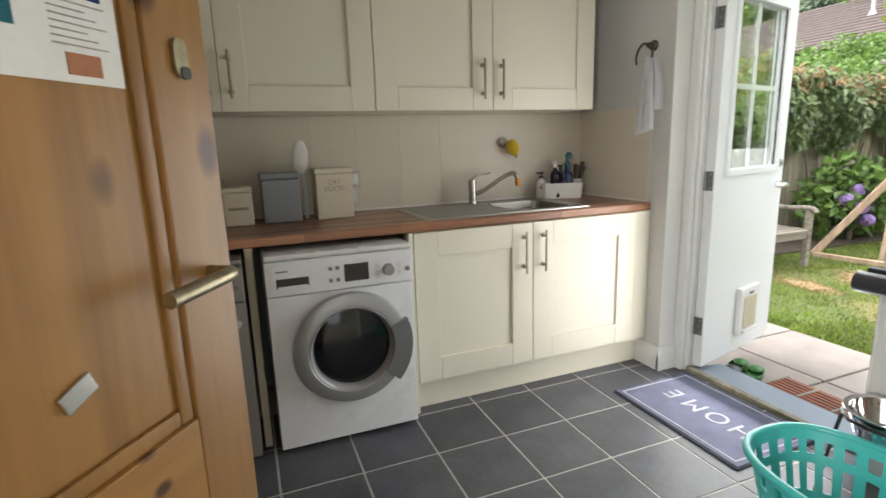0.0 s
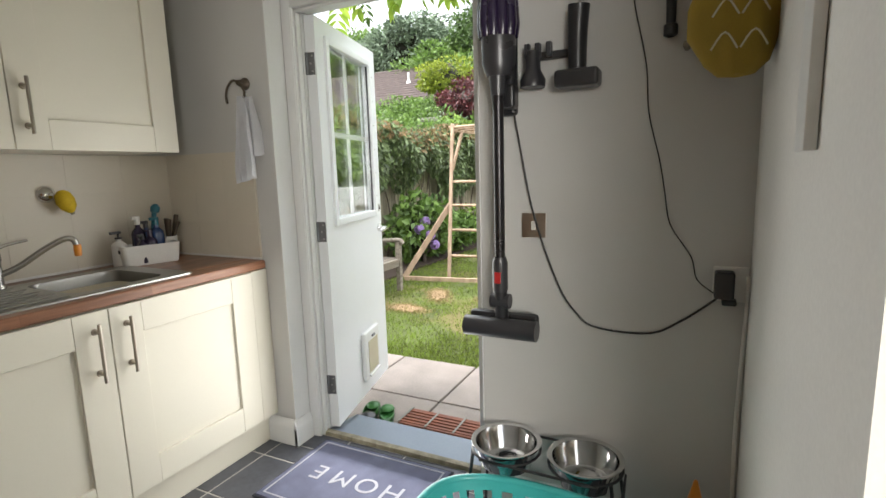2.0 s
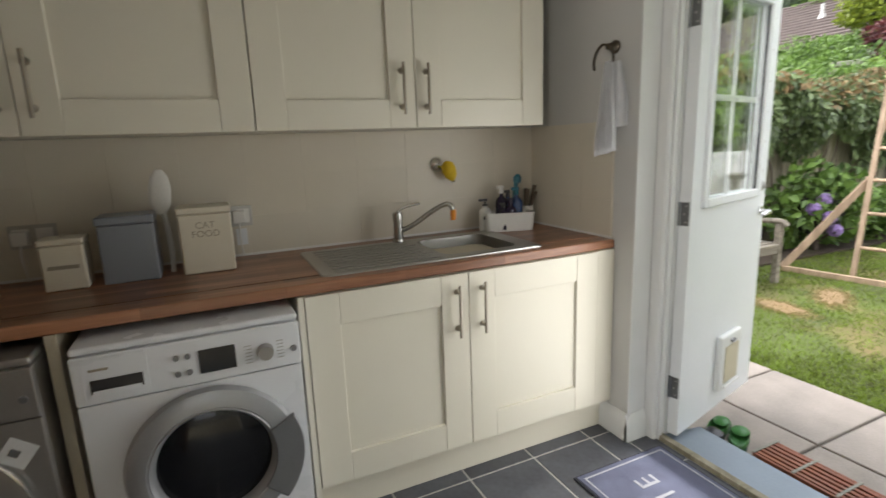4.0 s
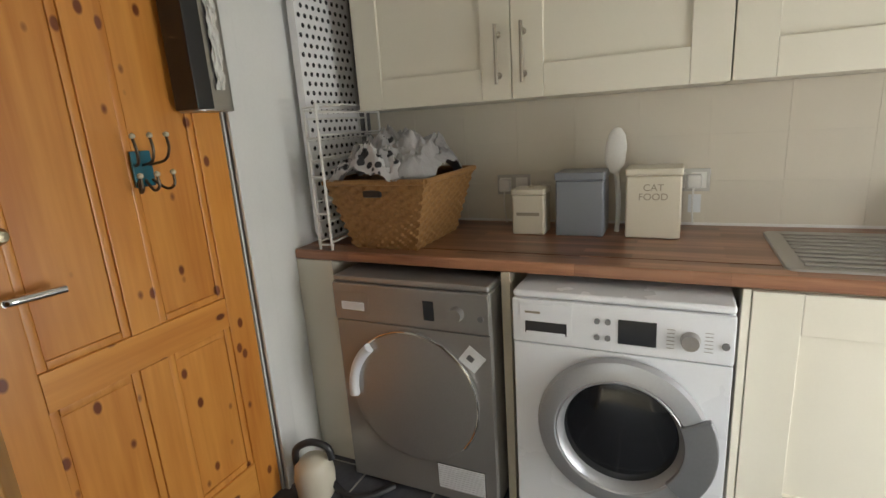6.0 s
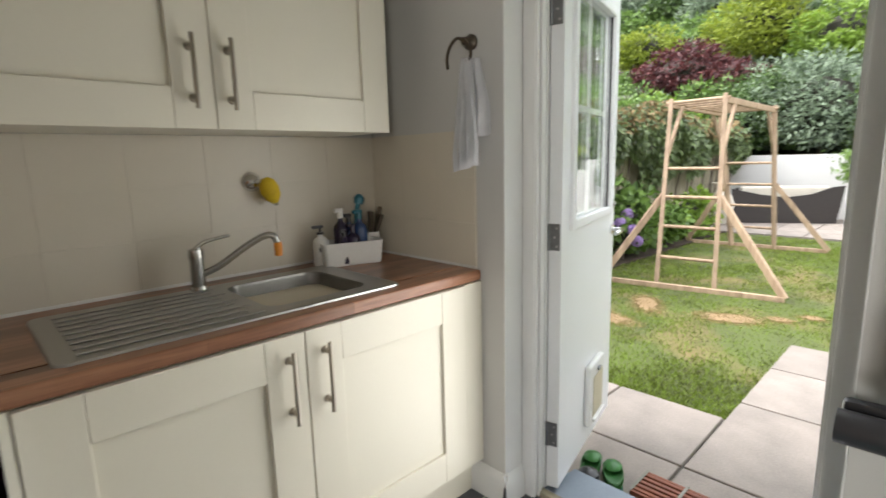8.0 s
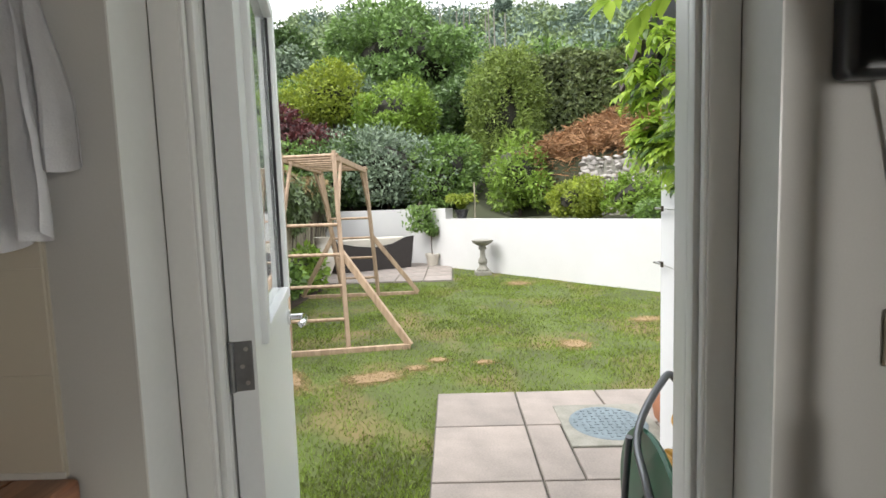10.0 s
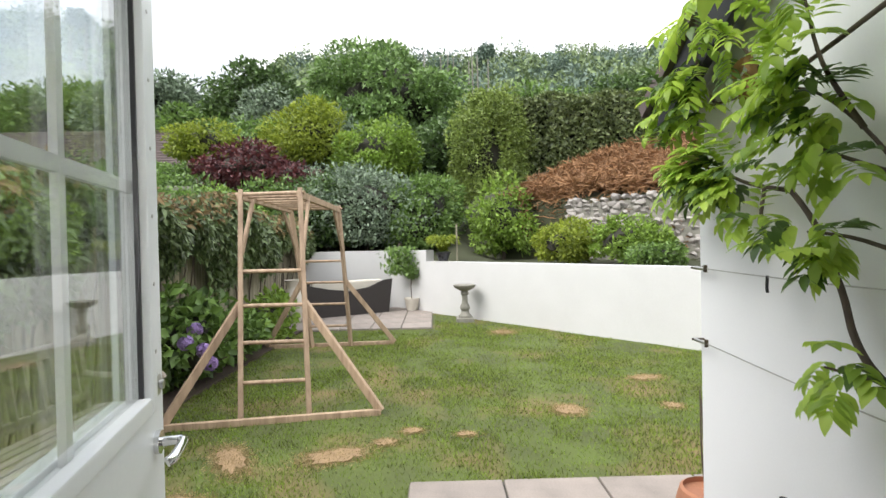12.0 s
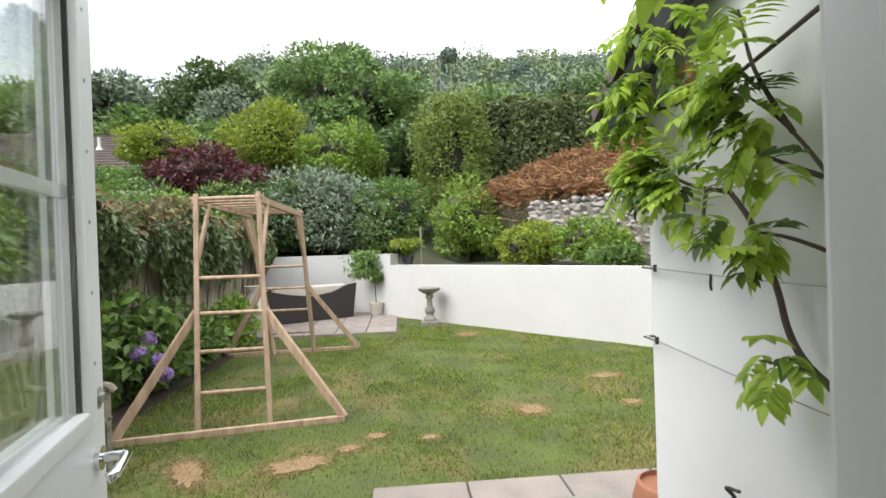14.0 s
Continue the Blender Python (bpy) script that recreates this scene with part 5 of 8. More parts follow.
for k in range(7):
    z = 0.06 + k * 0.075
    for s in (-0.032, 0.03):
        part("print_arc", tubem([(-0.075 + 0.012 * abs(k - 2) / 3 + 0.005 * abs(s) * 30 * 0.3, s - 0.028, z), (-0.083 + 0.01 * k / 6, s, z + 0.035), (-0.075 + 0.012 * abs(k - 2) / 3, s + 0.028, z)], 0.0024, per=4, n=6), M_BAGW, bag, "cream printed arc")
peg = thing("wall_peg", "turned wooden coat peg on the wall", "peg", (-0.03, -2.42, 1.662))
part("peg", tubem([(0.03, 0, 0.0), (-0.02, 0.0, 0.004), (-0.03, -0.05, 0.003)], 0.009), M_BENCHW, peg)
single("hanging_board", boxm(-0.80, -0.725, -2.619, -2.600, 1.335, 2.398, 0.003), M_GLOSSWHITE, "pale painted board fixed upright on the wall", "board")

sw = thing("light_switch", "bronze metal light switch plate", "switch", (0.0, -1.949, 1.118))
part("plate", boxm(-0.007, -0.0005, -0.044, 0.044, -0.044, 0.044, 0.002), M_NICKEL, sw)
part("rocker", boxm(-0.011, -0.0072, -0.008, 0.008, -0.016, 0.016, 0.002), M_WHITEPL, sw)
so = thing("power_socket", "white corner socket with a black charger", "socket", (0.0, -2.565, 0.945))
part("plate", boxm(-0.010, -0.0005, -0.05, 0.045, -0.05, 0.06, 0.003), M_WHITEPL, so)
part("charger", boxm(-0.06, -0.0105, -0.012, 0.042, -0.035, 0.05, 0.008, 3), M_BLACK, so, "black plug-in charger")
part("charger_base", boxm(-0.05, -0.0105, -0.02, 0.02, -0.055, -0.036, 0.005), M_BLACK, so)
part("pipe_cable", tubem([(-0.006, -0.048, 0.03), (-0.02, -0.05, 0.0), (-0.012, -0.046, -0.2), (-0.012, -0.04, -0.5), (-0.01, -0.048, -0.93)], 0.006), M_WHITEPL, so)

c1 = [(-0.05, -2.27, 1.86), (-0.012, -2.275, 1.80), (-0.008, -2.30, 1.629), (-0.008, -2.325, 1.48), (-0.008, -2.354, 1.332), (-0.008, -2.37, 1.23), (-0.008, -2.40, 1.13), (-0.008, -2.45, 1.03), (-0.012, -2.478, 0.96), (-0.03, -2.53, 0.92)]
c1 = [(x, y + 0.007 * math.sin(k * 2.4), z) for k, (x, y, z) in enumerate(c1)]
single("charger_cable", tubem(c1, 0.0021, per=8), M_CABLE, "thin dark cable down the wall to the charger", "cable")
c2 = [(-0.03, -1.885, 1.52), (-0.008, -1.90, 1.40), (-0.016, -1.952, 1.157), (-0.008, -2.037, 0.912), (-0.008, -2.10, 0.815), (-0.008, -2.17, 0.768), (-0.008, -2.34, 0.766), (-0.008, -2.44, 0.822), (-0.03, -2.53, 0.905)]
single("dock_cable", tubem(c2, 0.0038, per=8), M_CABLE, "dark cable sagging from the vacuum dock", "cable")

# ---- things on the floor ----
dm = thing("doormat", "slate blue pile doormat lettered HOME", "doormat", (-0.1525, -1.2075, 0.0005), 90)
# local x along +y of the room, local y towards -x
part("mat_surface", boxm(-0.345, 0.345, -0.232, 0.232, 0.002, 0.011, 0.004), M_MATGREY, dm)
part("border", boxm(-0.3525, 0.3525, -0.2425, 0.2425, 0.0, 0.006, 0.002), M_MATEDGE, dm, "dark rubber edge")
bm = bmesh.new()
for q in ((-0.322, 0.322, 0.206, 0.2125), (-0.322, 0.322, -0.2125, -0.206), (-0.322, -0.3155, -0.206, 0.206), (0.3155, 0.322, -0.206, 0.206)):
    add_box(bm, *q, 0.011, 0.0125)
part("edge_line", bm, M_MATLINE, dm, "pale woven line")


def letters(text, size, depth, name, material, parent, at, spacing=1.0):
    cu = bpy.data.curves.new("lettering", "FONT")
    cu.body, cu.size, cu.extrude, cu.align_x, cu.align_y, cu.space_character = text, size, depth, "CENTER", "CENTER", spacing
    ob = new("lettering", cu)
    bpy.context.view_layer.update()
    me = bpy.data.meshes.new_from_object(ob.evaluated_get(bpy.context.evaluated_depsgraph_get()))
    bpy.data.objects.remove(ob)
    me.materials.clear()
    me.materials.append(material)
    out = new(name, me)
    out.parent = parent
    out.matrix_local = at
    return out


for k, ch in enumerate("HOME"):
    letters(ch, 0.135, 0.0008, "letter", M_MATLINE, dm, pose(-0.185 + k * 0.125, 0.0, 0.0118))

for word, wz in (("CAT", 0.180), ("FOOD", 0.148)):
    letters(word, 0.034, 0.0006, "word", M_INK, t3, Matrix.Translation((0.0, -0.0762, wz)) @ FRONT)

lb = thing("plastic_basket", "turquoise plastic laundry basket with slotted sides", "laundry basket", (-0.49, -2.06, 0.0))
def oval(a, b, n=56, p=2.6):
    out = []
    for k in range(n):
        t = 2 * math.pi * k / n
        c, s = math.cos(t), math.sin(t)
        out.append((a * math.copysign(abs(c) ** (2 / p), c), b * math.copysign(abs(s) ** (2 / p), s)))
    return out


bm = bmesh.new()
N_OV = 112
zs = [0.0, 0.02, 0.06, 0.085, 0.175, 0.195, 0.205, 0.25, 0.278, 0.288]
rings = []
for z in zs:
    f = z / 0.288
    rings.append(ring_of(bm, oval(0.165 + 0.055 * f, 0.275 + 0.065 * f, N_OV), z))
for j, (a, b) in enumerate(zip(rings, rings[1:])):
    for k in range(N_OV):
        slot = (zs[j] in (0.085, 0.205)) and k % 4 in (0, 1)
        if not slot:
            bm.faces.new((a[k], a[(k + 1) % N_OV], b[(k + 1) % N_OV], b[k]))
bm.faces.new(rings[0][::-1])
bmesh.ops.recalc_face_normals(bm, faces=bm.faces)
bmesh.ops.solidify(bm, geom=bm.faces[:], thickness=0.004)
part("tub", bm, M_TEAL, lb)
bm = bmesh.new()
o = oval(0.226, 0.346, 56)
add_tube(bm, [(x, y, 0.285) for x, y in o + o[:1]], 0.013, n=10, per=1)
part("rim", bm, M_TEAL, lb)

bs = thing("bowl_stand", "black wire stand holding two steel pet bowls", "bowl stand", (-0.14, -2.025, 0.0))
bm = bmesh.new()
for y in (0.14, -0.14):
    add_tube(bm, [(0.122 * math.cos(a), y + 0.122 * math.sin(a), 0.325) for a in [2 * math.pi * k / 24 for k in range(25)]], 0.005, n=8, per=1)
for x in (-0.115, 0.115):
    add_rod(bm, (x, -0.2, 0.325), (x, 0.2, 0.325), 0.005, n=8)
part("top_ring", bm, M_BLACK, bs)
for x in (-1, 1):
    for y in (-1, 1):
        part("leg", tubem([(x * 0.085, y * 0.235, 0.325), (x * 0.10, y * 0.255, 0.16), (x * 0.115, y * 0.27, 0.005)], 0.006, per=2), M_BLACK, bs)
        part("brace", rodm((x * 0.10, y * 0.255, 0.16), (0, y * 0.27, 0.32), 0.004), M_BLACK, bs)
for y in (0.14, -0.14):
    bw = thing("pet_bowl", "polished stainless steel pet bowl in its stand", "bowl", (-0.14, -2.025 + y, 0.256), group="pet bowls")
    part("bowl", lathem([(0, 0.0), (0.075, 0.0), (0.09, 0.01), (0.108, 0.075), (0.110, 0.095), (0.126, 0.099), (0.126, 0.095), (0.1125, 0.091)], 48), M_CHROME, bw)
    part("well", lathem([(0.1095, 0.095), (0.106, 0.07), (0.088, 0.014), (0.07, 0.006), (0, 0.006)], 48), M_CHROME, bw)

tp = thing("floor_bottle", "orange-capped bottle standing by the wall", "bottle", (-0.10, -2.50, 0.0))
part("body", lathem([(0, 0), (0.035, 0), (0.037, 0.01), (0.036, 0.2), (0.02, 0.245), (0, 0.245)], 20), M_WHITEPL, tp)
part("nozzle", lathem([(0.021, 0.245), (0.024, 0.26), (0.016, 0.29), (0.006, 0.33), (0, 0.331)], 16), M_ORANGE, tp, "orange cone nozzle")

# ==== garden ====
GZ, LZ = -0.15, -0.165


def wall_line_y(x):
    """y of the white garden wall's front at x, along its slanting run."""
    return -0.2 + (x - 12.1) * 4.5 / 5.2


def behind(x, y):
    """Distance behind the garden walls and fence, 0 inside the garden."""
    d1 = ((x - 12.1) * 4.5 - (y + 0.2) * 5.2) / 6.877
    return max(d1 - 0.12, x - 12.25, (y - 2.25) * 0.4, 0.0)


def ground_z(x, y):
    d = behind(x, y)
    if x < 1.2 and y > -2:
        d = min(d, max(0.0, x + 0.5)) if d > 0 else 0.0
    if d <= 0:
        return LZ + 0.012 * noise.noise(Vector((x * 0.8, y * 0.8, 0))) + 0.006 * noise.noise(Vector((x * 4, y * 4, 5)))
    side = max(0.0, min(1.0, (x - 2) / 8.0))
    az = math.degrees(math.atan2(y + 1.4, max(x, 0.5)))
    hill = max(0.12, min(1.0, (38 - az) / 22.0))
    z = LZ + min(d / 0.25, 1.0) * 1.05 * side
    z += 0.36 * max(0.0, min(d, 12) - 0.3) * (0.25 + 0.75 * side)
    w = max(0.0, min(1.0, (-1.9 - y) / 0.8)) * max(0.0, min(1.0, (x - 6) / 1.5))
    if w > 0:
        ter = LZ + min(d / 0.25, 1.0) * 1.05 + 0.05 * min(d, 2.2) + 1.32 * max(0.0, min(1.0, (d - 2.2) / 0.25)) + 0.36 * max(0.0, min(d, 12) - 2.4)
        z = z * (1 - w) + ter * w
    z += 0.12 * max(0.0, min(d, 45) - 12) + 0.43 * max(0.0, min(d, 150) - 45) * hill + 0.03 * max(0.0, min(d, 260) - 150) * hill
    z += min(1.0, d / 20) * 2.2 * noise.noise(Vector((x * 0.03, y * 0.03, 2)))
    return z


def span(lo, hi, fine_lo, fine_hi, step, grow):
    mid = list(np.arange(fine_lo, fine_hi + 1e-6, step))
    up, s = [], step
    v = fine_hi
    while v < hi:
        s *= grow
        v += s
        up.append(v)
    dn, s = [], step
    v = fine_lo
    while v > lo:
        s *= grow
        v -= s
        dn.append(v)
    return dn[::-1] + mid + up


gx, gy = span(-400, 900, 0.9, 13.5, 0.12, 1.14), span(-700, 700, -6.5, 3.2, 0.12, 1.14)
gv = [(x, y, ground_z(x, y) if x > 0.45 else LZ - 0.05) for x in gx for y in gy]
ny = len(gy)
gf = [(i * ny + j, (i + 1) * ny + j, (i + 1) * ny + j + 1, i * ny + j + 1) for i in range(len(gx) - 1) for j in range(ny - 1)]


def mesh_from(name, verts, faces, material, smooth=False):
    v, f = np.asarray(verts, dtype=np.float32), np.asarray(faces, dtype=np.int32)
    me = bpy.data.meshes.new(name)
    me.vertices.add(len(v))
    me.vertices.foreach_set("co", v.ravel())
    k = f.shape[1]
    me.loops.add(f.size)
    me.loops.foreach_set("vertex_index", f.ravel())
    me.polygons.add(len(f))
    me.polygons.foreach_set("loop_start", np.arange(0, f.size, k, dtype=np.int32))
    me.polygons.foreach_set("loop_total", np.full(len(f), k, dtype=np.int32))
    if smooth:
        me.polygons.foreach_set("use_smooth", np.ones(len(f), dtype=bool))
    me.update(calc_edges=True)
    me.materials.append(material)
    return me


M_LAWN = surf("lawn_turf", (0.10, 0.135, 0.026), (0.05, 0.055, 0.018), 0.9, scale=1.6, fine=55, bump=0.9)
# worn straw-coloured spots in the turf
LN, LL = M_LAWN.node_tree.nodes, M_LAWN.node_tree.links
lb_ = LN["Principled BSDF"]
base_in = lb_.inputs["Base Color"].links[0].from_socket
lco = LN.new("ShaderNodeTexCoord")
ln = LN.new("ShaderNodeTexNoise")
ln.inputs["Scale"].default_value, ln.inputs["Detail"].default_value = 1.1, 6
lr = LN.new("ShaderNodeValToRGB")
lr.color_ramp.elements[0].position, lr.color_ramp.elements[0].color = 0.52, (0, 0, 0, 1)
lr.color_ramp.elements[1].position, lr.color_ramp.elements[1].color = 0.72, (1, 1, 1, 1)
lm = LN.new("ShaderNodeMixRGB")
lm.inputs[2].default_value = (0.20, 0.14, 0.06, 1)
LL.new(lco.outputs["Object"], ln.inputs["Vector"])
LL.new(ln.outputs["Fac"], lr.inputs["Fac"])
LL.new(lr.outputs["Color"], lm.inputs[0])
LL.new(base_in, lm.inputs[1])
LL.new(lm.outputs[0], lb_.inputs["Base Color"])
sep = LN.new("ShaderNodeSeparateXYZ")
LL.new(lco.outputs["Object"], sep.inputs[0])


def lin(ax, ay, c):
    """A node value ax * x + ay * y + c."""
    m1 = LN.new("ShaderNodeMath")
    m1.operation = "MULTIPLY_ADD"
    m1.inputs[1].default_value, m1.inputs[2].default_value = ax, c
    LL.new(sep.outputs[0], m1.inputs[0])
    m2 = LN.new("ShaderNodeMath")
    m2.operation = "MULTIPLY_ADD"
    m2.inputs[1].default_value = ay
    LL.new(sep.outputs[1], m2.inputs[0])
    LL.new(m1.outputs[0], m2.inputs[2])
    return m2.outputs[0]


def node_max(p, q):
    m1 = LN.new("ShaderNodeMath")
    m1.operation = "MAXIMUM"
    LL.new(p, m1.inputs[0])
    LL.new(q, m1.inputs[1])
    return m1.outputs[0]


bank_mask = LN.new("ShaderNodeMath")
bank_mask.operation = "GREATER_THAN"
bank_mask.inputs[1].default_value = 0.1
LL.new(node_max(node_max(lin(0.654, -0.756, -8.07), lin(1, 0, -12.15)), lin(0, 1, -2.0)), bank_mask.inputs[0])
bank_mix = LN.new("ShaderNodeMixRGB")
bank_mix.inputs[2].default_value = (0.045, 0.05, 0.022, 1)
LL.new(bank_mask.outputs[0], bank_mix.inputs[0])
LL.new(lm.outputs[0], bank_mix.inputs[1])
LL.new(bank_mix.outputs[0], lb_.inputs["Base Color"])
tagged(new("ground", mesh_from("ground", gv, gf, M_LAWN, True)), "mown green lawn rising to a wooded hillside", "", "", "structure")

# ---- foliage makers ----
RNG = np.random.default_rng(7)


def leaf_mesh(name, P, D, U, size, aspect, material, rng=RNG, fold=0.25, var=0.35):
    """Many small folded leaves: P places, D directions to the tips, U rough normals."""
    n = len(P)
    D = D / np.linalg.norm(D, axis=1, keepdims=True)
    S = np.cross(D, U)
    S /= np.linalg.norm(S, axis=1, keepdims=True) + 1e-9
    N = np.cross(S, D)
    L = (size * (1 + var * (rng.random(n) * 2 - 1)))[:, None]
    Wd = L * aspect
    v = np.stack([P, P + D * L * 0.45 + S * Wd * 0.5 + N * Wd * fold, P + D * L - N * L * 0.08, P + D * L * 0.45 - S * Wd * 0.5 + N * Wd * fold], axis=1).reshape(-1, 3)
    b = np.arange(n)[:, None] * 4
    f = np.concatenate([b + np.array([[0, 1, 2]]), b + np.array([[0, 2, 3]])])
    return mesh_from(name, v, f, material)


def crown_points(centre, radii, n, lumps=26, lump=0.42, rng=RNG, low=-0.6, shell=0.35, box=1.0):
    c, r = np.array(centre, float), np.array(radii, float)
    q = rng.normal(size=(lumps, 3))
    q /= np.linalg.norm(q, axis=1, keepdims=True)
    q[:, 2] = np.maximum(q[:, 2], low)
    q = np.sign(q) * np.abs(q) ** box
    q *= (0.62 + 0.28 * rng.random((lumps, 1)))
    lr_ = lump * (0.65 + 0.7 * rng.random(lumps))
    k = rng.integers(0, lumps, n)
    d = rng.normal(size=(n, 3))
    d /= np.linalg.norm(d, axis=1, keepdims=True)
    out = q[k] + d * (lr_[k] * (1 - shell * rng.random(n) ** 1.5))[:, None]
    nrm = d * 0.7 + q[k] * 0.5
    return c + out * r, nrm


def crown_core(centre, radii, k=0.66, seed=0):
    bm = bmesh.new()
    bmesh.ops.create_icosphere(bm, subdivisions=3, radius=1.0)
    for v in bm.verts:
        s = k * (1 + 0.25 * noise.noise(v.co * 2.3 + Vector((seed, 0, 0))))
        v.co = Vector((v.co.x * radii[0] * s, v.co.y * radii[1] * s, v.co.z * radii[2] * s)) + Vector(centre)
    return bm


def trunk_mesh(h, r, spread, n, seed, z0=0.0):
    rnd = random.Random(seed)
    bm = bmesh.new()
    add_tube(bm, [(0, 0, z0 - 0.1), (0.03 * h * rnd.uniform(-1, 1), 0.03 * h * rnd.uniform(-1, 1), z0 + h * 0.5), (0, 0, z0 + h)], r, n=8, r_end=r * 0.35, per=3)
    for k in range(n):
        a = 2 * math.pi * (k + rnd.random() * 0.6) / n
        zb = z0 + h * rnd.uniform(0.15, 0.75)
        add_tube(bm, [(0, 0, zb), (math.cos(a) * spread * 0.45, math.sin(a) * spread * 0.45, zb + h * 0.25), (math.cos(a) * spread, math.sin(a) * spread, zb + h * 0.42)], r * 0.45, n=6, r_end=r * 0.12, per=3)
    return bm


def bush(name, label, category, at, radii, n, leaf, material, aspect=0.5, lumps=26, lump=0.42, seed=0, droop=0.0, group="", low=-0.5, core=0.56, box=1.0):
    """A shrub or tree: limbs and a crown of single leaves on uneven clumps. at: the foot; radii: half sizes of the crown."""
    rng = np.random.default_rng(seed + 100)
    t = thing(name, label, category, at, 0, group)
    zc = radii[2] * (1.0 if name != "tree" else 1.15)
    part("trunk" if name == "tree" else "stems", trunk_mesh(zc * 1.1, 0.03 + 0.022 * radii[2], radii[0] * 0.7, 6, seed), M_BARK, t)
    P, N = crown_points((0, 0, zc), radii, n, lumps, lump, rng, low, box=box)
    D = N + rng.normal(size=(n, 3)) * 0.8
    D[:, 2] -= droop
    me = leaf_mesh("crown", P, D, N + rng.normal(size=(n, 3)) * 0.4, leaf, aspect, material, rng)
    cr = new("crown", me)
    cr.parent = t
    # dark core: the deep shade between the leaves, put in as colour
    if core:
        cb = part("inner_shade", crown_core((0, 0, zc), radii, core, seed), M_INNER_SHADE, cr)
    return t


L_DARK = leafy("dark_green_leaf", (0.138, 0.231, 0.064), (0.026, 0.051, 0.016), 0.45, 0.2)
L_MID = leafy("mid_green_leaf", (0.215, 0.352, 0.075), (0.044, 0.081, 0.021), 0.5, 0.25)
L_BRIGHT = leafy("bright_green_leaf", (0.319, 0.479, 0.072), (0.084, 0.137, 0.021), 0.5, 0.35)
L_LAUREL = leafy("laurel_leaf", (0.267, 0.422, 0.119), (0.063, 0.112, 0.034), 0.45, 0.2)
L_CLIP = leafy("clipped_evergreen_leaf", (0.329, 0.430, 0.095), (0.066, 0.100, 0.024), 0.5, 0.25)
L_HEDGE = leafy("hedge_leaf", (0.20, 0.25, 0.085), (0.05, 0.07, 0.028), 0.45, 0.2)
L_LIME = leafy("lime_green_leaf", (0.389, 0.464, 0.054), (0.121, 0.167, 0.022), 0.5, 0.35)
L_GREY = leafy("grey_green_leaf", (0.302, 0.394, 0.255), (0.049, 0.074, 0.049), 0.5, 0.15)
L_RED = leafy("dark_red_maple_leaf", (0.160, 0.044, 0.044), (0.032, 0.011, 0.015), 0.5, 0.25)
L_IVY = leafy("climber_leaf", (0.218, 0.298, 0.116), (0.037, 0.056, 0.023), 0.38, 0.15)
L_TAN = leafy("browned_tip_leaf", (0.350, 0.238, 0.112), (0.151, 0.107, 0.050), 0.7, 0.15)
# distance haze painted into the far leaves, one paler and one bluer
L_HAZE = leafy("haze_paled_woodland_leaf", (0.274, 0.358, 0.156), (0.114, 0.160, 0.085), 0.7, 0.1)
L_HAZE_BLUE = leafy("haze_blued_woodland_leaf", (0.20, 0.27, 0.20), (0.11, 0.16, 0.13), 0.7, 0.1)
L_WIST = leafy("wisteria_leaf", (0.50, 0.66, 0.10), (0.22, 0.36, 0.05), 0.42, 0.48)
# same leaf with shade put into its colour
L_WIST_SHADE = leafy("shade_painted_wisteria_leaf", (0.11, 0.19, 0.04), (0.05, 0.10, 0.02), 0.42, 0.4)
M_PETAL = leafy("lilac_petal", (0.50, 0.36, 0.66), (0.36, 0.23, 0.53), 0.6, 0.3)
M_BLADE = leafy("grass_blade", (0.23, 0.33, 0.036), (0.075, 0.080, 0.020), 0.6, 0.3, mottle=3.2, spread=0.22)


# near-black colour that stands for shade inside crowns and hedge
M_INNER_SHADE = surf("painted_inner_shade", (0.030, 0.028, 0.016), (0.014, 0.014, 0.009), 0.95, scale=4, fine=30, bump=0.9)


def G(x, y):
    return (x, y, ground_z(x, y) - 0.03)


# ---- garden walls, fence ----
gw = struct("garden_wall", prismm([(12.1, 2.35), (12.35, 2.35), (12.35, -0.31), (11.28, -1.24), (11.1, -1.07), (12.1, -0.2)], LZ - 0.1, 1.23), M_GARDWALL, "white painted garden retaining wall")
dx, dy_ = 0.164, -0.189
struct("garden_wall_low", prismm([(11.097, -1.068), (11.097 + dx, -1.068 + dy_), (4.6 + dx, -6.69 + dy_), (4.6, -6.69)], LZ - 0.1, 0.985), M_GARDWALL, "white painted garden retaining wall")
struct("soil_bed", prismm([(12.3, -0.45), (13.6, -1.4), (7.0, -7.6), (6.2, -5.5)], 0.3, 0.905), M_SOIL, "dark planted soil behind the wall")

fence = thing("fence", "weathered timber board fence overgrown with climber", "fence", (0, 2.05, 0))
FR = random.Random(21)
shared = [finish(boxm(-0.05, 0.05, -0.008, 0.008, 0, 1.62 + 0.02 * k, 0.003, 1), "board", M_FENCE) for k in range(4)]
for k in range(96):
    b = new("board", shared[k % 4])
    b.parent = fence
    b.matrix_local = pose(2.2 + k * 0.104, FR.uniform(-0.006, 0.006), LZ - 0.02, 0, FR.uniform(-0.6, 0.6), FR.uniform(-2, 2))
for z in (0.2, 0.75, 1.25):
    part("rail", boxm(2.1, 12.1, 0.012, 0.05, z, z + 0.08), M_FENCE, fence)
for k in range(6):
    part("post", boxm(2.15 + k * 1.95, 2.25 + k * 1.95, 0.05, 0.15, LZ - 0.1, 1.6, 0.004), M_FENCE, fence)

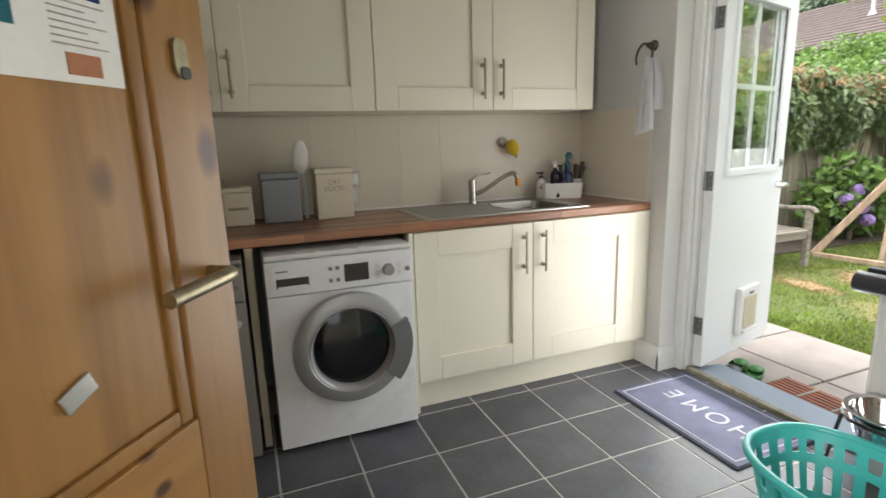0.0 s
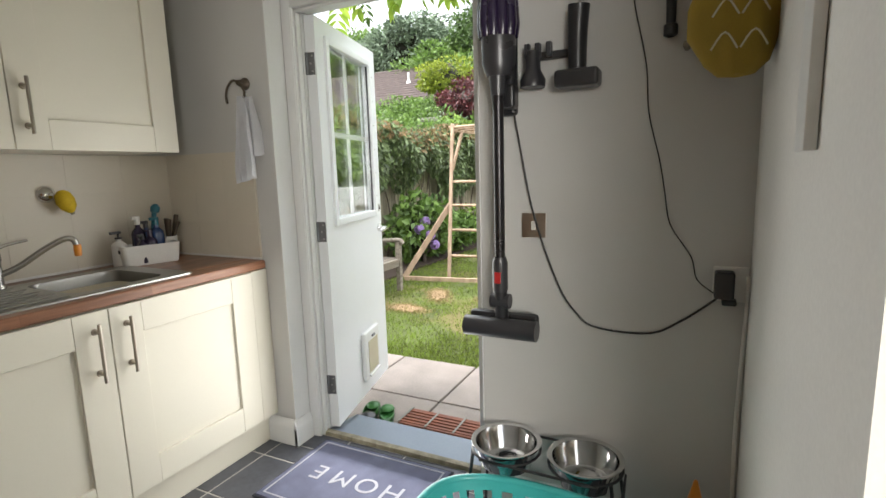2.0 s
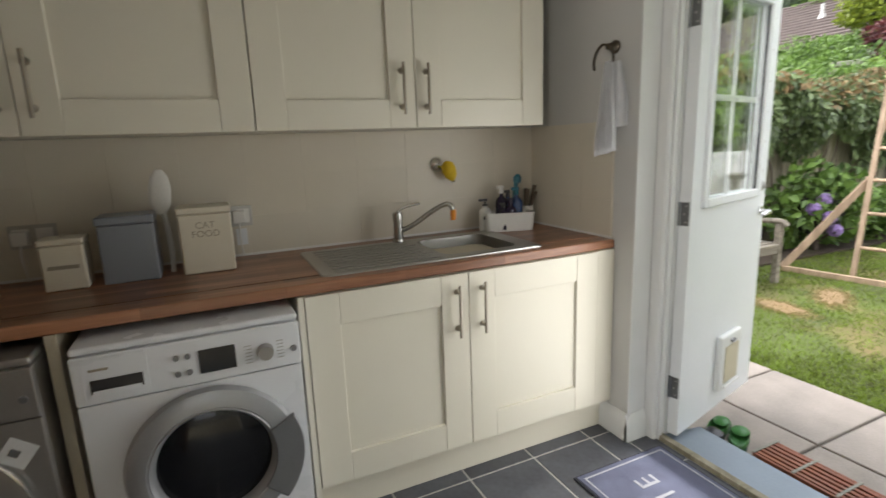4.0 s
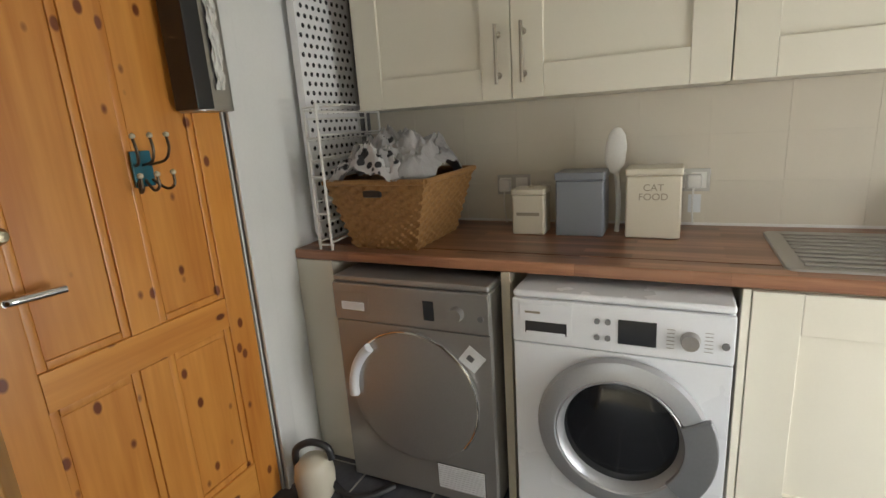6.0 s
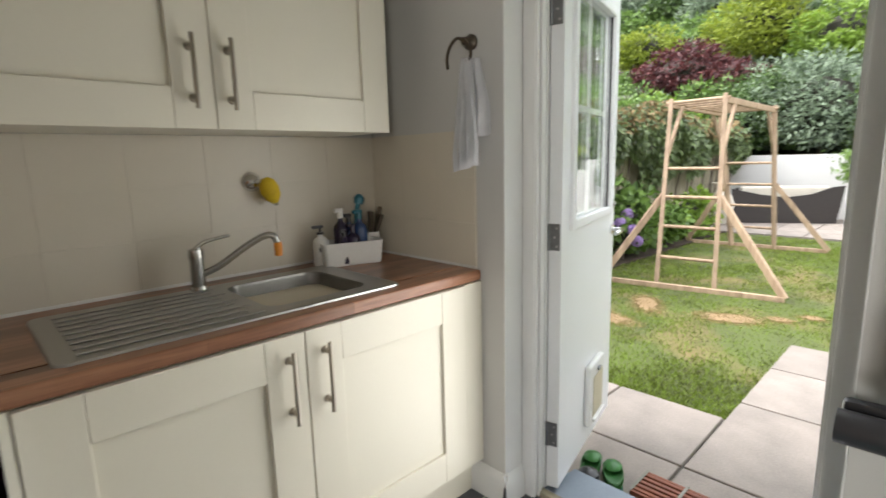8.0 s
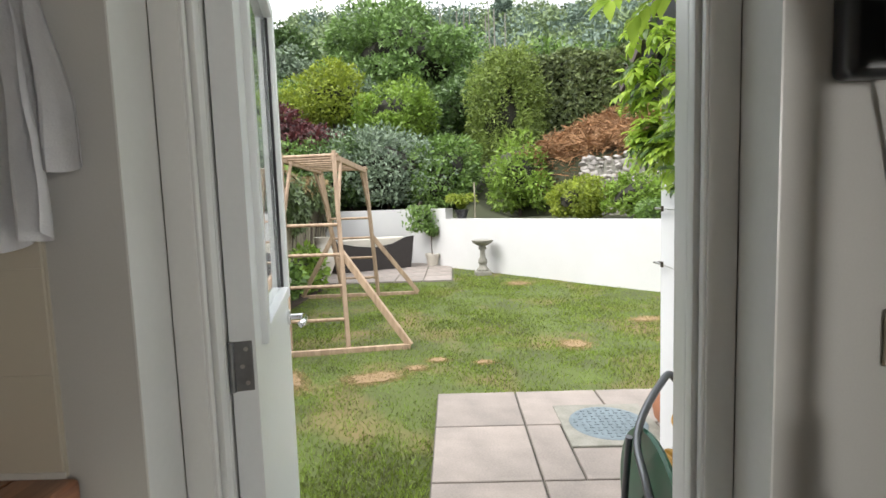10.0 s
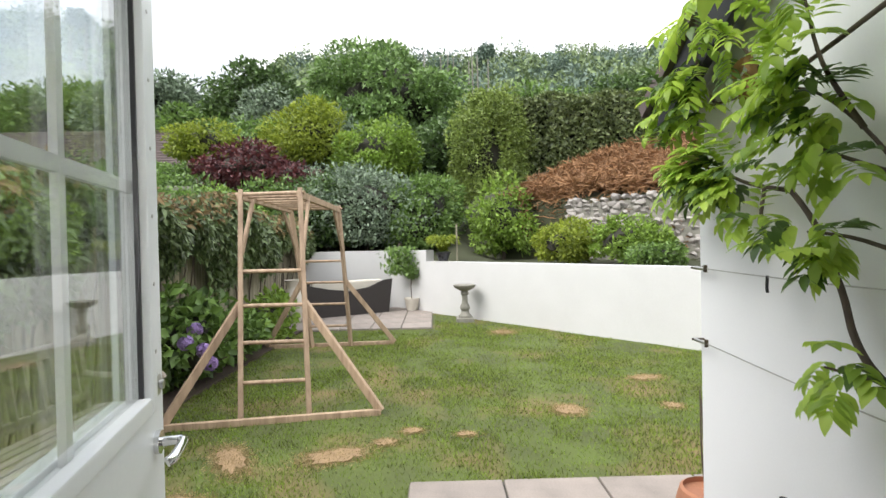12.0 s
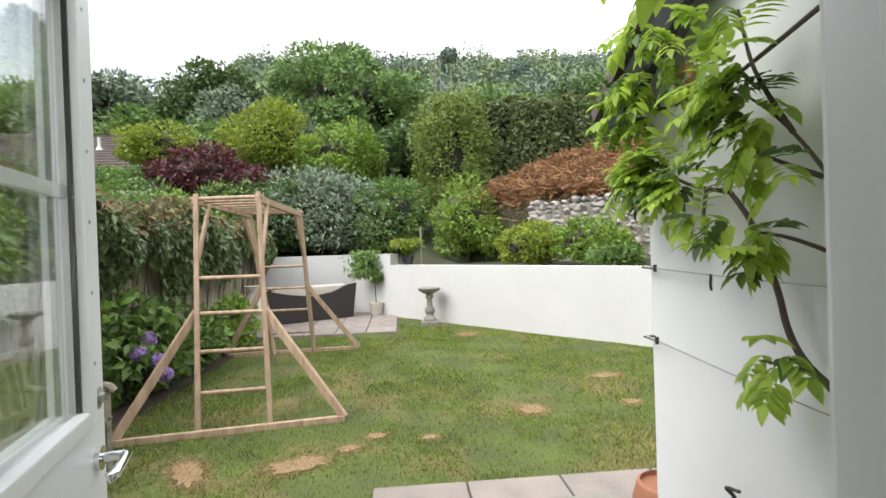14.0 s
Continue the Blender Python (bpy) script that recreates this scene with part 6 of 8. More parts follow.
# climber that hangs over the fence
cl = thing("climber", "dense dark green climber hanging over the fence", "climber", (0, 2.0, LZ))
rng = np.random.default_rng(3)
n = 30000
xs = 2.3 + rng.random(n) * 9.6
low = 1.22 + 0.22 * np.sin(xs * 1.3 + 0.6) + 0.2 * np.sin(xs * 3.1 + 1) + 0.1 * np.sin(xs * 7.7)
top = 2.12 + 0.1 * np.sin(xs * 1.9) + 0.07 * np.sin(xs * 5.3)
top = top - 0.16 * np.clip((xs - 8) / 3, 0, 1)
f = rng.random(n) ** 0.72
zz = low + (top - low) * f
bulge = 0.17 + 0.26 * np.sin(np.clip(f, 0, 1) * 2.6) + 0.07 * np.sin(xs * 2.7 + zz * 3) + 0.05 * np.sin(xs * 7 + zz * 5)
yy = -bulge * (0.75 + 0.25 * rng.random(n))
over = rng.random(n) < 0.3
yy = np.where(over, -0.35 + rng.random(n) * 0.9, yy)
zz = np.where(over, top + 0.12 * rng.random(n) - 0.25 * ((yy - 0.05) ** 2) * 1.5, zz)
P = np.stack([xs, yy, zz], 1)
U = np.tile(np.array([[0.0, -1.0, 0.35]]), (n, 1)) + rng.normal(size=(n, 3)) * 0.45
D = np.stack([rng.normal(size=n) * 0.6, -0.35 + rng.normal(size=n) * 0.3, -0.75 + rng.normal(size=n) * 0.45], 1)
brown = (zz > top - 0.16) & (rng.random(n) < 0.5)
for nm, msk, mt in (("foliage", ~brown, L_IVY), ("dry_growth", brown, L_TAN)):
    o = new(nm, leaf_mesh(nm, P[msk], D[msk], U[msk], 0.115, 0.42, mt, rng))
    o.parent = cl
for k in range(26):
    x = 2.5 + k * 0.36 + FR.uniform(-0.1, 0.1)
    part("stem", tubem([(x, -0.04, 0.05), (x + FR.uniform(-0.2, 0.2), -0.08, 0.8), (x + FR.uniform(-0.3, 0.3), -0.12, 1.5), (x + FR.uniform(-0.3, 0.3), -0.2, 2.0)], 0.014, n=6, r_end=0.006, per=3), M_BARK, cl)

# ---- play frame ----
pf = thing("climbing_frame", "weathered timber climbing frame with ladder ends", "climbing frame", (0, 0, LZ))
def post(bm, p, q, w=0.07, d=0.045):
    p, q = Vector(p), Vector(q)
    v = q - p
    m = Matrix.Translation((p + q) / 2) @ v.to_track_quat("Z", "Y").to_matrix().to_4x4()
    r = add_box(bm, -d / 2, d / 2, -w / 2, w / 2, -v.length / 2, v.length / 2, 0.004, 1, m)


def postm(*a, **k):
    bm = bmesh.new()
    post(bm, *a, **k)
    return bm


near = dict(bl=Vector((4.27, 0.46, 0)), br=Vector((4.36, -0.12, 0)), tl=Vector((4.98, 0.68, 2.13)), tr=Vector((4.90, 0.06, 2.13)), cl=Vector((4.12, 1.07, 0)), cr=Vector((4.40, -0.76, 0)))
far = dict(bl=Vector((7.52, 0.62, 0)), br=Vector((7.56, 0.04, 0)), tl=Vector((7.20, 0.82, 2.13)), tr=Vector((7.22, 0.12, 2.13)), cl=Vector((7.50, 1.30, 0)), cr=Vector((7.63, -0.62, 0)))
for e, nr in ((near, 4), (far, 4)):
    part("upright", postm(e["bl"], e["tl"]), M_FRAMEW, pf)
    part("upright", postm(e["br"], e["tr"]), M_FRAMEW, pf)
    part("base_rail", postm(e["cl"] + Vector((0, 0, 0.03)), e["cr"] + Vector((0, 0, 0.03)), 0.06, 0.045), M_FRAMEW, pf)
    part("brace", postm(e["cl"] + Vector((0, 0, 0.04)), e["bl"].lerp(e["tl"], 0.48)), M_FRAMEW, pf)
    part("brace", postm(e["cr"] + Vector((0, 0, 0.04)), e["br"].lerp(e["tr"], 0.48)), M_FRAMEW, pf)
    for f_ in (0.155, 0.315, 0.47, 0.62)[:nr]:
        part("rung", rodm(e["bl"].lerp(e["tl"], f_), e["br"].lerp(e["tr"], f_), 0.019, n=10), M_FRAMEW, pf)
    part("top_bar", rodm(e["tl"] + Vector((0, 0.05, -0.04)), e["tr"] + Vector((0, -0.05, -0.04)), 0.02), M_FRAMEW, pf)
part("side_rail", postm(near["tl"] + Vector((-0.05, 0, -0.06)), far["tl"] + Vector((0.05, 0, -0.06))), M_FRAMEW, pf)
part("side_rail", postm(near["tr"] + Vector((-0.05, 0, -0.06)), far["tr"] + Vector((0.05, 0, -0.06))), M_FRAMEW, pf)
for k in range(7):
    f_ = (k + 0.7) / 7.6
    part("overhead_bar", rodm(near["tl"].lerp(far["tl"], f_) + Vector((0, 0, -0.05)), near["tr"].lerp(far["tr"], f_) + Vector((0, 0, -0.05)), 0.017, n=10), M_FRAMEW, pf)
for e, s in ((near, 1), (far, -1)):
    for c in ("l", "r"):
        part("corner_brace", postm(e["b" + c].lerp(e["t" + c], 0.70) + Vector((0.03 * s, 0, 0)), e["t" + c] + Vector((0.36 * s, 0, -0.05)), 0.06, 0.03), M_FRAMEW, pf)

# ---- bench ----
bn = thing("garden_bench", "silvered slatted timber bench by the fence", "bench", (2.05, 0.78, LZ))
for x in (0.04, 1.52):
    part("front_leg", boxm(x - 0.03, x + 0.03, 0.0, 0.06, 0, 0.62, 0.005), M_BENCHW, bn)
    part("rear_leg", postm((x, 0.50, 0), (x, 0.60, 0.9), 0.06, 0.05), M_BENCHW, bn)
    part("armrest", tubem([(x, -0.04, 0.60), (x, 0.02, 0.645), (x, 0.3, 0.63), (x, 0.56, 0.65)], 0.026, n=8), M_BENCHW, bn)
    part("end_rail", boxm(x - 0.02, x + 0.02, 0.06, 0.5, 0.30, 0.36, 0.004), M_BENCHW, bn)
part("front_rail", boxm(0.07, 1.49, 0.01, 0.04, 0.32, 0.39, 0.004), M_BENCHW, bn)
for k in range(6):
    part("seat_slat", boxm(0.0, 1.56, 0.0 + k * 0.082, 0.066 + k * 0.082, 0.392, 0.415, 0.004), M_BENCHW, bn)
part("back_rail", boxm(0.0, 1.56, 0.57, 0.62, 0.83, 0.92, 0.006), M_BENCHW, bn)
part("back_rail_low", boxm(0.05, 1.51, 0.52, 0.56, 0.46, 0.52, 0.004), M_BENCHW, bn)
for k in range(13):
    part("back_slat", postm((0.12 + k * 0.11, 0.535, 0.5), (0.12 + k * 0.11, 0.59, 0.85), 0.05, 0.018), M_BENCHW, bn)

# ---- far patio and its things ----
patio = struct("patio", boxm(8.92, 12.09, -1.2, 2.2, LZ - 0.05, LZ + 0.005), M_JOINT, "buff paved patio in the garden corner")
sof = thing("rattan_sofa", "dark rattan garden sofa with cream cushions", "sofa", (11.05, 0.78, LZ + 0.04), -61)
part("base", boxm(-0.82, 0.82, -0.36, 0.36, 0.03, 0.36, 0.02), M_RATTAN, sof)
part("front_band", boxm(-0.83, 0.83, -0.375, -0.362, 0.30, 0.36, 0.004), M_RATTAN, sof)
bm = bmesh.new()
add_prism(bm, [(-0.9, 0.0), (0.9, 0.0), (1.0, 0.74), (0.8, 0.72), (0.45, 0.58), (0.0, 0.52), (-0.45, 0.58), (-0.8, 0.66), (-0.98, 0.7)], -0.03, 0.03, pose(0, -0.40, 0, 90, 0, 0))
part("backrest", bm, M_RATTAN, sof)
for s in (-1, 1):
    bm = bmesh.new()
    add_prism(bm, [(-0.38, 0.0), (0.40, 0.0), (0.42, 0.45), (-0.1, 0.55), (-0.4, 0.72)], -0.03, 0.03, pose(s * 0.88, 0, 0, 90, 0, 90))
    part("arm", bm, M_RATTAN, sof)
part("seat_cushion", boxm(-0.8, 0.8, -0.34, 0.34, 0.36, 0.48, 0.04, 3), M_CUSH, sof)
part("back_cushion", boxm(-0.8, 0.78, -0.36, -0.2, 0.46, 0.74, 0.05, 3), M_CUSH, sof)

bb = thing("bird_bath", "aged stone bird bath on a turned pedestal", "bird bath", (9.72, -1.84, LZ - 0.01))
part("plinth", boxm(-0.17, 0.17, -0.17, 0.17, 0, 0.09, 0.012), M_CONC, bb)
part("pedestal", lathem([(0, 0.09), (0.13, 0.09), (0.13, 0.13), (0.09, 0.17), (0.07, 0.22), (0.1, 0.27), (0.095, 0.32), (0.06, 0.38), (0.055, 0.52), (0.085, 0.56), (0.06, 0.62), (0, 0.62)], 20), M_CONC, bb)
part("basin", lathem([(0, 0.62), (0.09, 0.62), (0.2, 0.68), (0.225, 0.72), (0.225, 0.735), (0.2, 0.735), (0.15, 0.70), (0, 0.69)], 28), M_CONC, bb)

tpy = thing("potted_bay", "small ball-headed bay tree in a pale pot", "potted tree", (11.32, -0.72, LZ + 0.04))
part("pot", lathem([(0, 0), (0.12, 0), (0.165, 0.24), (0.175, 0.24), (0.175, 0.28), (0.155, 0.28), (0.15, 0.25), (0, 0.24)], 24), M_CUSH, tpy)
part("stem", tubem([(0, 0, 0.22), (0.01, 0.01, 0.5), (0, 0, 0.8)], 0.012), M_BARK, tpy)
P, N = crown_points((0, 0, 0.86), (0.13, 0.13, 0.15), 700, 14, 0.5, np.random.default_rng(5))
o = new("crown", leaf_mesh("crown", P, N + np.random.default_rng(6).normal(size=(700, 3)) * 0.7, N, 0.055, 0.45, L_MID))
o.parent = tpy

urn = thing("garden_urn", "tall pale terracotta urn on the patio", "urn", (9.9, 1.55, LZ + 0.04))
part("body", lathem([(0, 0), (0.12, 0), (0.15, 0.05), (0.25, 0.3), (0.26, 0.42), (0.2, 0.58), (0.14, 0.66), (0.14, 0.74), (0.19, 0.84), (0.17, 0.84), (0.11, 0.74), (0, 0.72)], 28), M_CUSH, urn)

# trailing shrub over the wall, potted fern on it
tr = thing("trailing_shrub", "green shrub trailing over the white wall", "shrub", (11.75, -0.55, 1.2))
rng = np.random.default_rng(14)
P = np.stack([rng.normal(size=700) * 0.10 - 0.26 - 0.1 * rng.random(700), rng.normal(size=700) * 0.17 + 0.08, -0.62 * rng.random(700) ** 1.1 + 0.14], 1)
o = new("leaves", leaf_mesh("leaves", P, np.stack([-0.4 + 0.5 * rng.normal(size=700), 0.6 * rng.normal(size=700), -0.8 + 0.4 * rng.normal(size=700)], 1), rng.normal(size=(700, 3)) + np.array([-1, 0, 0.5]), 0.10, 0.5, L_MID, rng))
o.parent = tr
part("stems", tubem([(0.1, 0, 0.0), (-0.15, 0.1, 0.2), (-0.32, 0.15, -0.1), (-0.34, 0.1, -0.45)], 0.014, r_end=0.006), M_BARK, tr)
fp = thing("potted_fern", "bright fern in a dark pot on the wall", "potted plant", (10.9, -1.45, 0.99))
part("pot", lathem([(0, 0), (0.1, 0), (0.15, 0.16), (0.16, 0.16), (0.16, 0.2), (0.14, 0.2), (0, 0.18)], 20), M_DARKGREY, fp)
rng = np.random.default_rng(15)
n = 900
a, rr = rng.random(n) * 6.283, rng.random(n)
P = np.stack([np.cos(a) * rr * 0.32, np.sin(a) * rr * 0.32, 0.2 + 0.38 * np.sin(rr * 2.2) * (0.6 + 0.4 * rng.random(n))], 1)
o = new("fronds", leaf_mesh("fronds", P, np.stack([np.cos(a), np.sin(a), 0.5 - rr], 1) + rng.normal(size=(n, 3)) * 0.3, np.array([[0, 0, 1]]) + rng.normal(size=(n, 3)) * 0.3, 0.10, 0.3, L_LIME, rng))
o.parent = fp
cane = single("garden_stake", rodm((0, 0, 0), (0.02, 0, 0.95), 0.018), M_FENCE, "grey timber stake in the bed", "stake", (10.75, -1.75, 0.85))

# hydrangea by the fence
hy = bush("hydrangea", "hydrangea shrub with lilac flower heads", "shrub", (5.35, 1.42, LZ), (0.62, 0.42, 0.52), 1500, 0.13, L_MID, 0.62, 20, 0.4, 31)
for k, (x, y, z) in enumerate(((-0.52, -0.22, 0.62), (-0.40, -0.34, 0.52), (-0.36, -0.24, 0.72), (-0.30, -0.36, 0.36))):
    rng = np.random.default_rng(60 + k)
    d = rng.normal(size=(160, 3))
    d /= np.linalg.norm(d, axis=1, keepdims=True)
    o = new("flower_head", leaf_mesh("flower_head", np.array([x, y, z]) + d * 0.062, np.cross(d, rng.normal(size=(160, 3))), d, 0.042, 0.9, M_PETAL, rng))
    o.parent = hy
bush("border_shrub", "low broad-leaved shrub at the fence foot", "shrub", (6.6, 1.5, LZ), (0.6, 0.36, 0.36), 1300, 0.12, L_MID, 0.6, 16, 0.42, 33)
bush("border_shrub", "low bright shrub at the fence foot", "shrub", (7.9, 1.5, LZ), (0.7, 0.4, 0.40), 1300, 0.12, L_BRIGHT, 0.6, 16, 0.42, 34)
single("fence_bed", prismm([(2.0, 1.35), (9.0, 1.15), (9.0, 2.04), (2.0, 2.04)], LZ - 0.03, LZ + 0.028), M_SOIL, "dark soil strip at the fence foot", "flower bed", kind="structure")

# ---- bank behind the wall ----
bush("shrub", "grey-green shrub with small leaves behind the wall", "shrub", G(13.3, 0.55), (1.5, 1.6, 1.15), 9000, 0.12, L_GREY, 0.42, 34, 0.36, 41, group="bank shrubs")
bush("shrub", "mid-green shrub behind the garden wall", "shrub", G(13.6, -1.0), (1.15, 1.1, 1.0), 6000, 0.13, L_MID, 0.5, 28, 0.4, 42, group="bank shrubs")
bush("shrub", "glossy dark green shrub behind the garden wall", "shrub", G(12.9, -0.8), (0.8, 0.8, 0.75), 3500, 0.11, L_MID, 0.5, 22, 0.42, 43, group="bank shrubs")
bush("shrub", "upright bright green laurel shrub on the bank", "shrub", G(12.1, -2.95), (0.72, 0.75, 0.95), 4200, 0.12, L_BRIGHT, 0.45, 24, 0.38, 44, group="bank shrubs")
bush("shrub", "lime green spreading shrub above the white wall", "shrub", G(9.6, -3.85), (0.5, 0.72, 0.42), 4600, 0.085, L_LIME, 0.45, 26, 0.36, 45, group="bank shrubs")
bush("shrub", "low green and pink tinged shrub above the wall", "shrub", G(8.8, -4.75), (0.5, 0.75, 0.45), 4600, 0.085, L_BRIGHT, 0.45, 26, 0.36, 46, group="bank shrubs")
bush("shrub", "low round green shrub at the wall edge", "shrub", G(8.0, -4.85), (0.3, 0.5, 0.22), 1800, 0.075, L_MID, 0.5, 18, 0.4, 47, group="bank shrubs")
bush("shrub", "dark shade shrub filling the corner bank", "shrub", G(13.4, 2.0), (1.3, 1.2, 1.0), 5000, 0.12, L_DARK, 0.5, 28, 0.4, 48, group="bank shrubs")

sl = thing("stone_retaining_wall", "rough grey dry-stone retaining wall on the bank", "stone wall", (0, 0, 0))
SR = random.Random(9)
stone_data = []
for k in range(14):
    bm = bmesh.new()
    hw, hh = SR.uniform(0.055, 0.125), SR.uniform(0.04, 0.068)
    add_box(bm, -hw, hw, -0.1, 0.1, -hh, hh, 0.035, 1)
    for v in bm.verts:
        v.co += Vector((SR.uniform(-1, 1), SR.uniform(-1, 1), SR.uniform(-1, 1))) * 0.026
    stone_data.append(finish(bm, "stone", M_STONE))
A0, A1 = Vector((10.95, -4.30)), Vector((8.0, -6.86))
ang = math.degrees(math.atan2(A1.y - A0.y, A1.x - A0.x))
ln_ = (A1 - A0).length
part("backing", boxm(0, ln_, -0.065, 0.25, 0.7, 2.17), M_CONC, sl, at=pose(A0.x, A0.y, 0, 0, 0, ang + 0))
for r in range(15):
    k = 0
    u = -0.1 * (r % 2)
    while u < ln_:
        p = A0.lerp(A1, max(0, u) / ln_)
        s = new("stone", stone_data[SR.randrange(14)])
        s.parent = sl
        s.matrix_local = pose(p.x + SR.uniform(-0.02, 0.02), p.y + SR.uniform(-0.05, 0.03), 0.86 + r * 0.097 + SR.uniform(-0.035, 0.035), SR.uniform(-8, 8), SR.uniform(-13, 13), ang + SR.uniform(-10, 10))
        u += SR.uniform(0.15, 0.25)

# dead growth on the bank
rng = np.random.default_rng(77)
n = 26000
u, v = rng.random(n), rng.random(n)
u, dd_ = 0.10 + 0.95 * u, 2.35 + 5.0 * v
px, py = 11.6 - 4.4 * u + 0.654 * dd_, -0.63 - 3.81 * u - 0.756 * dd_
pz = np.array([ground_z(i, j) for i, j in zip(px, py)]) + 0.06 + 0.34 * rng.random(n) ** 2 + 0.12 * np.sin(px * 3) * np.sin(py * 2.3)
P = np.stack([px, py, pz], 1)
bank = thing("dead_growth", "brown dead bramble growth covering the bank", "dead growth", (0, 0, 0))
tagged(bank, kind="stuff")
o = new("stalks", leaf_mesh("stalks", P, rng.normal(size=(n, 3)) * np.array([1, 1, 0.45]), rng.normal(size=(n, 3)) + np.array([-0.5, 0, 1]), 0.26, 0.13, M_DRY, rng))
o.parent = bank
bm = bmesh.new()
g = []
for i in range(15):
    row = []
    for j in range(9):
        u_, d_ = 0.06 + i / 14, 2.5 + 5.2 * j / 8
        x_, y_ = 11.6 - 4.4 * u_ + 0.654 * d_, -0.63 - 3.81 * u_ - 0.756 * d_
        row.append(bm.verts.new((x_, y_, ground_z(x_, y_) + 0.05)))
    g.append(row)
for i in range(14):
    for j in range(8):
        bm.faces.new((g[i][j], g[i + 1][j], g[i + 1][j + 1], g[i][j + 1]))
part("litter", bm, M_SOIL, bank)


# clipped hedge on the crest and tall clipped tree
def hedge_leaves(x0, y0, x1, y1, z0, z1, depth, n, leaf, rng, bumps=0.12):
    t = rng.random(n)
    face = rng.random(n)
    h = rng.random(n)
    d = np.array([x1 - x0, y1 - y0]) / math.hypot(x1 - x0, y1 - y0)
    nx, ny_ = -d[1], d[0]
    if nx > 0:
        nx, ny_ = -nx, -ny_
    on_top = face < 0.3
    depth_off = np.where(on_top, -rng.random(n) * depth, bumps * np.sin(t * 40) * 0.4 + bumps * rng.random(n))
    zz_ = np.where(on_top, z1 + 0.1 * np.sin(t * 23) + 0.12 * rng.random(n), z0 + (z1 - z0) * h)
    P_ = np.stack([x0 + (x1 - x0) * t + nx * depth_off, y0 + (y1 - y0) * t + ny_ * depth_off, zz_], 1)
    U_ = np.where(on_top[:, None], np.array([[0, 0, 1.0]]), np.array([[nx, ny_, 0.3]])) + rng.normal(size=(n, 3)) * 0.5
    return P_, U_


hg = thing("hedge", "long clipped dark green hedge on the bank crest", "hedge", (0, 0, 0))
rng = np.random.default_rng(88)
P, U = hedge_leaves(17.2, -3.0, 16.4, -10.0, 3.4, 6.2, 1.2, 16000, 0.12, rng, 0.25)
o = new("leaves", leaf_mesh("leaves", P, rng.normal(size=(16000, 3)) + U * 0.5, U, 0.15, 0.5, L_HEDGE, rng))
o.parent = hg
# dark block that paints the shade within the hedge
part("inner_shade", prismm([(17.4, -3.0), (18.5, -3.0), (17.6, -10.0), (16.6, -10.0)], 2.0, 6.05), M_INNER_SHADE, hg)
bush("tree", "tall clipped evergreen with a rounded top", "tree", (16.4, -3.1, 1.75), (1.1, 1.32, 2.2), 32000, 0.12, L_CLIP, 0.4, 170, 0.25, 51, low=-0.95, core=0.6, box=0.85)
bush("shrub", "round clipped bright green bush on the bank", "shrub", (17.0, 0.7, 3.3), (1.25, 1.35, 1.1), 6000, 0.14, L_BRIGHT, 0.55, 30, 0.36, 52, group="bank shrubs")
bush("shrub", "feathery lime green shrub on the bank", "shrub", (18.0, 3.0, 4.0), (1.4, 1.7, 1.2), 7000, 0.16, L_LIME, 0.4, 34, 0.36, 53, group="bank shrubs")
bush("shrub", "dark red maple shrub on the bank", "shrub", (15.5, 4.6, 2.85), (1.0, 1.45, 0.85), 6000, 0.15, L_RED, 0.5, 34, 0.36, 54, group="bank shrubs")
bush("shrub", "small dark red maple shrub behind the frame", "shrub", (14.6, 2.75, 2.35), (0.8, 0.85, 0.85), 3000, 0.14, L_RED, 0.5, 24, 0.36, 55, group="bank shrubs")
bush("shrub", "loose bright green shrub above the fence", "shrub", G(13.0, 4.1), (1.2, 1.3, 0.95), 4500, 0.13, L_BRIGHT, 0.42, 30, 0.34, 56, group="bank shrubs")
bush("shrub", "loose green shrub above the fence", "shrub", G(11.2, 3.9), (1.4, 1.1, 0.9), 4500, 0.13, L_MID, 0.45, 30, 0.34, 57, group="bank shrubs")
bush("shrub", "dusty green shrub beyond the fence", "shrub", G(8.2, 4.6), (1.8, 1.3, 1.0), 5000, 0.13, L_MID, 0.45, 30, 0.34, 58, group="bank shrubs")
bush("shrub", "dusty green shrub beyond the fence", "shrub", G(5.0, 4.4), (1.8, 1.3, 1.15), 5000, 0.13, L_DARK, 0.45, 30, 0.34, 59, group="bank shrubs")
bush("tree", "large round dark green laurel tree on the slope", "tree", (25.5, 0.9, 5.3), (3.4, 3.9, 2.75), 26000, 0.26, L_LAUREL, 0.45, 46, 0.3, 61, low=-0.9, core=0.6)
bush("tree", "broad dark tree on the slope", "tree", (29.0, 8.9, 6.7), (2.4, 2.5, 2.3), 11000, 0.3, L_DARK, 0.5, 40, 0.32, 62, low=-0.9)
bush("tree", "ragged grey-green tree behind the roof", "tree", (31.0, 16.0, 6.8), (3.3, 3.8, 2.6), 11000, 0.32, L_GREY, 0.45, 44, 0.3, 63, low=-0.9)
bush("tree", "broad green tree behind the roof", "tree", (34.0, 22.5, 6.2), (4.0, 5.0, 2.8), 11000, 0.36, L_MID, 0.45, 44, 0.3, 64, low=-0.9)
bush("tree", "green tree on the slope", "tree", (26.5, 6.6, 5.3), (2.2, 2.4, 1.9), 7000, 0.26, L_GREY, 0.45, 34, 0.32, 65, low=-0.9)
bush("tree", "slender young tree above the hedge", "tree", (20.5, -2.2, 3.4), (0.5, 0.5, 0.95), 1200, 0.16, L_BRIGHT, 0.45, 14, 0.4, 66, core=0)
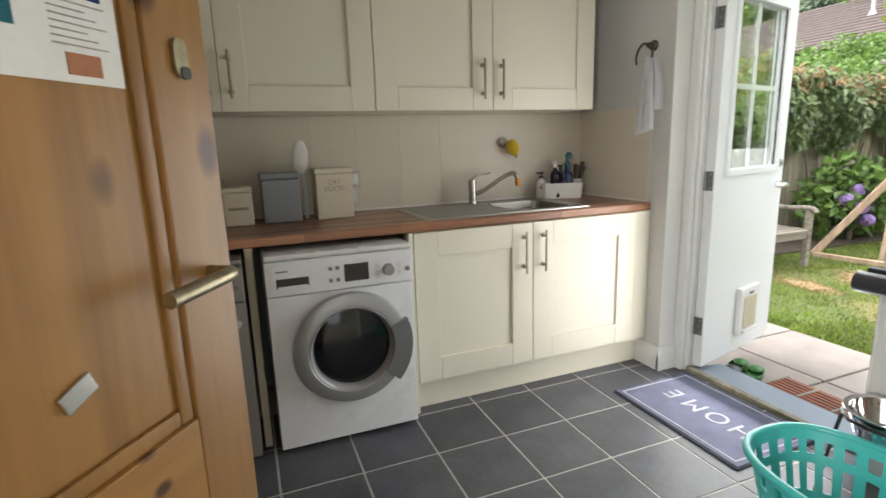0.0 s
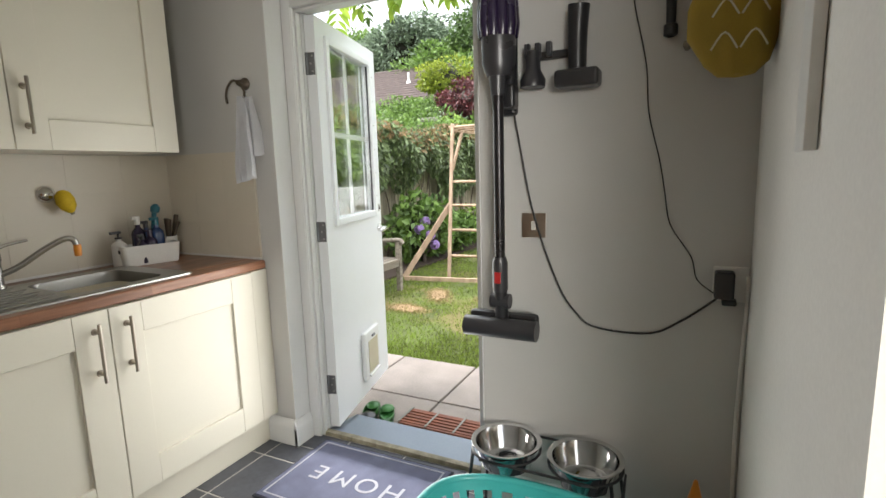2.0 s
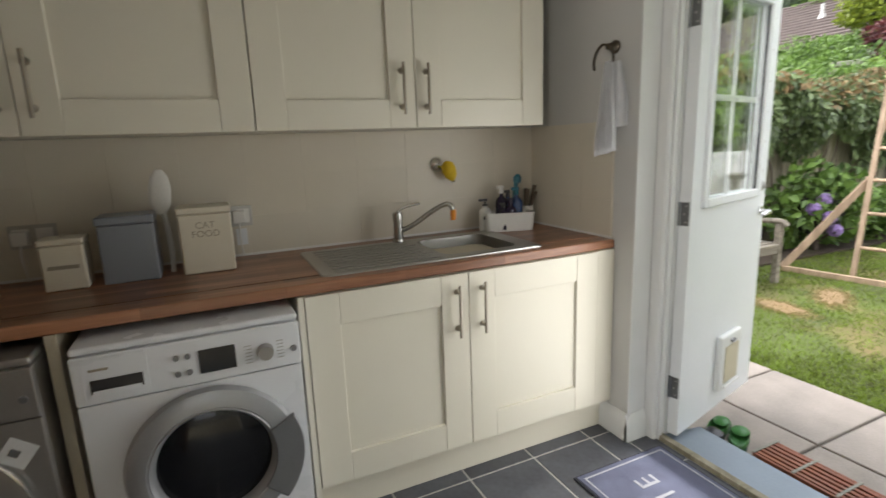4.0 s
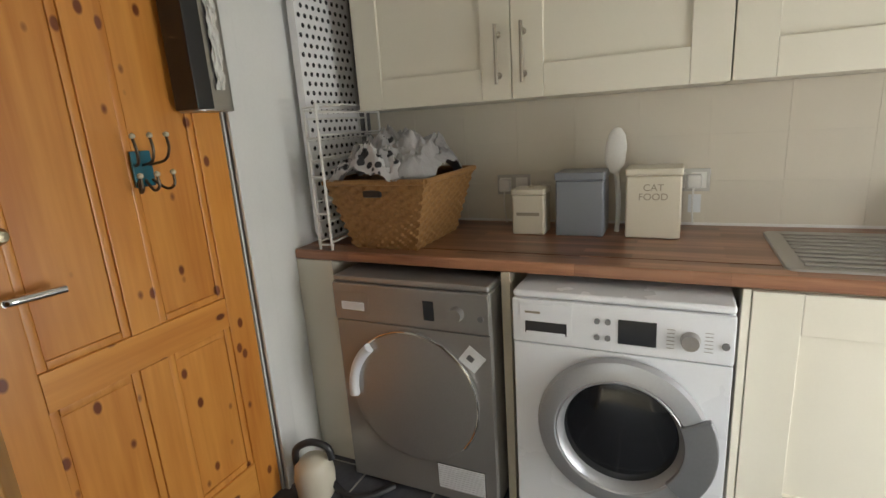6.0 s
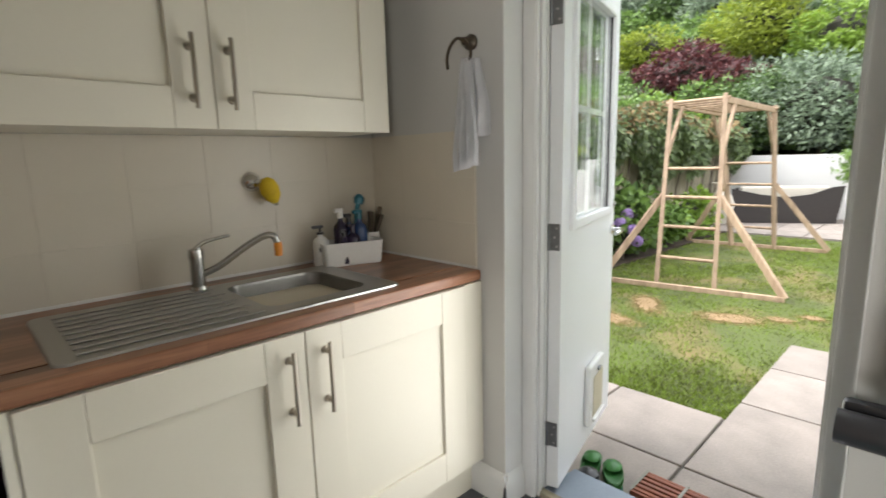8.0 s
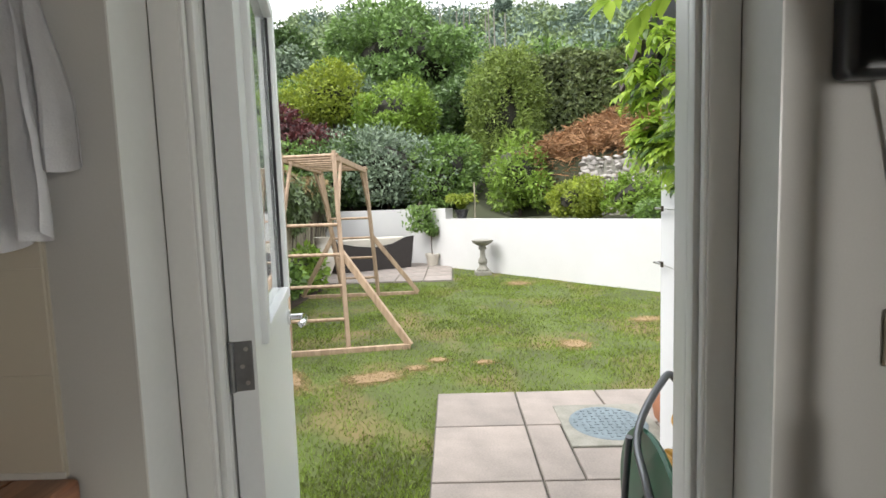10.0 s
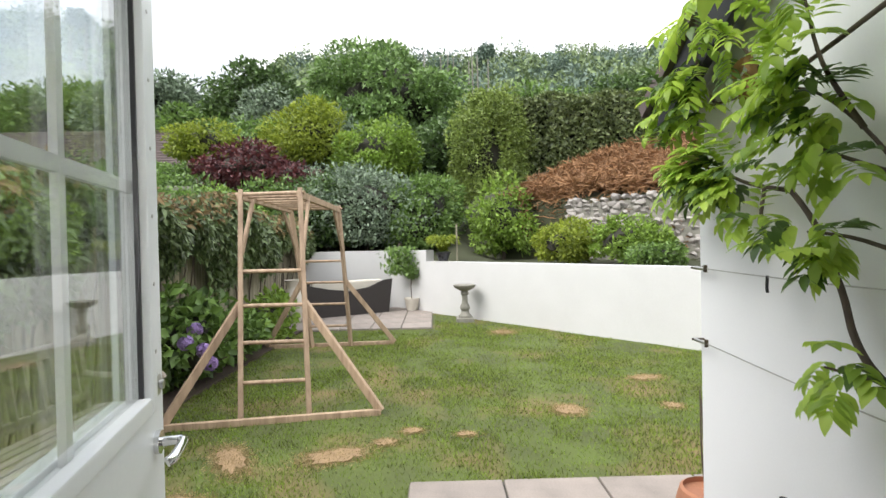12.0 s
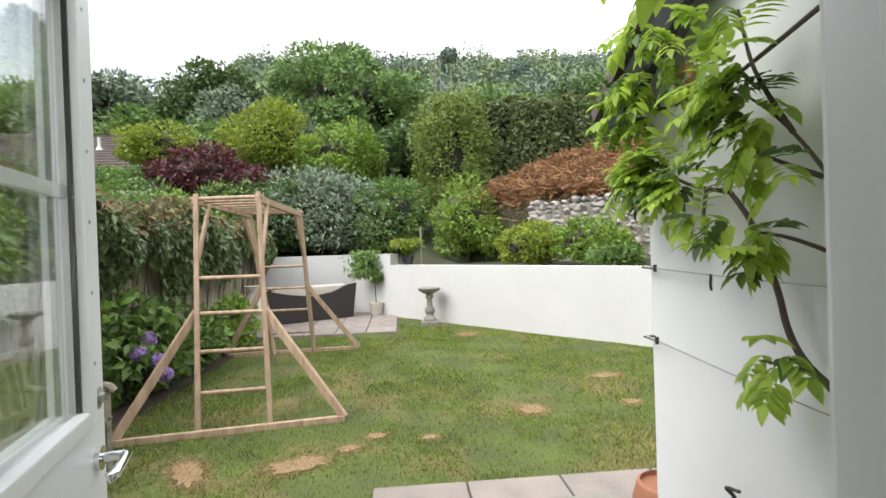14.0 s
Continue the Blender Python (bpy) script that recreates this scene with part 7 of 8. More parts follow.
bush("tree", "bushy tree beyond the hedge", "tree", (30.0, -4.5, 5.0), (3.0, 3.4, 2.2), 8000, 0.3, L_DARK, 0.5, 36, 0.32, 67, low=-0.9)
bush("tree", "bushy tree beyond the hedge", "tree", (32.0, -12.0, 5.0), (3.2, 4.2, 2.4), 8000, 0.3, L_MID, 0.5, 36, 0.32, 68, low=-0.9)

bush("shrub", "lime green shrub beside the brown roof", "shrub", (18.0, 6.9, 4.2), (0.9, 1.2, 0.85), 3500, 0.15, L_LIME, 0.45, 26, 0.36, 74, group="bank shrubs")
bush("tree", "dark green tree above the brown roof", "tree", (29.0, 12.4, 5.2), (2.4, 3.0, 2.0), 7000, 0.28, L_MID, 0.5, 34, 0.32, 75, low=-0.9)
# loose undergrowth over the rest of the bank
fill = [bush("shrub", "loose green undergrowth shrub on the bank", "shrub", G(19.5, 0.3), (1.5, 1.5, 1.05), 3800, 0.17, L_DARK, 0.5, 26, 0.38, 71, group="bank shrubs"),
        bush("shrub", "loose green undergrowth shrub on the bank", "shrub", G(20.5, 6.5), (1.5, 1.5, 1.05), 3800, 0.17, L_MID, 0.5, 26, 0.38, 72, group="bank shrubs"),
        bush("shrub", "dusty green undergrowth shrub on the bank", "shrub", G(14.8, 0.6), (1.3, 1.3, 1.0), 3800, 0.15, L_GREY, 0.45, 26, 0.38, 73, group="bank shrubs")]
UR = random.Random(31)
for k in range(58):
    if k < 22:
        x_, y_ = UR.uniform(13.6, 17.5), UR.uniform(0.8, 8.5)
    elif k < 40:
        x_, y_ = UR.uniform(5, 14), UR.uniform(3.6, 7.0)
    else:
        x_, y_ = UR.uniform(19.5, 23.5), UR.uniform(-11, 9)
    s_ = UR.uniform(0.7, 1.05) * (1.3 if x_ > 19 else 0.9)
    c_ = copy_thing(fill[k % 3], pose(*G(x_, y_), 0, 0, UR.uniform(0, 360)))
    c_.scale = (s_, s_, s_ * UR.uniform(0.8, 1.1) * (0.75 if 22 <= k < 40 else 1.0))

# neighbouring house roof behind the fence
nh = thing("neighbour_house", "low house with a brown tiled roof beyond the fence", "house", (23.5, 14.0, 3.95), 0)
part("wall", boxm(0, 7, -4.5, 9.0, -2.5, 1.2), M_RENDER, nh)
bm = bmesh.new()
add_prism(bm, [(-0.5, 1.15), (3.5, 3.75), (7.5, 1.15), (7.5, 1.05), (-0.5, 1.05)], -9.4, 4.9, Matrix(((1, 0, 0, 0), (0, 0, -1, 0), (0, 1, 0, 0), (0, 0, 0, 1))))
rf = part("roof", bm, M_ROOF, nh)
for k in range(15):
    x = -0.5 + k * 0.265
    part("tile_course", boxm(x, x + 0.28, -4.9, 9.4, 1.17 + (x + 0.5) * 0.65, 1.235 + (x + 0.5) * 0.65), M_ROOF, rf)
part("vent_pipe", rodm((1.6, -1.2, 2.4), (1.6, -1.2, 3.1), 0.07), M_WHITEPL, rf, "white vent pipe")
part("vent_collar", rodm((1.6, -1.2, 2.45), (1.6, -1.2, 2.65), 0.17, 0.1), M_WHITEPL, rf)
ps = thing("timber_edging", "stacked weathered sleepers on the bank", "timber edging", (13.4, 5.6, 2.2), 10)
for k in range(3):
    part("sleeper", boxm(-0.1, 0.12, -1.5 + 0.3 * k, 1.5, 0.24 * k, 0.24 * k + 0.18, 0.02), M_BENCHW, ps)
part("cap_stone", boxm(-0.12, 0.14, -0.4, 0.2, 0.72, 0.84, 0.02), M_CONC, ps)
for k in range(4):
    part("post", boxm(0.12, 0.22, -1.3 + k * 0.8, -1.2 + k * 0.8, -1.2, 0.7, 0.01), M_BENCHW, ps)

# wooded hill: uncounted trees as clumps of leaves
rng = np.random.default_rng(99)
PP, UU = [], []
PB, UB = [], []
for k in range(850):
    a = radians(rng.uniform(-46, 34))
    dist = 58 + 118 * rng.random() ** 0.8
    x, y = dist * math.cos(a), dist * math.sin(a)
    z = ground_z(x, y)
    r = rng.uniform(2.7, 4.6)
    n = 440
    p_, n_ = crown_points((x, y, z + r * 0.9), (r, r, r * rng.uniform(0.85, 1.35)), n, 12, 0.42, rng, -0.7)
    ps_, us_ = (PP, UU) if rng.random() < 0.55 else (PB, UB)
    ps_.append(p_)
    us_.append(n_)
wood = thing("woodland", "dense mixed woodland covering the hillside", "woodland", (0, 0, 0))
tagged(wood, kind="stuff")
for nm, P, U, mt in (("canopy", np.concatenate(PP), np.concatenate(UU), L_HAZE), ("canopy", np.concatenate(PB), np.concatenate(UB), L_HAZE_BLUE)):
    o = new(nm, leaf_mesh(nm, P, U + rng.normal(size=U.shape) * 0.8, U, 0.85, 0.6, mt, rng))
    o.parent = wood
bm = bmesh.new()
for k in range(9):
    x, y = 44 + rng.uniform(-1, 1), -6.2 + k * 0.7 + rng.uniform(-0.3, 0.3)
    add_rod(bm, (x, y, ground_z(x, y)), (x + rng.uniform(-0.3, 0.3), y + rng.uniform(-0.3, 0.3), ground_z(x, y) + rng.uniform(9, 12.5)), 0.12, 0.05, n=6)
part("bare_trunks", bm, M_CONC, wood)

bush("tree", "lone dark conifer standing above the woodland", "tree", (120.0, -13.9, ground_z(120.0, -13.9) + 3.0), (2.0, 2.0, 4.0), 2600, 0.8, L_HAZE_BLUE, 0.4, 26, 0.3, 91, core=0)

# ---- wing of the house with wisteria ----
wing = struct("house_wing", prismm([(0.2, GZ - 0.1), (1.55, GZ - 0.1), (1.55, 1.86), (0.2, 2.62)], 2.2, 5.2, Matrix(((1, 0, 0, 0), (0, 0, -1, 0), (0, 1, 0, 0), (0, 0, 0, 1)))), M_RENDER, "white rendered gable wall of the house wing")
bm = bmesh.new()
add_box(bm, 0.28, 0.30, -2.2, -1.745, -0.2, 2.9)
add_box(bm, 0.28, 0.30, -0.745, 2.6, -0.2, 2.9)
add_box(bm, 0.28, 0.30, -1.745, -0.745, 2.115, 2.9)
struct("outer_render", bm, M_RENDER, "white rendered outer wall round the back door")
sl_ = math.degrees(math.atan2(0.76, 1.35))
bg = thing("wing_roof", "dark roof edge with black bargeboard over the gable", "roof", (0, 0, 0))
RY = -2.10
part("bargeboard", boxm(-1.6, 0.16, -0.03, 0.0, -0.12, 0.02, 0.004), M_BARGE, bg, "black bargeboard", at=pose(1.55, RY, 1.93, 0, sl_, 0))
part("soffit", boxm(-1.6, 0.15, -3.1, -0.031, -0.02, 0.018), M_SOFFIT, bg, "blue-grey soffit", at=pose(1.55, RY, 1.93, 0, sl_, 0))
part("tiles", boxm(-1.6, 0.20, -3.2, 0.02, 0.021, 0.07), M_ROOF, bg, at=pose(1.55, RY, 1.93, 0, sl_, 0))
part("gutter", rodm((1.70, RY, 1.84), (1.70, -5.2, 1.84), 0.045), M_BARGE, bg)

ws = thing("wisteria", "wisteria trained over the white wall on wires", "climber", (0, 0, 0))
WR = random.Random(12)
YW = -2.2

def along(*pts):
    """A stem near the wall through places (x, z, distance from the wall)."""
    return [(x_, YW + d_, z_) for x_, z_, d_ in pts]


stems = [
    along((0.34, -0.15, 0.05), (0.38, 0.6, 0.05), (0.52, 0.95, 0.05), (0.69, 1.058, 0.05), (0.80, 1.115, 0.05), (0.853, 1.18, 0.05), (0.885, 1.275, 0.05), (0.96, 1.42, 0.05), (1.03, 1.51, 0.06)),
    along((1.02, 1.50, 0.06), (1.14, 1.53, 0.08), (1.25, 1.57, 0.08), (1.36, 1.61, 0.09), (1.46, 1.65, 0.10)),
    along((0.72, 1.84, 0.05), (0.96, 1.785, 0.06), (1.11, 1.772, 0.06), (1.33, 1.79, 0.07), (1.43, 1.81, 0.08), (1.52, 1.83, 0.09)),
    along((1.30, 1.785, 0.08), (1.35, 1.88, 0.10), (1.33, 1.98, 0.12), (1.27, 2.07, 0.14)),
    along((1.08, 1.775, 0.07), (1.14, 1.88, 0.09), (1.20, 1.97, 0.11)),
    along((0.40, 0.7, 0.05), (0.50, 1.2, 0.05), (0.68, 1.44, 0.06), (0.80, 1.60, 0.07), (0.90, 1.70, 0.09), (1.0, 1.74, 0.10)),
    along((0.74, 1.50, 0.06), (0.80, 1.54, 0.10), (0.87, 1.58, 0.12)),
    along((0.58, 1.30, 0.05), (0.78, 1.38, 0.09), (0.90, 1.40, 0.11)),
    along((0.78, 1.105, 0.05), (0.82, 1.11, 0.08), (0.87, 1.115, 0.10)),
    along((1.10, 1.52, 0.07), (1.07, 1.44, 0.10), (1.05, 1.38, 0.10)),
    along((0.80, 1.60, 0.07), (0.84, 1.74, 0.12), (0.86, 1.88, 0.14)),
    [(0.6, YW + 0.1, 2.3), (0.5, -1.7, 2.32), (0.48, -1.2, 2.30), (0.5, -0.7, 2.28)],
]
for s in stems:
    part("stem", tubem(s, 0.010 if s is stems[0] else 0.006, n=8, r_end=0.006 if s is stems[0] else 0.0025, per=5), M_BARK, ws)
leaf_sets = {"bright_leaves": [], "shade_painted_leaves": [], "overhead_leaves": []}


def compound(p, heading, length, store):
    """One drooping feathery leaf: leaflets in pairs along a curved stalk."""
    d = Vector(heading).normalized()
    q = Vector(p)
    k = 6
    side = d.cross(Vector((0, 0, 1)))
    if side.length < 0.1:
        side = Vector((1, 0, 0))
    side.normalize()
    for i in range(k):
        d = (d + Vector((0, 0, -0.09))).normalized()
        q = q + d * length / k
        if i >= 1:
            for s in (-1, 1):
                dd = (d * 0.55 + side * s * 0.8 + Vector((0, 0, -0.15))).normalized()
                store.append((q.copy(), dd, Vector((0, WR.uniform(0, 0.5), 1))))
    store.append((q.copy(), d, Vector((0, 0.2, 1))))


def clothe(stem, start, count, reach, sets=("bright_leaves", "shade_painted_leaves"), share=0.8):
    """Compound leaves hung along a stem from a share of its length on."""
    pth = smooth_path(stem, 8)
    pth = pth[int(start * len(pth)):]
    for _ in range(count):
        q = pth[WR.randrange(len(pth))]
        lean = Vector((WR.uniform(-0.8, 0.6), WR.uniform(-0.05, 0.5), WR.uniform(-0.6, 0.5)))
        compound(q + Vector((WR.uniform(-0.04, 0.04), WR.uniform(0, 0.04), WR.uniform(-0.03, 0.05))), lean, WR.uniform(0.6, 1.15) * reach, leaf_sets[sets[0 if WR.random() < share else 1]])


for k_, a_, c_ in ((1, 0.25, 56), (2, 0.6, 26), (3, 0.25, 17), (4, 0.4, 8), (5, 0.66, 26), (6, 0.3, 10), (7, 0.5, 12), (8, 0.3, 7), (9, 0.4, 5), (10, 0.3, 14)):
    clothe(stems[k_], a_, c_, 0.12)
clothe(stems[11], 0.0, 46, 0.20, ("overhead_leaves", "shade_painted_leaves"), 0.8)
for k in range(6):
    compound((WR.uniform(0.55, 0.72), YW + WR.uniform(0.12, 0.42), WR.uniform(1.90, 2.02)), (WR.uniform(-0.5, 0.9), WR.uniform(-0.4, 0.9), WR.uniform(-0.2, 0.3)), WR.uniform(0.14, 0.2), leaf_sets["overhead_leaves"])


def fine_leaf_mesh(name, items, size, material, rng):
    n = len(items)
    P = np.array([i[0] for i in items])
    D = np.array([i[1] for i in items])
    U = np.array([i[2] for i in items])
    S = np.cross(D, U)
    S /= np.linalg.norm(S, axis=1, keepdims=True) + 1e-9
    N = np.cross(S, D)
    L = (size * (0.75 + 0.5 * rng.random(n)))[:, None]
    Wd = L * 0.46
    rows = [P]
    for f, w, dz in ((0.22, 0.72, 0.0), (0.5, 1.0, -0.03), (0.78, 0.6, -0.1)):
        c = P + D * L * f + N * L * dz
        rows += [c + S * Wd * 0.5 * w + N * Wd * 0.16 * w, c, c - S * Wd * 0.5 * w + N * Wd * 0.16 * w]
    rows.append(P + D * L - N * L * 0.2)
    v = np.stack(rows, 1).reshape(-1, 3)
    b = np.arange(n)[:, None] * 11
    tri = [(0, 1, 2), (0, 2, 3), (1, 4, 2), (2, 4, 5), (2, 5, 3), (3, 5, 6), (4, 7, 5), (5, 7, 8), (5, 8, 6), (6, 8, 9), (7, 10, 8), (8, 10, 9)]
    f = np.concatenate([b + np.array([t]) for t in tri])
    return mesh_from(name, v, f, material, True)


rng = np.random.default_rng(4)
for nm, mt, sz in (("bright_leaves", L_WIST, 0.047), ("shade_painted_leaves", L_WIST_SHADE, 0.047), ("overhead_leaves", L_WIST, 0.08)):
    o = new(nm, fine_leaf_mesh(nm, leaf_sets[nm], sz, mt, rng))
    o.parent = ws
for k in range(16):
    q_ = (Vector((1.1 + WR.uniform(-0.02, 0.02), YW + 0.10 + WR.uniform(-0.02, 0.02), 1.86 - 0.008 * k)), Vector((WR.uniform(-0.4, 0.4), WR.uniform(-0.2, 0.4), -1)), Vector((1, 0, 0)))
    o = new("dead_leaf", fine_leaf_mesh("dead_leaf", [q_], 0.05, M_DRY, rng))
    o.parent = ws
for k, (z0_, z1_) in enumerate(((1.045, 1.02), (1.29, 1.29), (1.53, 1.51))):
    w_ = thing("training_wire", "thin steel training wire with eye bolts", "wire", (0, YW, 0), group="training wires")
    part("wire", tubem([(0.35, 0.03, z1_), (0.9, 0.035, (z0_ + z1_) / 2 - 0.008), (1.5, 0.03, z0_)], 0.0017, n=6), M_STEEL, w_)
    part("eye_bolt", rodm((1.535, 0.0, z0_), (1.535, 0.04, z0_), 0.004), M_DARKMETAL, w_)
    part("turnbuckle", rodm((1.53, 0.032, z0_), (1.455, 0.032, z0_ - 0.001), 0.006, 0.004), M_STEEL, w_)
    part("wire_eye", rodm((1.46, 0.032, z0_ - 0.012), (1.46, 0.032, z0_ + 0.012), 0.006), M_DARKMETAL, w_)
single("hanging_clip", tubem([(0, 0, 0), (0.003, 0, -0.03), (0, 0, -0.045)], 0.004), M_BLACK, "small black clip hanging from a wire", "clip", (1.15, YW + 0.033, 1.287))

# outdoor tap and hose reel on the wall
ot = thing("garden_tap", "black outdoor tap with an orange hose connector", "tap", (1.05, YW, 0.69))
part("back_plate", boxm(-0.03, 0.03, 0.0, 0.012, -0.02, 0.02, 0.003), M_BLACK, ot)
part("body", tubem([(0, 0.01, 0), (0, 0.06, 0.0), (0.005, 0.10, -0.01), (0.02, 0.115, -0.05)], 0.016, n=12), M_DARKGREY, ot)
part("lever", tubem([(0, 0.07, 0.01), (0.0, 0.07, 0.05), (0.03, 0.08, 0.075), (-0.02, 0.06, 0.08)], 0.008), M_BLACK, ot)
part("connector", rodm((0.02, 0.115, -0.05), (0.035, 0.13, -0.13), 0.022, 0.018, n=18), M_ORANGE, ot, "orange hose connector")
part("link_hose", tubem([(0.035, 0.13, -0.13), (0.05, 0.16, -0.22), (0.02, 0.2, -0.30), (-0.06, 0.2, -0.33)], 0.011), M_HOSE, ot)
ot.scale = (0.6, 0.75, 0.6)
hr = thing("hose_reel", "green hose reel cart with yellow hose", "hose reel", (0.80, YW + 0.20, GZ + 0.04))
for y in (-0.11, 0.11):
    part("drum_side", lathem([(0.05, 0), (0.21, 0), (0.215, 0.008), (0.21, 0.016), (0.05, 0.016)], 40, pose(0, y, 0.32, 90, 0, 0)), M_GREENPL, hr)
for k in range(8):
    part("hose_turn", tubem([((0.14 + 0.006 * (k % 2)) * math.cos(a), -0.09 + k * 0.024, 0.32 + (0.14 + 0.006 * (k % 2)) * math.sin(a)) for a in [2 * math.pi * j / 20 for j in range(21)]], 0.0125, n=8, per=2), M_HOSE, hr)
part("frame_tube", tubem([(0.10, -0.14, 0.0), (0.16, -0.11, 0.42), (0.19, -0.04, 0.60), (0.165, 0.01, 0.605), (0.02, 0.13, 0.52), (-0.13, 0.15, 0.40), (-0.17, 0.15, 0.0)], 0.010, n=10), M_GREYTUBE, hr)
part("frame_tube", tubem([(0.10, 0.15, 0.0), (0.06, 0.15, 0.30), (0.02, 0.15, 0.52)], 0.009, n=10), M_GREYTUBE, hr)
part("frame_tube", tubem([(-0.17, -0.14, 0.0), (-0.02, -0.14, 0.34), (0.10, -0.13, 0.30)], 0.009, n=10), M_GREYTUBE, hr)
part("hose_guide", boxm(-0.01, 0.05, -0.155, -0.12, 0.36, 0.64, 0.012, 3), M_BLACK, hr, "black upright hose guide")
part("guide_cable", tubem([(0.06, -0.12, 0.60), (0.07, -0.09, 0.50), (0.05, -0.10, 0.38)], 0.006), M_WHITEPL, hr)
part("axle", rodm((0, -0.16, 0.32), (0, 0.16, 0.32), 0.02), M_BLACK, hr)
hr.scale = (1.3, 1.3, 1.3)
sg = thing("spray_gun", "orange and grey hose spray gun on the reel", "spray gun", (0.66, YW + 0.15, GZ + 0.86), 165)
part("barrel", rodm((-0.08, 0, 0.0), (0.10, 0, 0.09), 0.02, 0.028), M_ORANGE, sg)
part("nozzle", rodm((0.10, 0, 0.09), (0.16, 0, 0.12), 0.035, 0.03), M_APPS, sg)
part("grip", tubem([(-0.06, 0, 0.01), (-0.12, 0, -0.06), (-0.13, 0, -0.16)], 0.018), M_ORANGE, sg)
part("trigger", tubem([(-0.03, 0, -0.01), (-0.07, 0, -0.08)], 0.008), M_REDPL, sg)
sg.scale = (0.75, 0.75, 0.75)
part("lead_hose", tubem([(-0.13, 0, -0.16), (-0.05, 0.05, -0.24), (0.1, 0.02, -0.12)], 0.0115), M_HOSE, sg)
pt = thing("clay_pot", "round terracotta pot with dry stems", "pot", (2.28, -2.62, GZ + 0.045))
part("pot", lathem([(0, 0), (0.09, 0), (0.15, 0.08), (0.165, 0.16), (0.14, 0.25), (0.125, 0.26), (0.13, 0.23), (0, 0.2)], 28), M_TERRA, pt)
for k in range(4):
    part("stem", tubem([(0.02 * k - 0.03, 0, 0.2), (0.03 * k - 0.05, 0.02, 0.4), (0.01 * k, 0.03, 0.62 + 0.04 * k)], 0.006, r_end=0.003), M_BARK, pt)

# shoes and grate outside the door
for k, (x, y, rz) in enumerate(((0.56, -0.80, 20), (0.56, -0.91, 30))):
    sh = thing("garden_clog", "green rubber garden clog outside the door", "clog", (x, y, GZ + 0.046), rz, "pair of clogs")
    part("sole", prismm(rounded(-0.11, 0.11, -0.038, 0.038, 0.037), 0.0, 0.02), M_GREENPL, sh)
    bm = bmesh.new()
    add_lathe(bm, [(0.042, 0.018), (0.047, 0.03), (0.046, 0.048), (0.043, 0.052), (0.040, 0.048), (0.040, 0.03), (0.0, 0.024)], 24, pose(-0.005, 0, 0) @ Matrix.Diagonal((2.2, 0.95, 1, 1)))
    add_lathe(bm, [(0.044, 0.046), (0.036, 0.058), (0.018, 0.064), (0, 0.065)], 20, pose(0.05, 0, -0.004) @ Matrix.Diagonal((1.05, 0.98, 1, 1)))
    part("upper", bm, leafy("green_rubber_" + str(k), (0.035, 0.15, 0.03), (0.02, 0.10, 0.02), 0.4, 0.0), sh)
dstop = single("door_stop", lathem([(0, 0), (0.045, 0), (0.05, 0.02), (0.045, 0.055), (0.025, 0.07), (0, 0.072)], 20), M_DARKGREY, "dark round weight at the open door", "door stop", (0.47, -0.84, GZ + 0.046))
gt = thing("boot_grate", "red-brown slatted boot scraper mat", "scraper mat", (0.60, -1.27, GZ + 0.046))
part("side_bar", boxm(-0.09, -0.075, -0.26, 0.26, 0.0, 0.03, 0.003), M_CORK, gt)
part("side_bar", boxm(0.075, 0.09, -0.26, 0.26, 0.0, 0.03, 0.003), M_CORK, gt)
for k in range(5):
    part("slat", boxm(-0.074 + k * 0.031, -0.054 + k * 0.031, -0.26, 0.26, 0.0, 0.034, 0.004), M_CORK, gt)
for y in (-0.26, -0.09, 0.08, 0.25):
    part("cross_bar", boxm(-0.09, 0.09, y, y + 0.012, 0.034, 0.037), M_CONC, gt)

# manhole cover
mh = thing("manhole_cover", "round grey iron inspection cover in concrete", "manhole cover", (2.39, -2.21, GZ + 0.03))
part("surround", boxm(-0.3, 0.3, -0.3, 0.3, 0, 0.022, 0.008), M_CONC, mh)
cv = part("cover", lathem([(0, 0.03), (0.225, 0.03), (0.24, 0.027), (0.245, 0.022)], 48), M_IRON, mh)
stud = finish(boxm(-0.014, 0.014, -0.005, 0.005, 0.030, 0.0335), "stud", M_IRON)
for i in range(-5, 6):
    for j in range(-5, 6):
        if math.hypot(i, j) < 5.2:
            o = new("stud", stud)
            o.parent = cv
            o.matrix_local = pose(i * 0.042, j * 0.042, 0, 0, 0, 90 * ((i + j) % 2))

# bare patches and grass
def patch(x, y, a, b, rot, seed):
    rnd_ = random.Random(seed)
    bm = bmesh.new()
    n_ = 40
    c = bm.verts.new((0, 0, 0.004))
    ring_ = []
    for k in range(n_):
        t = 2 * math.pi * k / n_
        r_ = 0.7 + 0.3 * noise.noise(Vector((math.cos(t) * 2.3, math.sin(t) * 2.3, seed))) + rnd_.uniform(-0.14, 0.14)
        ring_.append(bm.verts.new((a * r_ * math.cos(t), b * r_ * math.sin(t), 0.002)))
    for k in range(n_):
        bm.faces.new((c, ring_[k], ring_[(k + 1) % n_]))
    return single("bare_patch", bm, M_STRAW, "straw-coloured bare patch worn in the lawn", "bare patch", (x, y, LZ + 0.013), rot, "bare lawn patches")


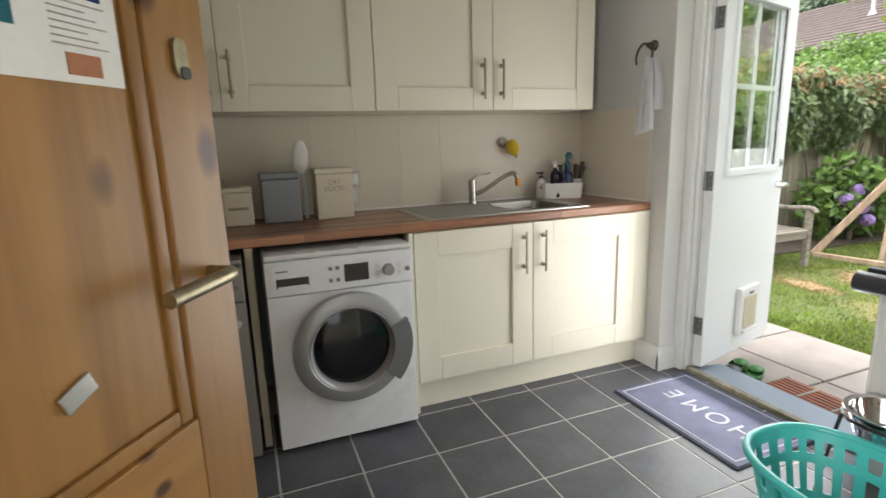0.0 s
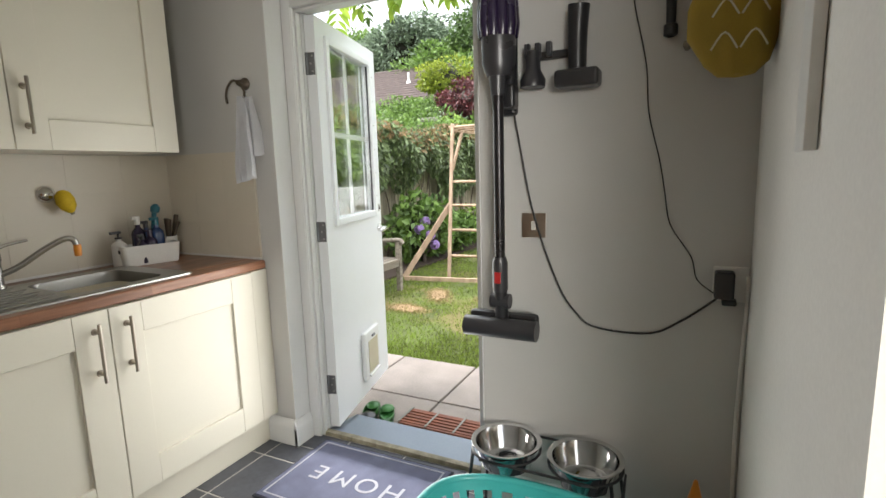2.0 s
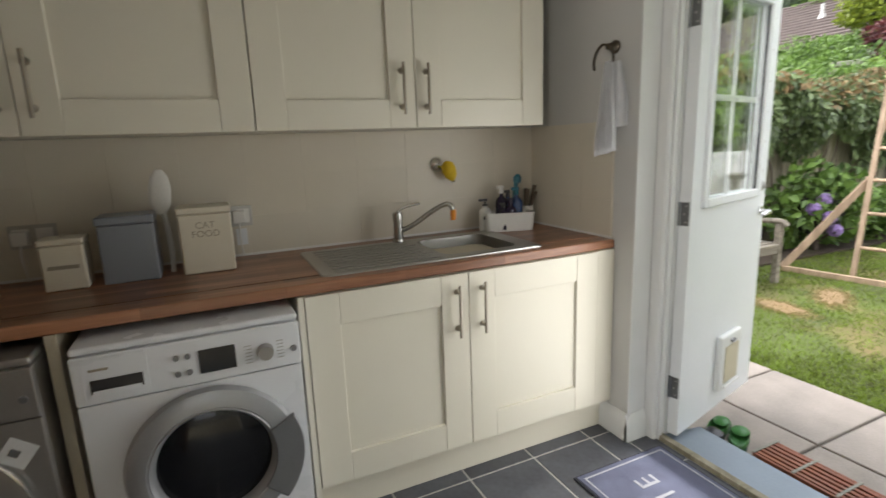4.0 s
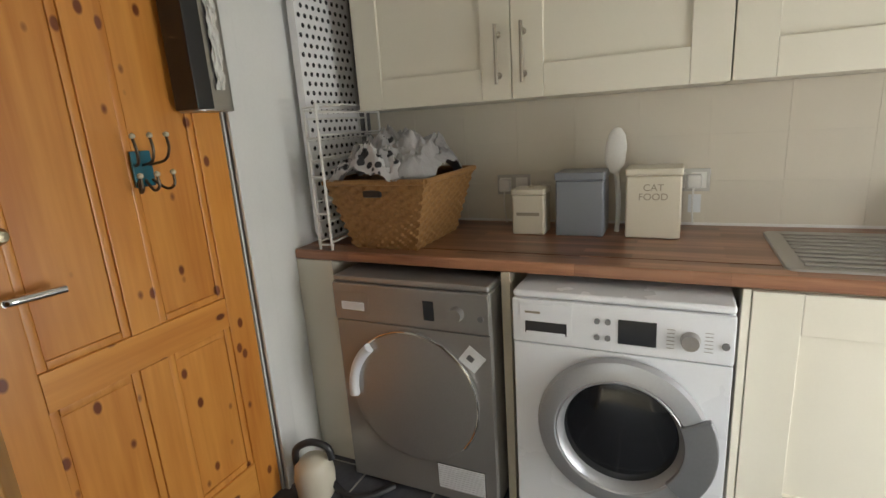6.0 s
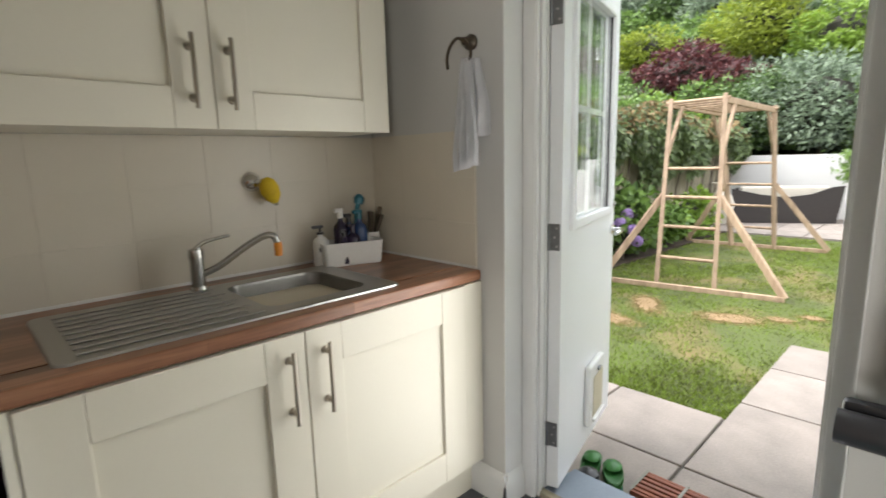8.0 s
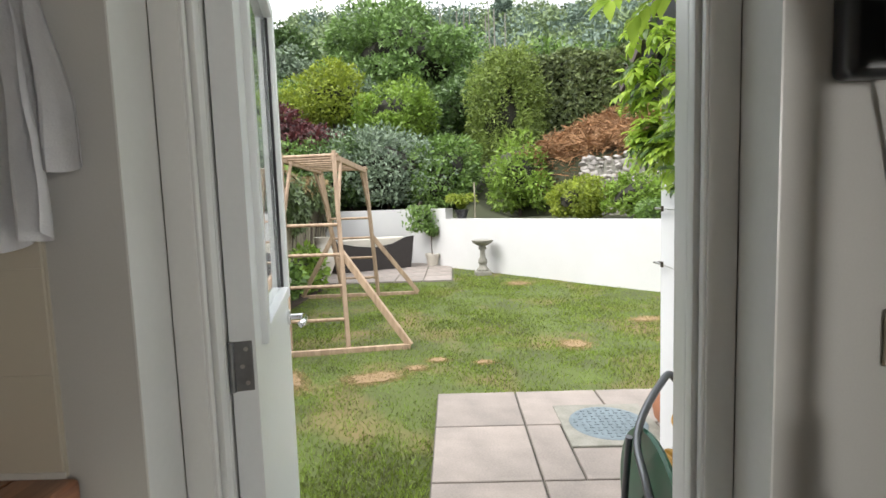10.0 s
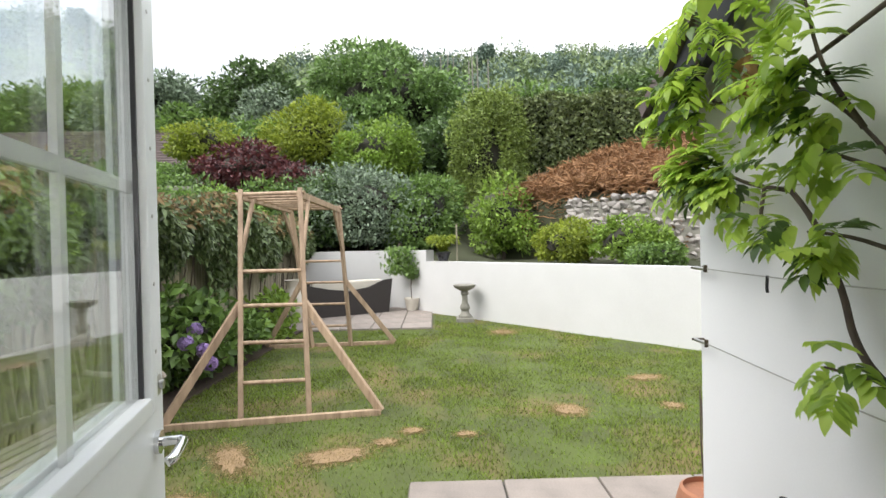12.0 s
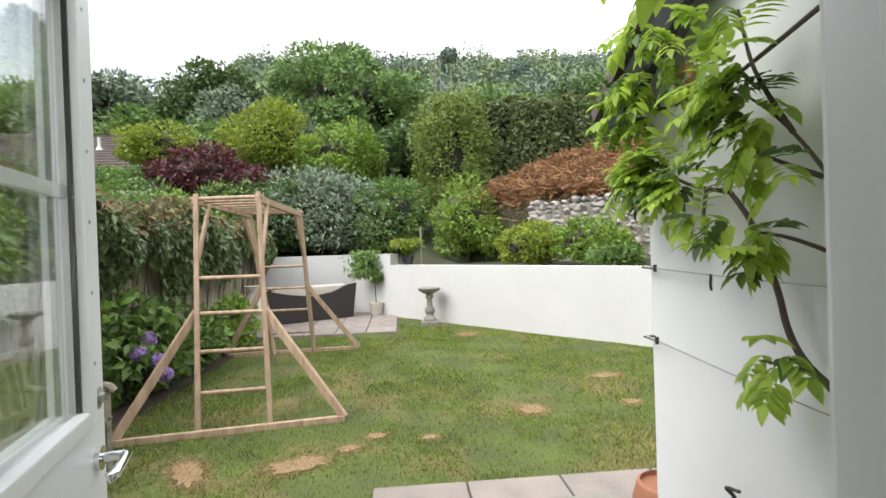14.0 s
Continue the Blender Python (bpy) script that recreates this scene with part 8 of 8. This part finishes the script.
PATCHES = [(3.5, 0.23, 0.30, 0.13, 30), (3.52, -0.52, 0.15, 0.27, 15), (3.75, -0.86, 0.08, 0.11, 0), (2.85, 0.30, 0.14, 0.26, -10), (3.98, -1.06, 0.07, 0.10, 0), (3.88, -1.5, 0.06, 0.09, 0), (4.45, -3.45, 0.10, 0.10, 0), (4.4, -2.47, 0.16, 0.15, 20), (5.4, -3.6, 0.12, 0.20, 10), (8.4, -2.4, 0.2, 0.2, 0)]
for k, q in enumerate(PATCHES):
    patch(*q, k * 3 + 1)

rng = np.random.default_rng(51)
bx, by = [], []
for q in PATCHES:
    m_ = int(5200 * (q[2] * q[3]) / 0.044)
    u_, v_ = rng.normal(size=m_) * 0.52 * q[2], rng.normal(size=m_) * 0.52 * q[3]
    c_, s_ = math.cos(radians(q[4])), math.sin(radians(q[4]))
    bx.append(q[0] + u_ * c_ - v_ * s_)
    by.append(q[1] + u_ * s_ + v_ * c_)
bx, by = np.concatenate(bx), np.concatenate(by)
n = len(bx)
P = np.stack([bx, by, np.full(n, LZ + 0.004)], 1)
D = rng.normal(size=(n, 3)) * np.array([1, 1, 0.35]) + np.array([0, 0, 0.3])
D /= np.linalg.norm(D, axis=1, keepdims=True)
S = np.cross(D, rng.normal(size=(n, 3)))
S *= 0.0022 / (np.linalg.norm(S, axis=1, keepdims=True) + 1e-9)
M_STRAWB = leafy("straw_blade", (0.48, 0.36, 0.18), (0.22, 0.17, 0.07), 0.8, 0.15)
tagged(new("dry_grass", mesh_from("dry_grass", np.stack([P - S, P + S, P + D * 0.035], 1).reshape(-1, 3), np.arange(n * 3).reshape(-1, 3), M_STRAWB)), "dry straw-coloured grass in the worn patches", "grass", "", "stuff")

rng = np.random.default_rng(50)
n = 300000
x = 1.5 + 10.0 * rng.random(n) ** 1.45
y = -6.3 + 8.0 * rng.random(n)
keep = (y < 1.4) & (y > (x - 12.1) * 4.5 / 5.2 - 0.15) & ~((x > 8.88) & (y > -1.24)) & ~((y < -1.08) & (x < 2.995)) & (x > 1.505)
for q in PATCHES:
    c_, s_ = math.cos(radians(q[4])), math.sin(radians(q[4]))
    u_, v_ = ((x - q[0]) * c_ + (y - q[1]) * s_) / q[2], (-(x - q[0]) * s_ + (y - q[1]) * c_) / q[3]
    keep &= (u_ ** 2 + v_ ** 2 > 0.85) | (rng.random(n) < 0.10)
thin = np.sin(x * 2.1 + 1.3 * np.sin(y * 1.7)) * np.sin(y * 2.6 + 0.9 * np.sin(x * 2.3)) + 0.5 * np.sin(x * 6.1 + y * 3.7) * np.sin(y * 7.3 - x * 2.9)
keep &= (thin < 0.35) | (rng.random(n) < 0.4)
x, y = x[keep], y[keep]
n = len(x)
P = np.stack([x, y, np.full(n, LZ - 0.004)], 1)
H = (0.022 + 0.03 * rng.random(n) ** 2)[:, None]
D = np.stack([rng.normal(size=n) * 0.55, rng.normal(size=n) * 0.55, np.ones(n)], 1)
D /= np.linalg.norm(D, axis=1, keepdims=True)
a = rng.random(n) * 6.283
S = np.stack([np.cos(a), np.sin(a), np.zeros(n)], 1) * (0.0035 + 0.0015 * np.clip(x / 6, 0, 2))[:, None]
v = np.stack([P - S, P + S, P + D * H], 1).reshape(-1, 3)
f = np.arange(n * 3).reshape(-1, 3)
tagged(new("lawn_grass", mesh_from("lawn_grass", v, f, M_BLADE)), "short mown grass blades over the lawn", "grass", "", "stuff")

# ---- pieces: paving, tiles ----
pv = struct("pavement", prismm([(0.30, -0.2), (1.5, -0.2), (1.5, -1.09), (2.985, -1.09), (2.985, -3.4), (0.30, -3.4)], GZ - 0.06, GZ + 0.028), M_JOINT, "buff paving slabs outside the back door")


def lay(parent, name, x0, x1, y0, y1, z0, z1, material, gap, bevel=0.004, cache={}):
    key = (name, round(x1 - x0, 3), round(y1 - y0, 3))
    if key not in cache:
        w, d = x1 - x0 - gap, y1 - y0 - gap
        cache[key] = finish(boxm(-w / 2, w / 2, -d / 2, d / 2, 0, z1 - z0, bevel, 1), name, material)
    o = new(name, cache[key])
    o.parent = parent
    o.matrix_local = Matrix.Translation(((x0 + x1) / 2, (y0 + y1) / 2, z0))
    return o


for x0, x1 in ((0.43, 0.88), (0.88, 1.49)):
    lay(pv, "slab", x0, x1, -0.49, -0.2, GZ, GZ + 0.045, M_PAVE, 0.014)
    lay(pv, "slab", x0, x1, -1.09, -0.49, GZ, GZ + 0.045, M_PAVE, 0.014)
xs_ = (0.43, 0.88, 1.74, 2.40, 2.985)
ys_ = (-1.09, -1.68, -2.28, -2.88, -3.4)
for i in range(4):
    for j in range(4):
        if j >= 2 and xs_[i] < 1.7:
            continue
        if i == 2 and j in (1, 2):
            continue
        lay(pv, "slab", xs_[i], xs_[i + 1], ys_[j + 1], ys_[j], GZ, GZ + 0.045, M_PAVE, 0.014)
lay(pv, "slab", 1.74, 2.40, -1.905, -1.68, GZ, GZ + 0.045, M_PAVE, 0.014)
lay(pv, "slab", 1.74, 2.085, -2.88, -1.905, GZ, GZ + 0.045, M_PAVE, 0.014)
lay(pv, "slab", 2.085, 2.40, -2.88, -2.515, GZ, GZ + 0.045, M_PAVE, 0.014)
for i in range(5):
    for j in range(6):
        x0, y0 = 8.93 + i * 0.6, -1.19 + j * 0.56
        lay(patio, "slab", x0, min(x0 + 0.6, 12.08), y0, y0 + 0.56, LZ - 0.005, LZ + 0.035, M_PAVE, 0.016)

TX = [-0.768 + 0.317 * k for k in range(-7, 3)]
TY = [-0.339 - 0.318 * k for k in range(0, 9)]
for a, b in zip([-3.0] + TX, TX + [9.0]):
    for d, c in zip(TY, TY[1:]):
        x0, x1, y1, y0 = max(a, -2.99), min(b, -0.001), d, max(c, -2.615)
        if x1 - x0 > 0.03 and y1 - y0 > 0.03:
            lay(floor, "tile", x0, x1, y0, y1, -0.006, -0.0008, M_SLATE, 0.0085, 0.0015)
for d, c in zip(TY, TY[1:]):
    y1, y0 = min(d, -0.752), max(c, -1.738)
    if y1 - y0 > 0.03:
        lay(floor, "tile", -0.0005, 0.1295, y0, y1, -0.006, -0.0008, M_SLATE, 0.0085, 0.0015)

part("tile_bed", boxm(-2.925, -0.001, -0.0045, -0.0005, 0.926, 1.4355), M_GROUT, wall_n)
n_col = 12
cw = 2.92 / n_col
for r in range(3):
    for k in range(n_col):
        o = lay(wall_n, "tile", -2.922 + k * cw, -2.922 + (k + 1) * cw, 0.926 + r * 0.17, 0.926 + (r + 1) * 0.17, -0.004, 0.0, M_TILE, 0.0007, 0.0002)
        o.matrix_local = Matrix.Translation((-2.922 + (k + 0.5) * cw, -0.0045, 0.926 + (r + 0.5) * 0.17)) @ FRONT
part("tile_bed", boxm(-0.0045, -0.0005, -0.618, -0.001, 0.926, 1.4355), M_GROUT, wall_e)
for r in range(3):
    for k in range(3):
        o = lay(wall_e, "tile", 0, 0.204, 0, 0.17, 0, 0.004, M_TILE, 0.0007, 0.0002)
        o.matrix_local = Matrix.Translation((-0.0045, -0.615 + (k + 0.5) * 0.204, 0.926 + (r + 0.5) * 0.17)) @ pose(0, 0, 0, 0, 0, -90) @ FRONT
